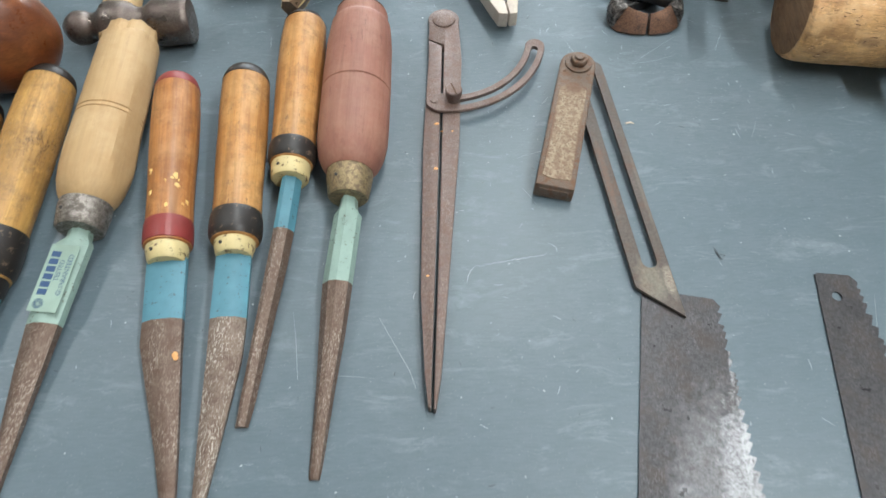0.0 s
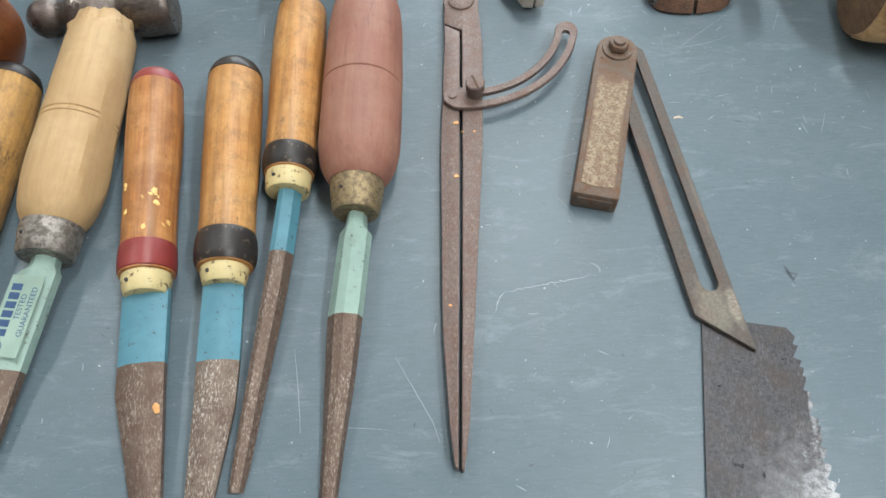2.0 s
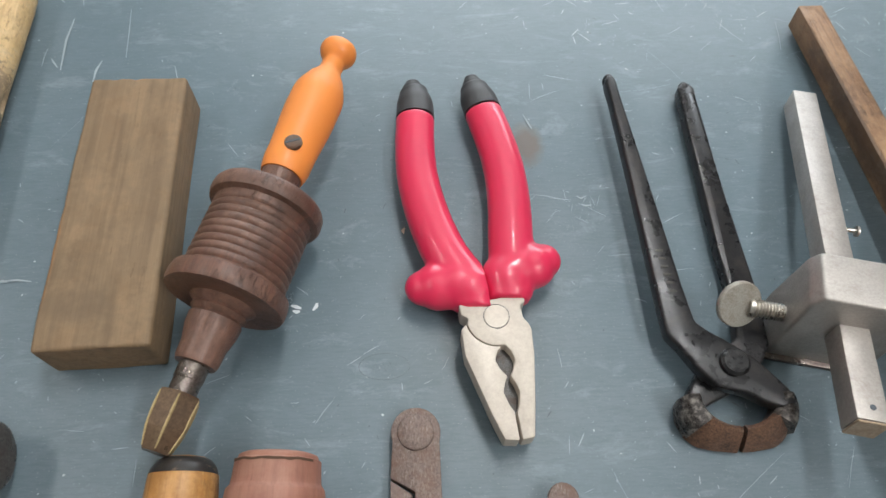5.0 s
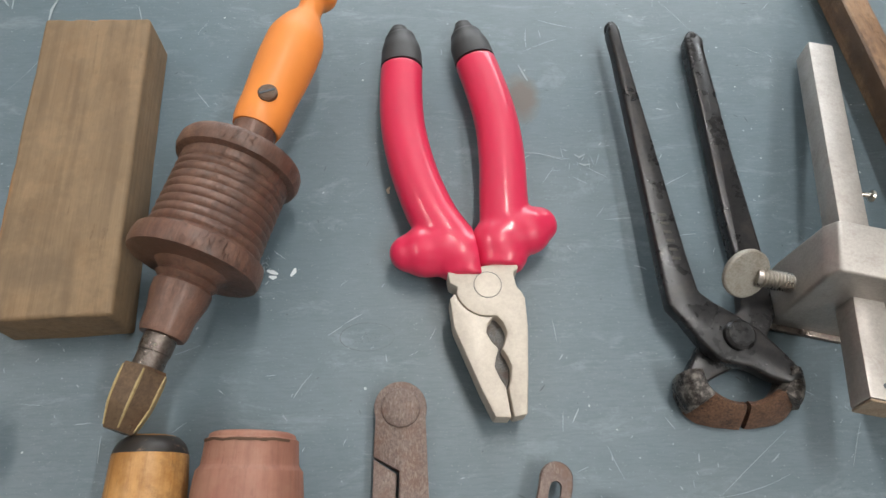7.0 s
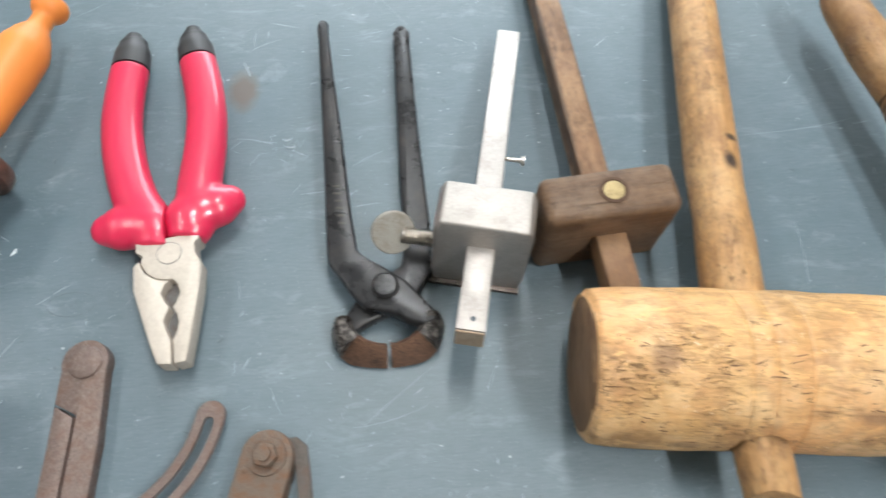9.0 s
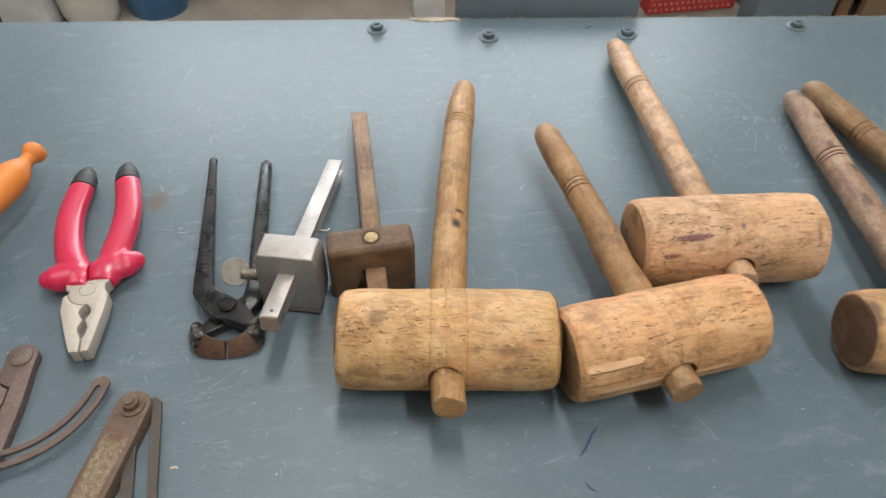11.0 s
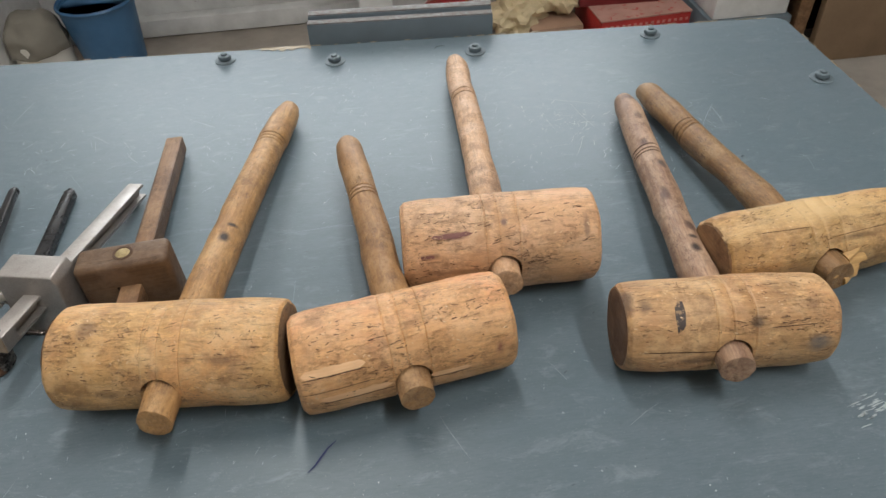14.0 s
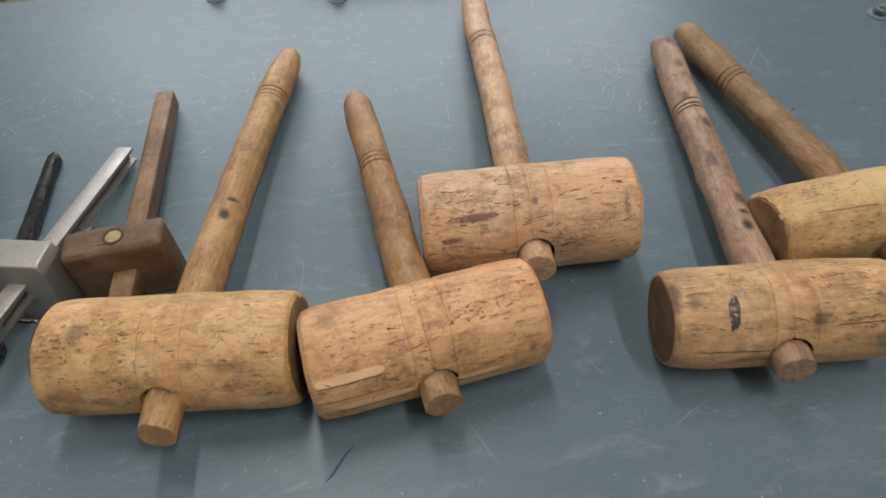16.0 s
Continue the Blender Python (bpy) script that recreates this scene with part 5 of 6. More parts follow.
# ---- sliding bevel ----
SPECK = leather_speckle("speckled_worn_inlay", (0.30, 0.235, 0.155), (0.10, 0.066, 0.042))
bev = thing("angle_gauge", axis_pose((0.0975, 0.3235, Z(0)), (0.0695, 0.2210, Z(0))), "rusty steel angle gauge with a pale speckled inlay", "angle gauge")
w = .0113
part("stock", prism(arc(0, 0, w, 180, 360, 16) + [(w, .0990), (-w, .0990)], 0.0, .0125, .0012, 2), GAUGE_RUST, bev)
part("inlay", prism([(-.0084, .0225), (-.0052, .0200), (.0050, .0198), (.0082, .023), (.0088, .05), (.0084, .0925), (.002, .0940), (-.0082, .0930), (-.0088, .06)], .0124, .0129, .0003, 1), SPECK, bev, "pale speckled inlay")
part("end_plate", box(-.0085, .0085, .0989, .0997, .003, .0095, .0003, 1), GAUGE_RUST, bev)
part("washer", upright_lathe([(.0125, 0.0), (.0125, .0085), (.0137, .0082), (.0140, 0.0)], 24), GAUGE_RUST, bev)
part("nut", prism([(.0056 * math.cos(radians(60 * k)), .0056 * math.sin(radians(60 * k))) for k in range(6)], .0140, .0180, .0005, 1), GAUGE_RUST, bev)
part("bolt_end", upright_lathe([(.018, 0.0), (.018, .0032), (.0196, .0029), (.0198, 0.0)], 16), GAUGE_RUST, bev)
for x in (-.0075, .0075):
    part("corner_rivet", upright_lathe([(.0125, 0.0), (.0125, .0012), (.0129, .0010), (.0130, 0.0)], 10), GAUGE_RUST, bev).matrix_basis = pose(x, .0075, 0)
bmB = prism([(.0118, -.006), (.0118, .1530), (-.0100, .1735), (-.0100, -.006), (-.006, -.0105), (.006, -.0105)], -.0011, .0011, .0003, 1)
slotB = arc(0, .1385, .0042, 0, 180, 10) + arc(0, -.001, .0042, 180, 360, 10)
blade = part("blade", cut(bmB, prism(slotB, -.01, .01)), BEVEL_STEEL, bev, "slotted steel blade with a slanting point")
blade.matrix_basis = bev.matrix_basis.inverted() @ axis_pose((0.1045, 0.3205, Z(.0062)), (0.1225, 0.1505, Z(.0026)))


# ---- saw blades ----
def saw(p, q, width0, width1, length, label, hole=None, seed=1, bright=()):
    t = thing("saw_blade", axis_pose(p, q), label, "saw blade", "saw blades")
    r = random.Random(seed)
    out = [(0, .0015), (.0015, 0)]
    teeth = []
    y = .004
    while y < length - .008:   # broken, uneven teeth
        wdt = width0 + (width1 - width0) * y / length
        p = r.choice((.0034, .0042, .0055, .0068))
        d = p * r.uniform(.22, .46)
        teeth += [(-wdt + r.uniform(0, .0005), y), (-wdt + d * .35, y + p * .30), (-wdt + d, y + p * .86)]
        y += p
    out = [(0, .001)] + [(-.001, 0), (-width0 + .003, 0)] + teeth + [(-width1, length), (0, length)]
    bm = prism(out[::-1], 0.0, .0011)
    if hole:
        bm = cut(bm, prism(arc(hole[0], hole[1], .0027, 0, 345, 20), -.01, .01))
    # rubbed patches near the teeth; the shine along the edge is painted in too
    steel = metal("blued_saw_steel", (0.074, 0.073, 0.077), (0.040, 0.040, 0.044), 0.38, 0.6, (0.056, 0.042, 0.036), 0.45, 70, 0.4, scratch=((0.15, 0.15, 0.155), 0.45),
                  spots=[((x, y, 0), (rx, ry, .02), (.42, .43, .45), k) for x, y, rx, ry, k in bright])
    part("blade", bm, steel, t, sharp=20)
    return t


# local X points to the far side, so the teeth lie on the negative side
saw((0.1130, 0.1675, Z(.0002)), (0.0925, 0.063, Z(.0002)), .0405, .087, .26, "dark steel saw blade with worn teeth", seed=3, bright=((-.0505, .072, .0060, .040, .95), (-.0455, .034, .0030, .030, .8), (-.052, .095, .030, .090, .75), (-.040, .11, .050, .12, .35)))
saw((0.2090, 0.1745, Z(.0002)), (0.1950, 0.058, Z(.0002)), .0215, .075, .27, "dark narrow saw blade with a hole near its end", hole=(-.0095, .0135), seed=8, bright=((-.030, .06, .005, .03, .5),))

# ---- ball-peen hammer ----
HANDLE_CRACKLED = wood("crackled_hammer_ash", (0.70, 0.485, 0.235), (0.58, 0.375, 0.165), (0.22, 0.135, 0.07), rough=0.5, seed=14.0, dirt=0.55, pores=0.6, cracks=0.5, streak=0.35, dust=(0.74, 0.56, 0.31),
                       stains=[((.0, .186, .01), (.08, .075, .08), (.40, .30, .19), .55, .5, 300), ((.0, .188, .01), (.08, .060, .08), (.17, .115, .07), .65, .66, 420)])
ham = thing("ball_peen_hammer", pose(-0.2005, 0.3625, T), "ball peen hammer with worn pale ash handle and dark iron head", "hammer")
hd = lathe(smooth_profile([(-.0340, 0.0), (-.0335, .004), (-.030, .0085), (-.025, .0112), (-.019, .0106), (-.0145, .0088), (-.011, .0105), (-.006, .0150), (.0, .0158), (.008, .0150), (.0145, .0112), (.019, .0108), (.023, .0135),
                           (.0265, .0152), (.044, .0154), (.0475, .0142), (.0482, .0125), (.0482, 0)], 4), 40, sx=0.95)
bmesh.ops.rotate(hd, verts=hd.verts, cent=(0, 0, 0), matrix=Matrix.Rotation(radians(-85.5), 3, 'Z'))
bmesh.ops.translate(hd, verts=hd.verts, vec=(0, 0, .0160))
part("head", jitter(hd, .0004, 90), GREY_IRON, ham)
hh = lathe(smooth_profile([(-.0155, 0), (-.0155, .0085), (0, .0098), (.015, .0110), (.03, .0117), (.06, .0123), (.12, .0124), (.18, .0126), (.24, .0131), (.262, .0139), (.273, .0136), (.2785, .0112), (.2795, .0085), (.2797, 0)], 14), 48, sx=1.04, sz=.94)
for v in hh.verts:   # chewed by a vise near the end, and chopped off aslant
    bite = max(0.0, 1 - abs(v.co.y - .188) / .036)
    if v.co.z > -.004 and bite > 0:
        n = noise.noise(Vector((v.co.x * 130, v.co.y * 330, v.co.z * 130 + 5)))
        k = 1 - .30 * min(1.0, 2 * bite) * max(0.0, n - .06)
        v.co.x *= k; v.co.z *= k
    if v.co.y > .270:
        v.co.y -= .16 * v.co.x + .10 * v.co.z
part("handle", jitter(hh, .0008, 28, 4), HANDLE_CRACKLED, ham).matrix_basis = pose(-.0005, .001, .016, -.6, 0, 3.9)

# ---- oilstone ----
slab = prism([(-.0245, 0), (.0245, .0005), (.0235, .1485), (-.0245, .1490)], 0, .026, .0016, 3)
bmesh.ops.subdivide_edges(slab, edges=[e for e in slab.edges if e.calc_length() > .01], cuts=24, use_grid_fill=True)
for v in slab.verts:   # nicked along the upper edges
    e = min(.0245 - abs(v.co.x), v.co.y, .149 - v.co.y)
    if v.co.z > .02 and e < .0022:
        v.co.z -= .0016 * max(0.0, noise.noise(Vector((v.co.x * 190, v.co.y * 190, 2))) - .12)
st = part("oilstone", jitter(slab, .0004, 45), STONE, None, "brown rectangular oilstone block with chipped edges")
tagged(st, category="sharpening stone")
st.matrix_basis = pose(-0.1215, 0.4065, T, 0, 0, 1.6)

# ---- bow drill stock ----
dr = thing("drill_stock", axis_pose((-0.0870, 0.3630, Z(.0268)), (-0.0225, 0.5760, Z(.0268))), "dark turned wooden drill stock with brass chuck and orange handle", "hand drill")
g = [(.0645, .0150), (.0653, .0262), (.0670, .0268), (.0710, .0268), (.0735, .0262), (.0745, .0235)]
y = .0745
while y < .1065:
    g += [(y + .0007, .0229), (y + .0016, .0222), (y + .0025, .0229), (y + .0031, .0231)]
    y += .0037
g += [(.1100, .0230), (.1110, .0258), (.1130, .0266), (.1170, .0264), (.1188, .0254), (.1193, .0)]
part("drum", lathe([(.0645, 0.0)] + g, 48), WALNUT, dr, "grooved wooden drum with two flanges")
part("neck", lathe([(.0365, 0.0), (.0365, .0085), (.0385, .0093), (.045, .0095), (.052, .0113), (.0565, .0116), (.0580, .0105), (.0600, .0125), (.0615, .0115), (.0645, .0148), (.0647, 0.0)], 36), WALNUT, dr)
part("spindle", lathe([(.0235, 0.0), (.0235, .0058), (.0295, .0058), (.0300, .0062), (.0363, .0062), (.0364, 0.0)], 24), GREY_IRON, dr)
nut = bmesh.new()
rings = []
for yy, r in ((0.0, .0058), (.0008, .0062), (.0085, .0082), (.0100, .0086), (.0225, .0090), (.0236, .0084)):
    rings.append([nut.verts.new((r * math.cos(radians(60 * k + 12)), yy, r * math.sin(radians(60 * k + 12)))) for k in range(6)])
for a, b in zip(rings, rings[1:]):
    for k in range(6):
        nut.faces.new((a[k], a[(k + 1) % 6], b[(k + 1) % 6], b[k]))
nut.faces.new(rings[0]); nut.faces.new(rings[-1])
chuck = part("chuck", nut, BRASS, dr, "six-sided dark brass chuck", sharp=25)
# edge highlights of the chuck, laid on as thin bright brass strips
for k in range(6):
    a = radians(60 * k + 12)
    part("edge_highlight", sweep([(r * math.cos(a), yy, r * math.sin(a)) for yy, r in ((.0010, .0061), (.0085, .0080), (.0160, .0086), (.0224, .0088))], [.0004, .0006, .0007, .0004], 6), PLUG_BRASS, chuck, "bright strip laid on the edge as its highlight")
part("collar", lathe([(.1190, 0.0), (.1190, .0090), (.1340, .0096), (.1345, 0.0)], 28), WALNUT, dr)
oh = part("handle", lathe(smooth_profile([(.1335, 0.0), (.1335, .0103), (.150, .0118), (.172, .0133), (.186, .0130), (.196, .0095), (.202, .0062), (.209, .0058), (.2125, .0085), (.216, .0097), (.220, .0088), (.2225, .005), (.223, 0)], 5), 40), ORANGE, dr, "orange plastic bottle-shaped handle")
sc = part("screw", upright_lathe([(-.001, 0.0), (-.001, .0042), (.0008, .0042), (.0014, .0034), (.0015, 0)], 22), RUST, oh)
sc.matrix_basis = Matrix.Translation((.0030, .1465, .0112))
part("slot", box(-.0034, .0034, -.0005, .0005, .0012, .0017), MARK_DARK, oh).matrix_basis = sc.matrix_basis @ pose(0, 0, 0, 0, 0, 35)

# ---- combination pliers ----
pl = thing("combination_pliers", at_plan(0.0500, 0.4200), "combination pliers with crimson grips and dark grey tips", "pliers")
# jaws, meeting along a slanting line towards the tip
cl = lambda y: 0.0005 - 0.103 * y   # x of the meeting line
right = [(-.0165, .0062), (.0130, .0110), (.0135, .0070), (.0112, .0055), (.0120, -.0005), (.0142, -.0035), (.0152, -.0060), (.0153, -.0180), (.0135, -.0400), (.0120, -.0535), (cl(-.0545) + .0006, -.0545), (cl(-.043) + .0005, -.043),
         (cl(-.0395) + .0022, -.0395), (cl(-.0345) + .0032, -.0345), (cl(-.0305) + .0022, -.0305), (cl(-.0275) + .0006, -.0275), (cl(-.0245) + .0024, -.0245), (cl(-.0205) + .0040, -.0205), (cl(-.0165) + .0030, -.0165), (.0028, -.0134)] \
    + arc(0, 0, .0136, -82, -166, 12) + [(-.0125, -.0008), (-.0158, .0012)]
left = arc(0, 0, .0141, -166, -84, 12) + [(cl(-.0165) - .0030, -.0165), (cl(-.0205) - .0046, -.0205), (cl(-.0245) - .0030, -.0245), (cl(-.0275) - .0006, -.0275), (cl(-.0305) - .0022, -.0305), (cl(-.0345) - .0036, -.0345), (cl(-.0395) - .0022, -.0395),
        (cl(-.043) - .0005, -.043), (cl(-.0547) - .0005, -.0547), (-.0005, -.0543), (-.0050, -.0440), (-.0148, -.0180), (-.0160, -.0062)]
part("jaw", prism(left, .0062, .0178, .0009, 2), CHROME, pl, "dull nickel jaw", sharp=25)
part("jaw", prism(right, .0060, .0175, .0009, 2), CHROME, pl, "dull nickel jaw", sharp=25)
part("jaw_filler", prism([(-.010, -.012), (.009, -.012), (.010, -.045), (.003, -.050), (-.002, -.045)], .0062, .0112), JAW_GREY, pl, "dark toothed inside of the jaws")
pv = part("pivot", upright_lathe([(.0160, 0.0), (.0160, .0056), (.0176, .0056), (.01775, .0054), (.01775, 0)], 32), CHROME, pl)
part("seam", upright_lathe([(.0165, .00565), (.01765, .00565), (.01765, .00585), (.0165, .00585)], 32), MARK_DARK, pl)


def grip(side, pts, rad, lobe, tip_pts, tip_rad):
    g1 = sweep(pts, rad, 20, flat=(1.13, .92))
    sweep(lobe[0], lobe[1], 20, flat=(1.12, .88), bm=g1)
    for (x, y, z), r in zip(lobe[0][1:5], lobe[1][1:5]):
        bmesh.ops.create_uvsphere(g1, u_segments=20, v_segments=14, radius=r * 1.04, matrix=Matrix.Translation((x, y, z)) @ Matrix.Diagonal((1.1, 1.08, .86, 1)))
    g1 = fused(g1, .0007, 34)
    for v in g1.verts:   # the two halves meet along a seam
        if -.002 < v.co.y < .034:
            seam = -.0012 - .13 * v.co.y
            if side < 0 and v.co.x > seam - .0002:
                v.co.x = seam - .0002
            if side > 0 and v.co.x < seam + .0002:
                v.co.x = seam + .0002
    o = part("grip", g1, PINK, pl, "crimson plastic grip", sharp=60)
    part("grip_tip", sweep(tip_pts, tip_rad, 20, flat=(1.13, .94)), GREY_PLASTIC, o, "dark grey grip tip")


grip(-1, [(-.0052, .0095, .0125), (-.0125, .0200, .0125), (-.0215, .0350, .0125), (-.0290, .0570, .0118), (-.0335, .0800, .0112), (-.0345, .1000, .0105), (-.0340, .1190, .0100)],
     [.0095, .0100, .0098, .0096, .0094, .0093, .0092],
     ([(-.0345, .0172, .0118), (-.0320, .0174, .0118), (-.0250, .0180, .0120), (-.0165, .0190, .0123), (-.0105, .0160, .0124), (-.0088, .0080, .0124), (-.0088, .0050, .0124)], [.0030, .0078, .0106, .0112, .0112, .0092, .0088]),
     [(-.0340, .1188, .0100), (-.0340, .1280, .0095), (-.0345, .1370, .0090), (-.0350, .1400, .0088), (-.0350, .1445, .0086), (-.0350, .1460, .0086)], [.0091, .0088, .0070, .0052, .0036, .0014])
grip(1, [(.0075, .0130, .0125), (.0098, .0250, .0125), (.0105, .0430, .0125), (.0115, .0640, .0118), (.0105, .0850, .0112), (.0070, .1050, .0105), (.0025, .1230, .0100)],
     [.0095, .0100, .0098, .0096, .0094, .0093, .0092],
     ([(.0270, .0305, .0118), (.0248, .0300, .0118), (.0190, .0275, .0120), (.0120, .0255, .0123), (.0070, .0210, .0124), (.0066, .0120, .0124), (.0064, .0088, .0124)], [.0030, .0078, .0104, .0112, .0112, .0092, .0088]),
     [(.0026, .1228, .0100), (.0008, .1310, .0095), (-.0010, .1395, .0090), (-.0016, .1425, .0088), (-.0022, .1475, .0086), (-.0023, .1490, .0086)], [.0091, .0088, .0070, .0052, .0036, .0014])

# ---- pincers ----
pc = thing("pincers", at_plan(0.1515, 0.3955), "black forged iron pincers with rubbed rusty jaws", "pincers")


def edged_arm(a, b, z0, z1):
    """A forged arm between its two edges in plan."""
    part("arm", prism(list(a) + list(b)[::-1], z0, z1, .0016, 3), BLACK_IRON, pc, sharp=30)


edged_arm([(-.0306, .1660), (-.0314, .1610), (-.0305, .1500), (-.0287, .0925), (-.0277, .0525), (-.0272, .0265), (-.0266, .0140), (-.0215, .0070), (-.0165, -.0015), (-.0095, -.0100), (.0025, -.0130), (.0100, -.0175), (.0170, -.0200)],
          [(-.0262, .1660), (-.0252, .1610), (-.0246, .1500), (-.0185, .0845), (-.0168, .0635), (-.0148, .0385), (-.0125, .0200), (-.0070, .0150), (-.0015, .0115), (.0095, .0030), (.0170, -.0060), (.0215, -.0120), (.0235, -.0180)], .0095, .0172)
edged_arm([(.0135, .1670), (.0115, .1630), (.0112, .1550), (.0105, .0985), (.0098, .0615), (.0105, .0300), (.0080, .0140), (-.0020, .0080), (-.0110, .0020), (-.0190, -.0090), (-.0235, -.0175)],
          [(.0185, .1670), (.0212, .1630), (.0205, .1550), (.0215, .0935), (.0228, .0595), (.0238, .0365), (.0225, .0110), (.0120, -.0050), (-.0010, -.0110), (-.0100, -.0150), (-.0165, -.0190)], .0015, .0094)
for x, y, z in ((.0160, .1650, .006), (-.0284, .1655, .0125)):
    bm = bmesh.new()
    bmesh.ops.create_uvsphere(bm, u_segments=16, v_segments=10, radius=.0040)
    for v in bm.verts:
        v.co.x *= .8
    part("arm_end", bm, BLACK_IRON, pc).matrix_basis = pose(x, y, z)
part("pivot", upright_lathe([(.0090, 0.0), (.0090, .0068), (.0192, .0064), (.0202, .0052), (.0204, 0)], 24), BLACK_IRON, pc)
# curved jaws: deep claws that meet at the front, rubbed to rust where they bite
def claw(sgn, u0, u1, n, bevelled=False):
    bm = bmesh.new()
    rings_ = []
    for k in range(n + 1):
        u = u0 + (u1 - u0) * k / n
        a = radians(-8 - 82 * u) if sgn > 0 else radians(188 + 82 * u)
        bulge = .0022 * math.sin(math.pi * min(1, u * 1.25))
        ri, ro = (.0148 - .0026 * u), (.0232 + bulge - .0010 * u)
        hgt1 = .0172 - .0045 * u
        q = []
        if bevelled:
            sec = ((ro, .0003), (ro + .0010, .0022), (ro - .0012, .48 * hgt1), (ri + .0042, hgt1 - .0012), (ri + .0022, hgt1 + .0004), (ri, hgt1 - .0020), (ri, .0045))
        else:
            sec = ((ro, .0005), (ro + .0012, .5 * hgt1), (ro - .0006, hgt1 - .0022), (ro - .0030, hgt1), (ri + .0018, hgt1 + .0003), (ri, hgt1 - .0025), (ri, .0045))
        for rr, zz in sec:
            q.append(bm.verts.new((rr * math.cos(a) * 1.06 + .0006 * sgn, -.0145 + rr * math.sin(a) * .88, zz)))
        rings_.append(q)
    for a, b in zip(rings_, rings_[1:]):
        for k in range(7):
            bm.faces.new((a[k], a[(k + 1) % 7], b[(k + 1) % 7], b[k]))
    bm.faces.new(rings_[0]); bm.faces.new(rings_[-1])
    bmesh.ops.recalc_face_normals(bm, faces=bm.faces)
    return jitter(bm, .0005, 170, sgn)


for sgn in (-1, 1):
    jaw = part("jaw", claw(sgn, -.15, .36, 10), JAW_DARK, pc, "black jaw flecked with pale paint", sharp=55)
    part("biting_edge", claw(sgn, .33, .985, 10, True), JAW_IRON, jaw, "rusty rubbed biting edge", sharp=30)
for k in range(6):
    part("stamp", box(-.0018, .0018, -.0006, .0006, .0174, .01775, .0001, 1), STAMPED, pc).matrix_basis = pose(-.0222 + .0005 * k, .056 - .0042 * k, -.0003, 0, 0, -6)

# ---- metal marking gauge ----
mg = thing("metal_marking_gauge", axis_pose((0.1866, 0.3616, Z(.0372)), (0.2290, 0.5480, Z(.0100))), "cast aluminium marking gauge with a round thumb screw", "marking gauge")
part("beam", cut(box(-.0063, .0063, 0, .193, -.0063, .0063, .0007, 2), box(.0005, .02, .012, .25, -.0040, .0040)), ALU, mg, "channelled beam", sharp=30)
part("beam_end", box(-.0062, .0062, -.0012, -.0002, -.0062, .0062, .0004, 1), TAN_END, mg)
part("scriber_hole", upright_lathe([(.0060, 0.0), (.0060, .0012), (.00655, .0012), (.0066, 0.0)], 14), MARK_DARK, mg).matrix_basis = pose(.0005, .0055, 0)
fm = pose(0.1976, 0.4145, T, 0, 0, -13)
fence_m = mg.matrix_basis.inverted() @ fm
fbm = bmesh.new()
prof = [(-.0205, .0), (.0215, .0), (.0232, .012), (.0235, .047), (.0210, .0535), (-.0185, .0535), (-.0212, .047), (-.0215, .012)]
fr = [fbm.verts.new((x, -.0105 - (.004 if z < .015 else 0), z)) for x, z in prof]
bk = [fbm.verts.new((x, .0115, z)) for x, z in prof]
fbm.faces.new(fr); fbm.faces.new(bk[::-1])
for k in range(8):
    fbm.faces.new((fr[k], fr[(k + 1) % 8], bk[(k + 1) % 8], bk[k]))
bmesh.ops.recalc_face_normals(fbm, faces=fbm.faces)
bmesh.ops.bevel(fbm, geom=[e for e in fbm.edges if e.calc_face_angle(0) > .2], offset=.0014, segments=3, profile=.5, affect='EDGES', clamp_overlap=True)
part("fence", fbm, ALU, mg).matrix_basis = fence_m
shf = lathe([(0, 0.0), (0, .0038)] + [(.001 + .0007 * k, .0042 if k % 2 else .0034) for k in range(20)] + [(.016, .0038), (.016, 0)], 16)
ts = part("thumb_screw", shf, BRIGHT, mg, "threaded screw")
ts.matrix_basis = fence_m @ pose(-.0206, -.0040, .0235, 0, 0, 90)
disc = upright_lathe([(-.0014, 0.0), (-.0014, .0100), (-.0008, .0106), (.0008, .0106), (.0014, .0100), (.0014, 0.0)], 32)
part("thumb_disc", disc, DULL_STEEL, ts, "flat round steel thumb piece").matrix_basis = Matrix.Translation((0, .0205, .0012)) @ Matrix.Rotation(radians(-42), 4, "Y") @ Matrix.Rotation(radians(18), 4, "X")
nl = part("scriber_pin", lathe([(0, 0.0), (0, .0011), (.0085, .0011), (.0088, .0026), (.0100, .0026), (.0102, 0)], 14), BRIGHT, mg)
nl.matrix_basis = pose(.0060, .1025, -.001, 0, 0, -90)
part("foot_plate", box(-.0225, .0225, -.017, -.004, .0, .003, .0008), GREY_IRON, mg).matrix_basis = fence_m

# ---- wooden marking gauge ----
wg = thing("wooden_marking_gauge", pose(0.2560, 0.4205, T, 0, 0, 4.5), "dark wooden marking gauge with a brown square stem", "marking gauge")
blk = cut(box(-.0315, .0315, -.0120, .0125, 0, .0500, .0045, 4), box(-.0078, .0078, -.05, .05, .0145, .0305))
part("block", jitter(blk, .0003, 60), DARK_WOOD, wg)
stem = part("stem", box(-.0073, .0073, -.058, .194, -.0073, .0073, .0009, 2), STEM_WOOD, wg, "brown square stem with a worn corner")
stem.matrix_basis = pose(.0022, 0, .0222, -3.7, 0, -2.6)
plug = part("wedge_plug", jitter(upright_lathe([(.0490, 0.0), (.0490, .0050), (.0500, .0048), (.0503, .0040), (.0504, 0.0)], 26), .0003, 300), PLUG_BRASS, wg, "worn brass plug in the top")
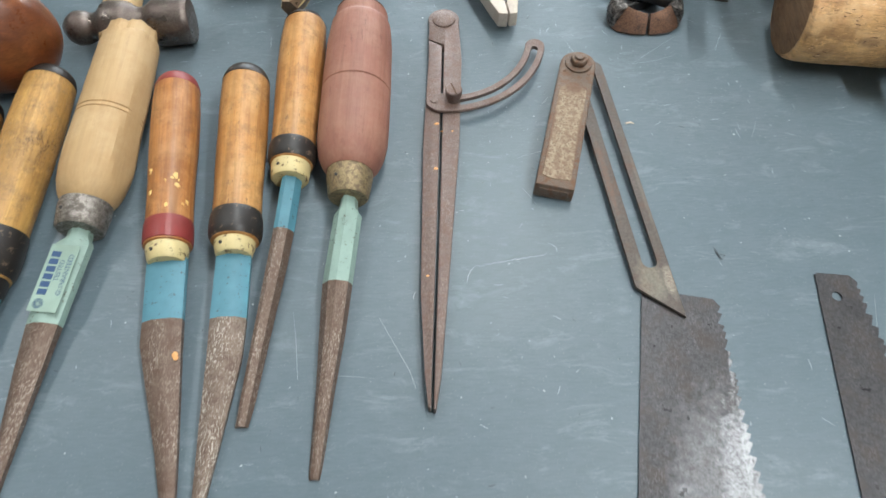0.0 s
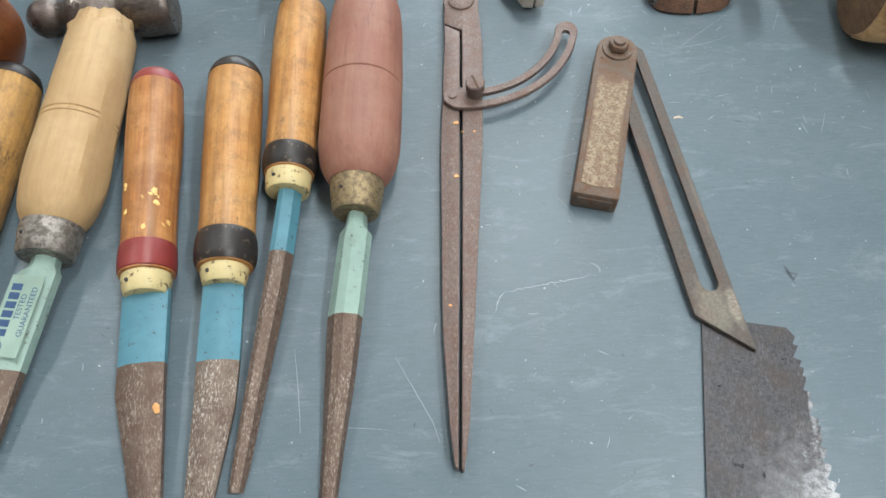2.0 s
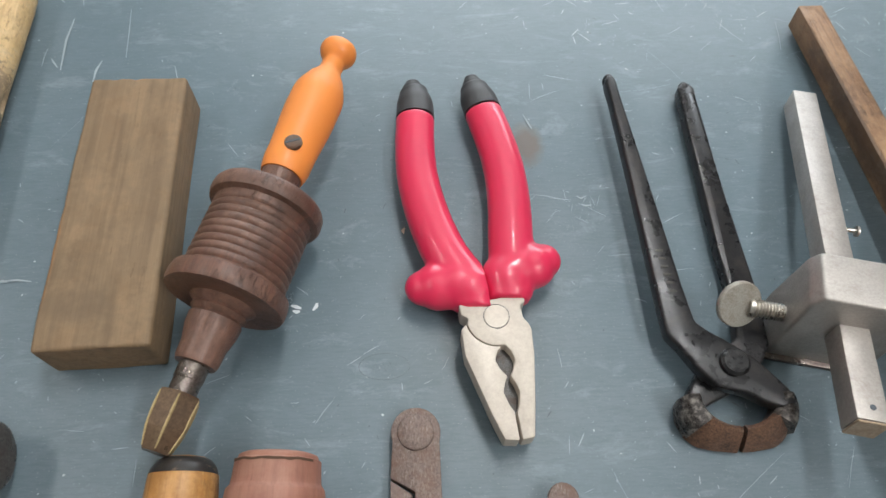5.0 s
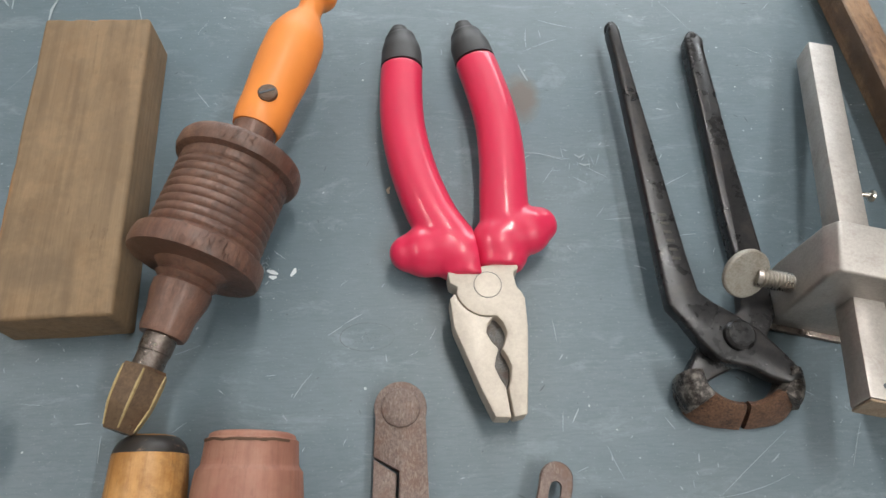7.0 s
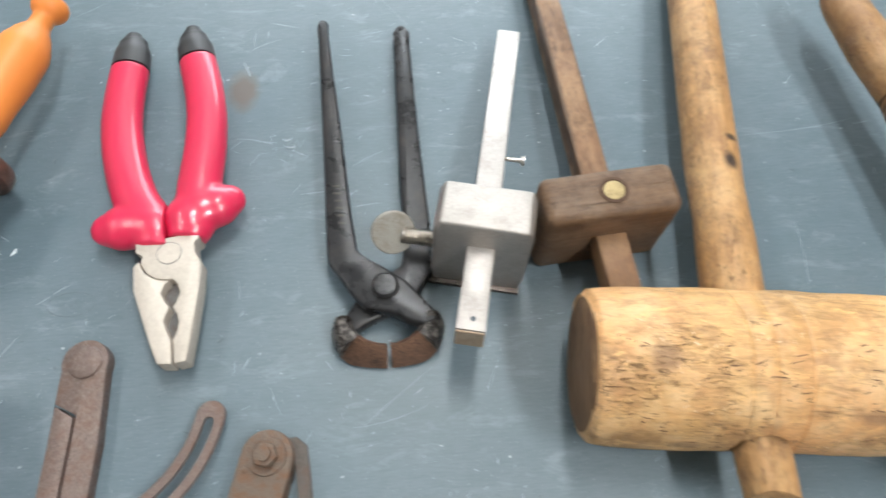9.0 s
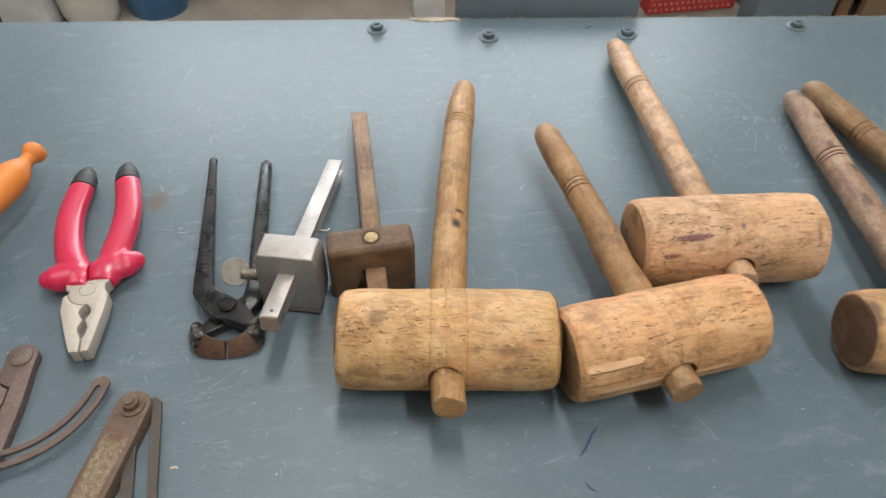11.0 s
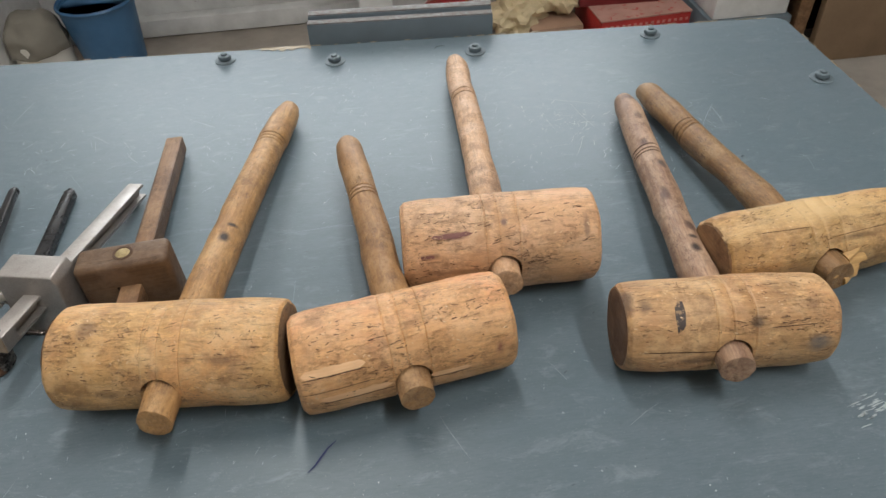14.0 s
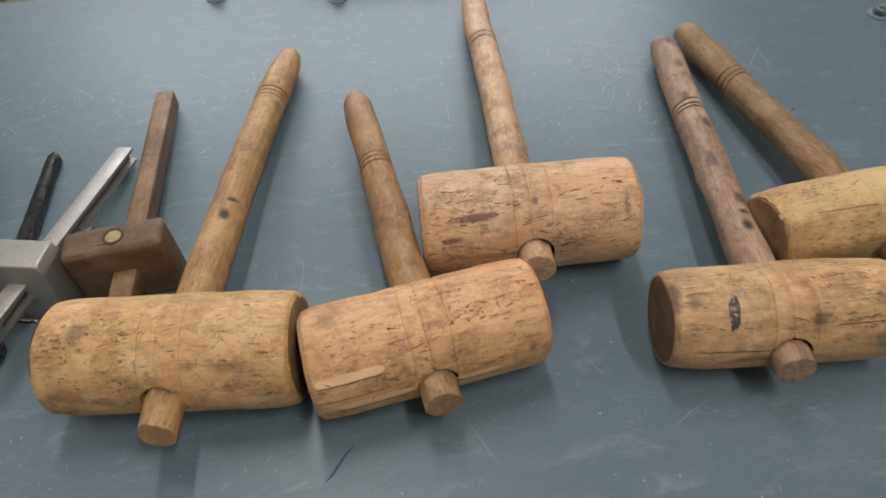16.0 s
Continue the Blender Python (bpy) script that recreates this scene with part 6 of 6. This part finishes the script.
part("plug_rim", upright_lathe([(.0498, .0050), (.0503, .0052), (.0503, .0066), (.0498, .0068)], 26), CREVICE, wg).matrix_basis = pose(.0012, .0005, .0004)
plug.matrix_basis = pose(.0012, .0005, .0004)


# ---- mallets ----
def surface_patch(tree, lz, x0, x1, a0, a1, skew, seed, n=26, m=4):
    """A ragged patch lying on a head, from x0 to x1 along it and from angle a0 to a1 above the front."""
    bm = bmesh.new()
    rows = []
    for i in range(n + 1):
        u = i / n
        lo = a0 + (a1 - a0) * (.22 * noise.noise(Vector((u * 7, seed, 0))) + .5 * max(0, .12 - u) / .12 + .5 * max(0, u - .86) / .14) + skew * u
        hi = a1 + (a1 - a0) * (.22 * noise.noise(Vector((u * 9, seed, 5))) - .45 * max(0, .10 - u) / .10 - .45 * max(0, u - .9) / .10) + skew * u
        row = []
        for j in range(m + 1):
            a = radians(lo + (max(hi, lo + .2) - lo) * j / m)
            d = Vector((0, -math.cos(a), math.sin(a)))
            x = x0 + (x1 - x0) * u
            hit = tree.ray_cast(Vector((x, 0, 0)), d)[0]
            p = (hit if hit is not None else Vector((x, 0, 0)) + d * .03) + d * .00035
            row.append(bm.verts.new(p + Vector((0, 0, lz))))
        rows.append(row)
    for a, b in zip(rows, rows[1:]):
        for j in range(m):
            bm.faces.new((a[j], b[j], b[j + 1], a[j + 1]))
    return bm



def mallet(x, y, yaw, L, r, lean, reach, gripz, tail, label, seed, stains=(), worn=0.0, flat=0.0, grip_r=.0115, rings_at=(.66, .69, .72), knot=0.0, tail_dx=0.0, bow=0.0, squash=1.0, tail_r=1.0, rings_head=(-.011, -.0015, .0115), patches=(), grip_stains=(), end_tone=((0.40, 0.23, 0.11), (0.30, 0.16, 0.075)), splinters=(),
           tone=((0.739, 0.433, 0.184), (0.582, 0.319, 0.116), (0.694, 0.360, 0.165), (0.717, 0.474, 0.252)), grip_tone=((0.582, 0.319, 0.126), (0.426, 0.206, 0.073), (0.582, 0.371, 0.184))):
    """Head along local X; handle along local Y through it, with its tail showing in front."""
    t = thing("wooden_mallet", pose(x, y, T, 0, 0, yaw), label, "mallet", "wooden mallets")
    h = L / 2
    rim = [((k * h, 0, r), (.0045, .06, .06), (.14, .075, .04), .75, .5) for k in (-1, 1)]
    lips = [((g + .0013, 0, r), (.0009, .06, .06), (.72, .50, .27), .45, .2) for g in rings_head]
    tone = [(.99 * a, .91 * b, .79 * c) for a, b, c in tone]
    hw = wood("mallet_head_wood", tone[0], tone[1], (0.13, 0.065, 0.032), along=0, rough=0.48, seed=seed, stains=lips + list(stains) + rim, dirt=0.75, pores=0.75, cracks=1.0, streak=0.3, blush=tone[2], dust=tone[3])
    end = wood("mallet_end_grain", end_tone[0], end_tone[1], (0.06, 0.03, 0.02), along=1, rough=0.7, seed=seed + 1, dirt=0.9, pores=0.9, cracks=0.6)
    gw = wood("mallet_handle_wood", grip_tone[0], grip_tone[1], (0.10, 0.052, 0.03), along=1, rough=0.5, seed=seed + 2, dirt=0.8, pores=0.9, coat=0.05, cracks=0.85, dust=grip_tone[2],
              stains=[((0.001, reach * knot, .01), (.0060, .008, .02), (.03, .016, .011), 1.0, .2), ((.003, reach * (knot + .045), .01), (.006, .0035, .02), (.03, .016, .011), .95, .2)] * (knot > 0) + [((0, reach * q, 0), (.04, .0010, .04), (.07, .038, .022), .8, .15) for q in rings_at] + list(grip_stains))
    knots = [(-h + .0004, r * .885), (-h + .0030, r * .962), (-h + .012, r * .99), (-h * .4, r), (-.0125, r * 1.002)]
    prof = smooth_profile(knots, 7)
    for g0 in rings_head:
        prof += [(g0 - .0008, r * 1.002), (g0, r * 1.002 - .0007), (g0 + .0008, r * 1.002)]
    prof += smooth_profile([(.0135, r * 1.002), (h * .4, r), (h - .012, r * .99), (h - .0030, r * .962), (h - .0004, r * .885)], 7)
    prof = sorted(set((round(a, 6), b) for a, b in prof))
    bm = lathe(prof, 64)
    bmesh.ops.rotate(bm, verts=bm.verts, cent=(0, 0, 0), matrix=Matrix.Rotation(radians(-90), 3, 'Z'))
    for v in bm.verts:
        a = math.atan2(v.co.z, v.co.y)
        e = abs(v.co.x) / h
        k = 1 + worn * .10 * noise.noise(Vector((v.co.x * 22, math.cos(a) * 1.6, math.sin(a) * 1.6 + seed)))
        k -= worn * .12 * max(0, e - .72) / .28 * (0.5 + 0.5 * noise.noise(Vector((math.cos(a) * 1.5, math.sin(a) * 1.5, seed + (3 if v.co.x > 0 else 0)))))
        if flat:
            c = math.cos(round(a / (math.pi / 4)) * math.pi / 4 - a)
            k *= 1 - flat + flat * .94 / max(c, .9)
        v.co.y *= k; v.co.z *= k
        v.co += .0007 * noise.noise_vector(v.co * 60 + Vector((seed, 0, 0)))
    for v in bm.verts:
        v.co.z *= squash
    lz = -min(v.co.z for v in bm.verts)
    hz = lz
    slope = math.degrees(math.atan2(gripz - hz, reach))
    hole = lathe([(-.2, grip_r * .985 * tail_r), (.0, grip_r * .985 * tail_r)], 28)
    hm = pose(0, 0, 0, slope, 0, lean) @ pose(0, 0, -.0004)
    hole.transform(pose(.0006, 0, .0012) @ hm)
    tree = BVHTree.FromBMesh(bm)
    bm = cut(bm, hole)
    bmesh.ops.translate(bm, verts=bm.verts, vec=(0, 0, lz))
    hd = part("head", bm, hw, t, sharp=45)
    for s in (-1, 1):
        ef = lathe([(0, 0), (0, r * .885 * (1 - worn * .08)), (.0011, r * .84 * (1 - worn * .08)), (.0016, r * .55), (.0018, 0)], 40)
        ef.transform(Matrix.Translation((s * (h - .0012), 0, lz)) @ pose(0, 0, 0, 0, 0, -90 * s))
        part("end_face", jitter(ef, .0004, 90, seed), end, hd, "darker battered end grain")
    for k, (name, x0, x1, a0, a1, skew, m) in enumerate(patches):
        part(name, surface_patch(tree, lz, x0, x1, a0, a1, skew, seed + k), m, hd)
    rn = random.Random(int(seed))
    for name, material, about, count, lows, rises in (("crevice", PIT, "fine dark cracks along the grain", 560, (.0007, .001, .0014, .002, .003, .005), (.5, 1.2)),
                                                      ("chip", WOOD_CHIP, "pale chipped spots of bare wood", 170, (.0006, .0008, .0012, .002), (.9, 1.8))):
        bits = bmesh.new()
        for k in range(count):
            x, a = rn.uniform(-h * .96, h * .93), rn.uniform(-15, 110)
            if noise.noise(Vector((x * 38, a * .035, seed + count))) + .5 * noise.noise(Vector((x * 90, a * .12, seed))) < .13:
                continue
            bit = surface_patch(tree, lz, x, min(h * .97, x + rn.choice(lows) * rn.uniform(.7, 1.3)), a, a + rn.uniform(*rises), rn.uniform(-3, 3), seed + k, 5, 1)
            me = bpy.data.meshes.new("raw"); bit.to_mesh(me); bit.free()
            bits.from_mesh(me); bpy.data.meshes.remove(me)
        part(name, bits, material, hd, about, kind="stuff")
    gr = grip_r
    kn = [(-tail, 0), (-tail, gr * .82 * tail_r), (-tail + .0015, gr * .88 * tail_r), (-tail * .55, gr * .93 * tail_r), (-.012, gr * .95 * tail_r), (0, gr), (.04, gr * 1.08), (reach * .45, gr * 1.03)]
    p2 = smooth_profile(kn, 6)
    for q in rings_at:
        yq = reach * q
        p2 += [(yq - .0010, gr * 1.0), (yq, gr * .92), (yq + .0010, gr * 1.0)]
    p2 += smooth_profile([(reach * .80, gr * 1.03), (reach * .93, gr * .97), (reach * .985, gr * .70), (reach, gr * .25), (reach + .0006, 0)], 5)
    p2 = sorted(p2, key=lambda q: q[0])
    hb = jitter(lathe(p2, 32, bend=lambda y: (tail_dx * max(0.0, -y / tail - .3) / .7 - bow * math.sin(math.pi * min(1.0, max(0.0, y / reach))), 0)), .0009 + .0008 * worn, 24, seed)
    for v in hb.verts:
        if v.co.y < -.012:   # the tail is hewn, not turned
            a = math.atan2(v.co.z, v.co.x)
            k = 1 + .10 * noise.noise(Vector((math.cos(a) * 1.3, math.sin(a) * 1.3, seed * 3))) + .035 * noise.noise(Vector((math.cos(a) * 4, math.sin(a) * 4, v.co.y * 90 + seed)))
            v.co.x *= k; v.co.z *= k
            if v.co.y < -tail + .003:
                v.co.y += .10 * v.co.z + .0008 * noise.noise(v.co * 300)
        elif v.co.y < reach * .97:
            v.co += (.0012 + .0016 * worn) * noise.noise_vector(Vector((v.co.x * 30, v.co.y * 42, v.co.z * 30 + seed)))
    part("handle", hb, gw, t).matrix_basis = Matrix.Translation((0, 0, hz)) @ hm
    for p, q, r0, r1, m in splinters:
        part("splinter", jitter(sweep([p, tuple((a + b) / 2 for a, b in zip(p, q)), q], [r0, (r0 + r1) * .55, r1], 10, flat=(1.0, .6)), .0012, 130, seed), m, hd, "pale torn splinter of wood")
    return t


mallet(0.3030, 0.3400, -6.4, .142, .0338, -3.4, .320, .0130, .0525, "round-headed wooden mallet with a long turned handle", 3.0, worn=.2, grip_r=.0125, rings_at=(.755, .77, .785), knot=.318, tail_dx=.004, bow=.0035, squash=.95, tail_r=.93, end_tone=((0.27, 0.16, 0.08), (0.18, 0.10, 0.05)),
       tone=((0.719, 0.465, 0.218), (0.512, 0.303, 0.129), (0.690, 0.389, 0.185), (0.788, 0.586, 0.358)), grip_tone=((0.552, 0.312, 0.125), (0.397, 0.203, 0.076), (0.618, 0.395, 0.185)),
       stains=[((-.0446, -.006, .0636), (.012, .012, .012), (.17, .09, .05), .6), ((-.0325, -.0316, .0377), (.016, .012, .006), (.15, .08, .045), .6), ((.0385, -.0235, .054), (.018, .006, .006), (.14, .07, .04), .6), ((.01, -.03, .03), (.03, .01, .004), (.13, .07, .04), .5)])
mallet(0.4430, 0.3280, 8.0, .1345, .0320, -.6, .228, .0335, .0445, "wooden mallet with a split and chipped round head", 31.0, worn=.3, grip_r=.0117, rings_at=(.615, .635, .655),
       tone=((0.778, 0.465, 0.235), (0.591, 0.318, 0.146), (0.768, 0.389, 0.213), (0.808, 0.545, 0.336)), grip_tone=((0.463, 0.261, 0.109), (0.331, 0.172, 0.071), (0.552, 0.353, 0.185)),
       stains=[((.0311, -.0275, .0518), (.004, .003, .003), (.10, .12, .14), .8), ((.0544, -.0314, .044), (.006, .006, .012), (.22, .06, .045), .7)],
       patches=[("split", -.064, -.026, 32, 42, 1, FRESH), ("split", -.056, -.012, -2, 7, 3, FRESH), ("split", .010, .036, 0, 6, 0, FRESH), ("crack", -.064, -.026, 31.5, 32.8, 1, CREVICE), ("crack", -.058, -.008, -4, -2.6, 3, CREVICE), ("crack", .009, .036, -1.6, -.4, 0, CREVICE), ("crack", -.068, -.02, 14, 14.8, 3, CREVICE)])
mallet(0.5180, 0.4070, -2.5, .136, .0340, .5, .312, .0125, .0455, "barrel-headed wooden mallet with a purple stain", 52.0, worn=.2, grip_r=.0118, rings_at=(.69, .71),
       tone=((0.758, 0.495, 0.302), (0.591, 0.348, 0.196), (0.745, 0.465, 0.300), (0.808, 0.591, 0.437)), grip_tone=((0.684, 0.426, 0.239), (0.518, 0.291, 0.152), (0.751, 0.520, 0.358)),
       stains=[((-.033, -.0209, .0608), (.016, .005, .0045), (.15, .05, .06), .9), ((.0019, -.0149, .0646), (.0048, .005, .006), (.18, .105, .09), .85), ((-.0486, -.0291, .0515), (.012, .006, .004), (.20, .11, .07), .7), ((.057, -.0209, .0608), (.004, .02, .012), (.18, .10, .07), .6), ((-.03, -.032, .04), (.04, .01, .004), (.30, .16, .08), .5)],
       patches=[("smear", -.048, -.020, 49, 54, 2, PURPLE), ("smear", -.056, -.046, 28, 32, 0, PURPLE)])
mallet(0.6425, 0.3140, -5.0, .129, .0293, -2.0, .298, .0125, .0390, "battered wooden mallet with black smears", 74.0, worn=.4, grip_r=.0115, rings_at=(.625, .64, .66), knot=.20,
       grip_stains=[((.004, .085, .008), (.008, .010, .02), (.07, .035, .028), .85), ((-.004, .125, .008), (.006, .016, .02), (.09, .045, .035), .8), ((.003, .165, .008), (.007, .012, .02), (.05, .028, .025), .85), ((-.003, .20, .008), (.006, .010, .02), (.08, .04, .035), .8), ((.002, .245, .008), (.007, .015, .02), (.09, .05, .04), .7), ((.0, .283, .006), (.012, .012, .02), (.10, .055, .045), .7)],
       tone=((0.660, 0.434, 0.230), (0.424, 0.247, 0.123), (0.591, 0.323, 0.162), (0.749, 0.545, 0.336)), grip_tone=((0.47, 0.30, 0.185), (0.30, 0.17, 0.11), (0.58, 0.41, 0.28)),
       stains=[((-.0321, -.0178, .0564), (.0036, .02, .009), (.03, .02, .02), .95, .25), ((-.0321, .000, .062), (.004, .008, .004), (.06, .035, .03), .8), ((-.0528, -.009, .0606), (.010, .014, .01), (.08, .045, .03), .7), ((-.064, -.003, .062), (.012, .02, .03), (.09, .05, .035), .7),
               ((.012, -.020, .052), (.008, .012, .006), (.08, .05, .035), .7), ((.0509, -.0298, .0395), (.016, .01, .014), (.16, .16, .155), .7), ((-.02, -.03, .03), (.03, .01, .006), (.12, .07, .04), .6)],
       patches=[("smear", -.0360, -.0296, 38, 70, 10, SOOT), ("crack", -.055, .0, 15, 16.2, -3, CREVICE), ("crack", .02, .05, 40, 41, 2, CREVICE)],
       end_tone=((0.24, 0.13, 0.07), (0.17, 0.085, 0.045)))
# this head has a paler band along its top and a browner front
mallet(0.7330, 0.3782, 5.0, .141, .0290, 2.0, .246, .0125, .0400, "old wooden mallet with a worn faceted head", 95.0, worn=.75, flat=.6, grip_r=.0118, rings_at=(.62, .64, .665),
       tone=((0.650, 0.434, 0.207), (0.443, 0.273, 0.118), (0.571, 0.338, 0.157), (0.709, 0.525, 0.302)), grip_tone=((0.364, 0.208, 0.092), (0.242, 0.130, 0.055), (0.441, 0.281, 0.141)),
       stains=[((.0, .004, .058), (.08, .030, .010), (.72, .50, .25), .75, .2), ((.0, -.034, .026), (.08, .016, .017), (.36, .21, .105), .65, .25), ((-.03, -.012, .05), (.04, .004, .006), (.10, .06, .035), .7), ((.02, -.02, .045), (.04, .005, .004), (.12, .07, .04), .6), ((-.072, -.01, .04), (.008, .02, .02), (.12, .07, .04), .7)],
       patches=[("crack", -.05, -.01, 66, 66.8, -4, CREVICE), ("crack", .0, .05, 44, 44.8, 5, CREVICE)],
       splinters=[((-.004, -.0300, .0300), (.026, -.0275, .0330), .0105, .0042, TORN), ((.004, -.0340, .0240), (.021, -.0300, .0270), .0085, .0040, TORN), ((.010, -.0290, .0350), (.022, -.0250, .0385), .0050, .0022, TORN)])

# ---- carpenter's brace ----
br = thing("carpenters_brace", pose(-0.266, 0.345, T), "carpenter's brace with a red-brown wooden head and steel chuck", "brace")
pd = lathe(smooth_profile([(-.034, 0), (-.0335, .012), (-.028, .026), (-.016, .0375), (-.002, .0395), (.008, .034), (.013, .022), (.0145, .010), (.0145, 0)], 6), 44)
part("head_knob", jitter(pd, .0004, 40), PAD_WOOD, br).matrix_basis = pose(.004, -.010, .0395, 0, 0, 8)
part("neck", lathe([(.004, 0), (.004, .0135), (.009, .0135), (.0095, .0095), (.02, .0088), (.021, 0)], 28), GREY_IRON, br).matrix_basis = pose(.003, -.002, .0395, 0, 0, 8)
part("crank", sweep([(.0015, .008, .0395), (-.0005, .035, .036), (-.006, .054, .033), (-.024, .064, .028), (-.075, .069, .020), (-.112, .080, .014), (-.118, .115, .012), (-.118, .155, .012), (-.112, .188, .014), (-.075, .196, .017), (-.050, .197, .018)],
                    [.0068] * 11, 16), GREY_IRON, br)
part("crank_handle", lathe(smooth_profile([(.098, .0075), (.100, .011), (.135, .0125), (.170, .011), (.172, .0075)], 4), 28, bend=lambda y: (-.118, .0125)), PAD_WOOD, br)
part("ratchet_box", sweep([(-.056, .196, .018), (-.042, .200, .020), (-.030, .212, .021), (-.027, .226, .021)], [.0105, .0150, .0150, .0140], 24), NICKEL, br)
part("ratchet_ring", lathe([(.214, 0), (.214, .0150), (.216, .0165), (.2225, .0168), (.2228, .0140), (.2245, .0140), (.2248, .0160), (.232, .0158), (.233, .0120), (.245, .0120), (.245, 0)], 36, bend=lambda y: (-.0275 - .12 * (y - .226), .021)), BRIGHT, br, "bright ringed ratchet")
part("chuck", lathe(smooth_profile([(.243, 0), (.243, .0165), (.246, .0180), (.268, .0182), (.285, .0165), (.298, .011), (.300, 0)], 4), 36, bend=lambda y: (-.0275 - .12 * (y - .226), .021)), GREY_IRON, br, "dark brown steel chuck")
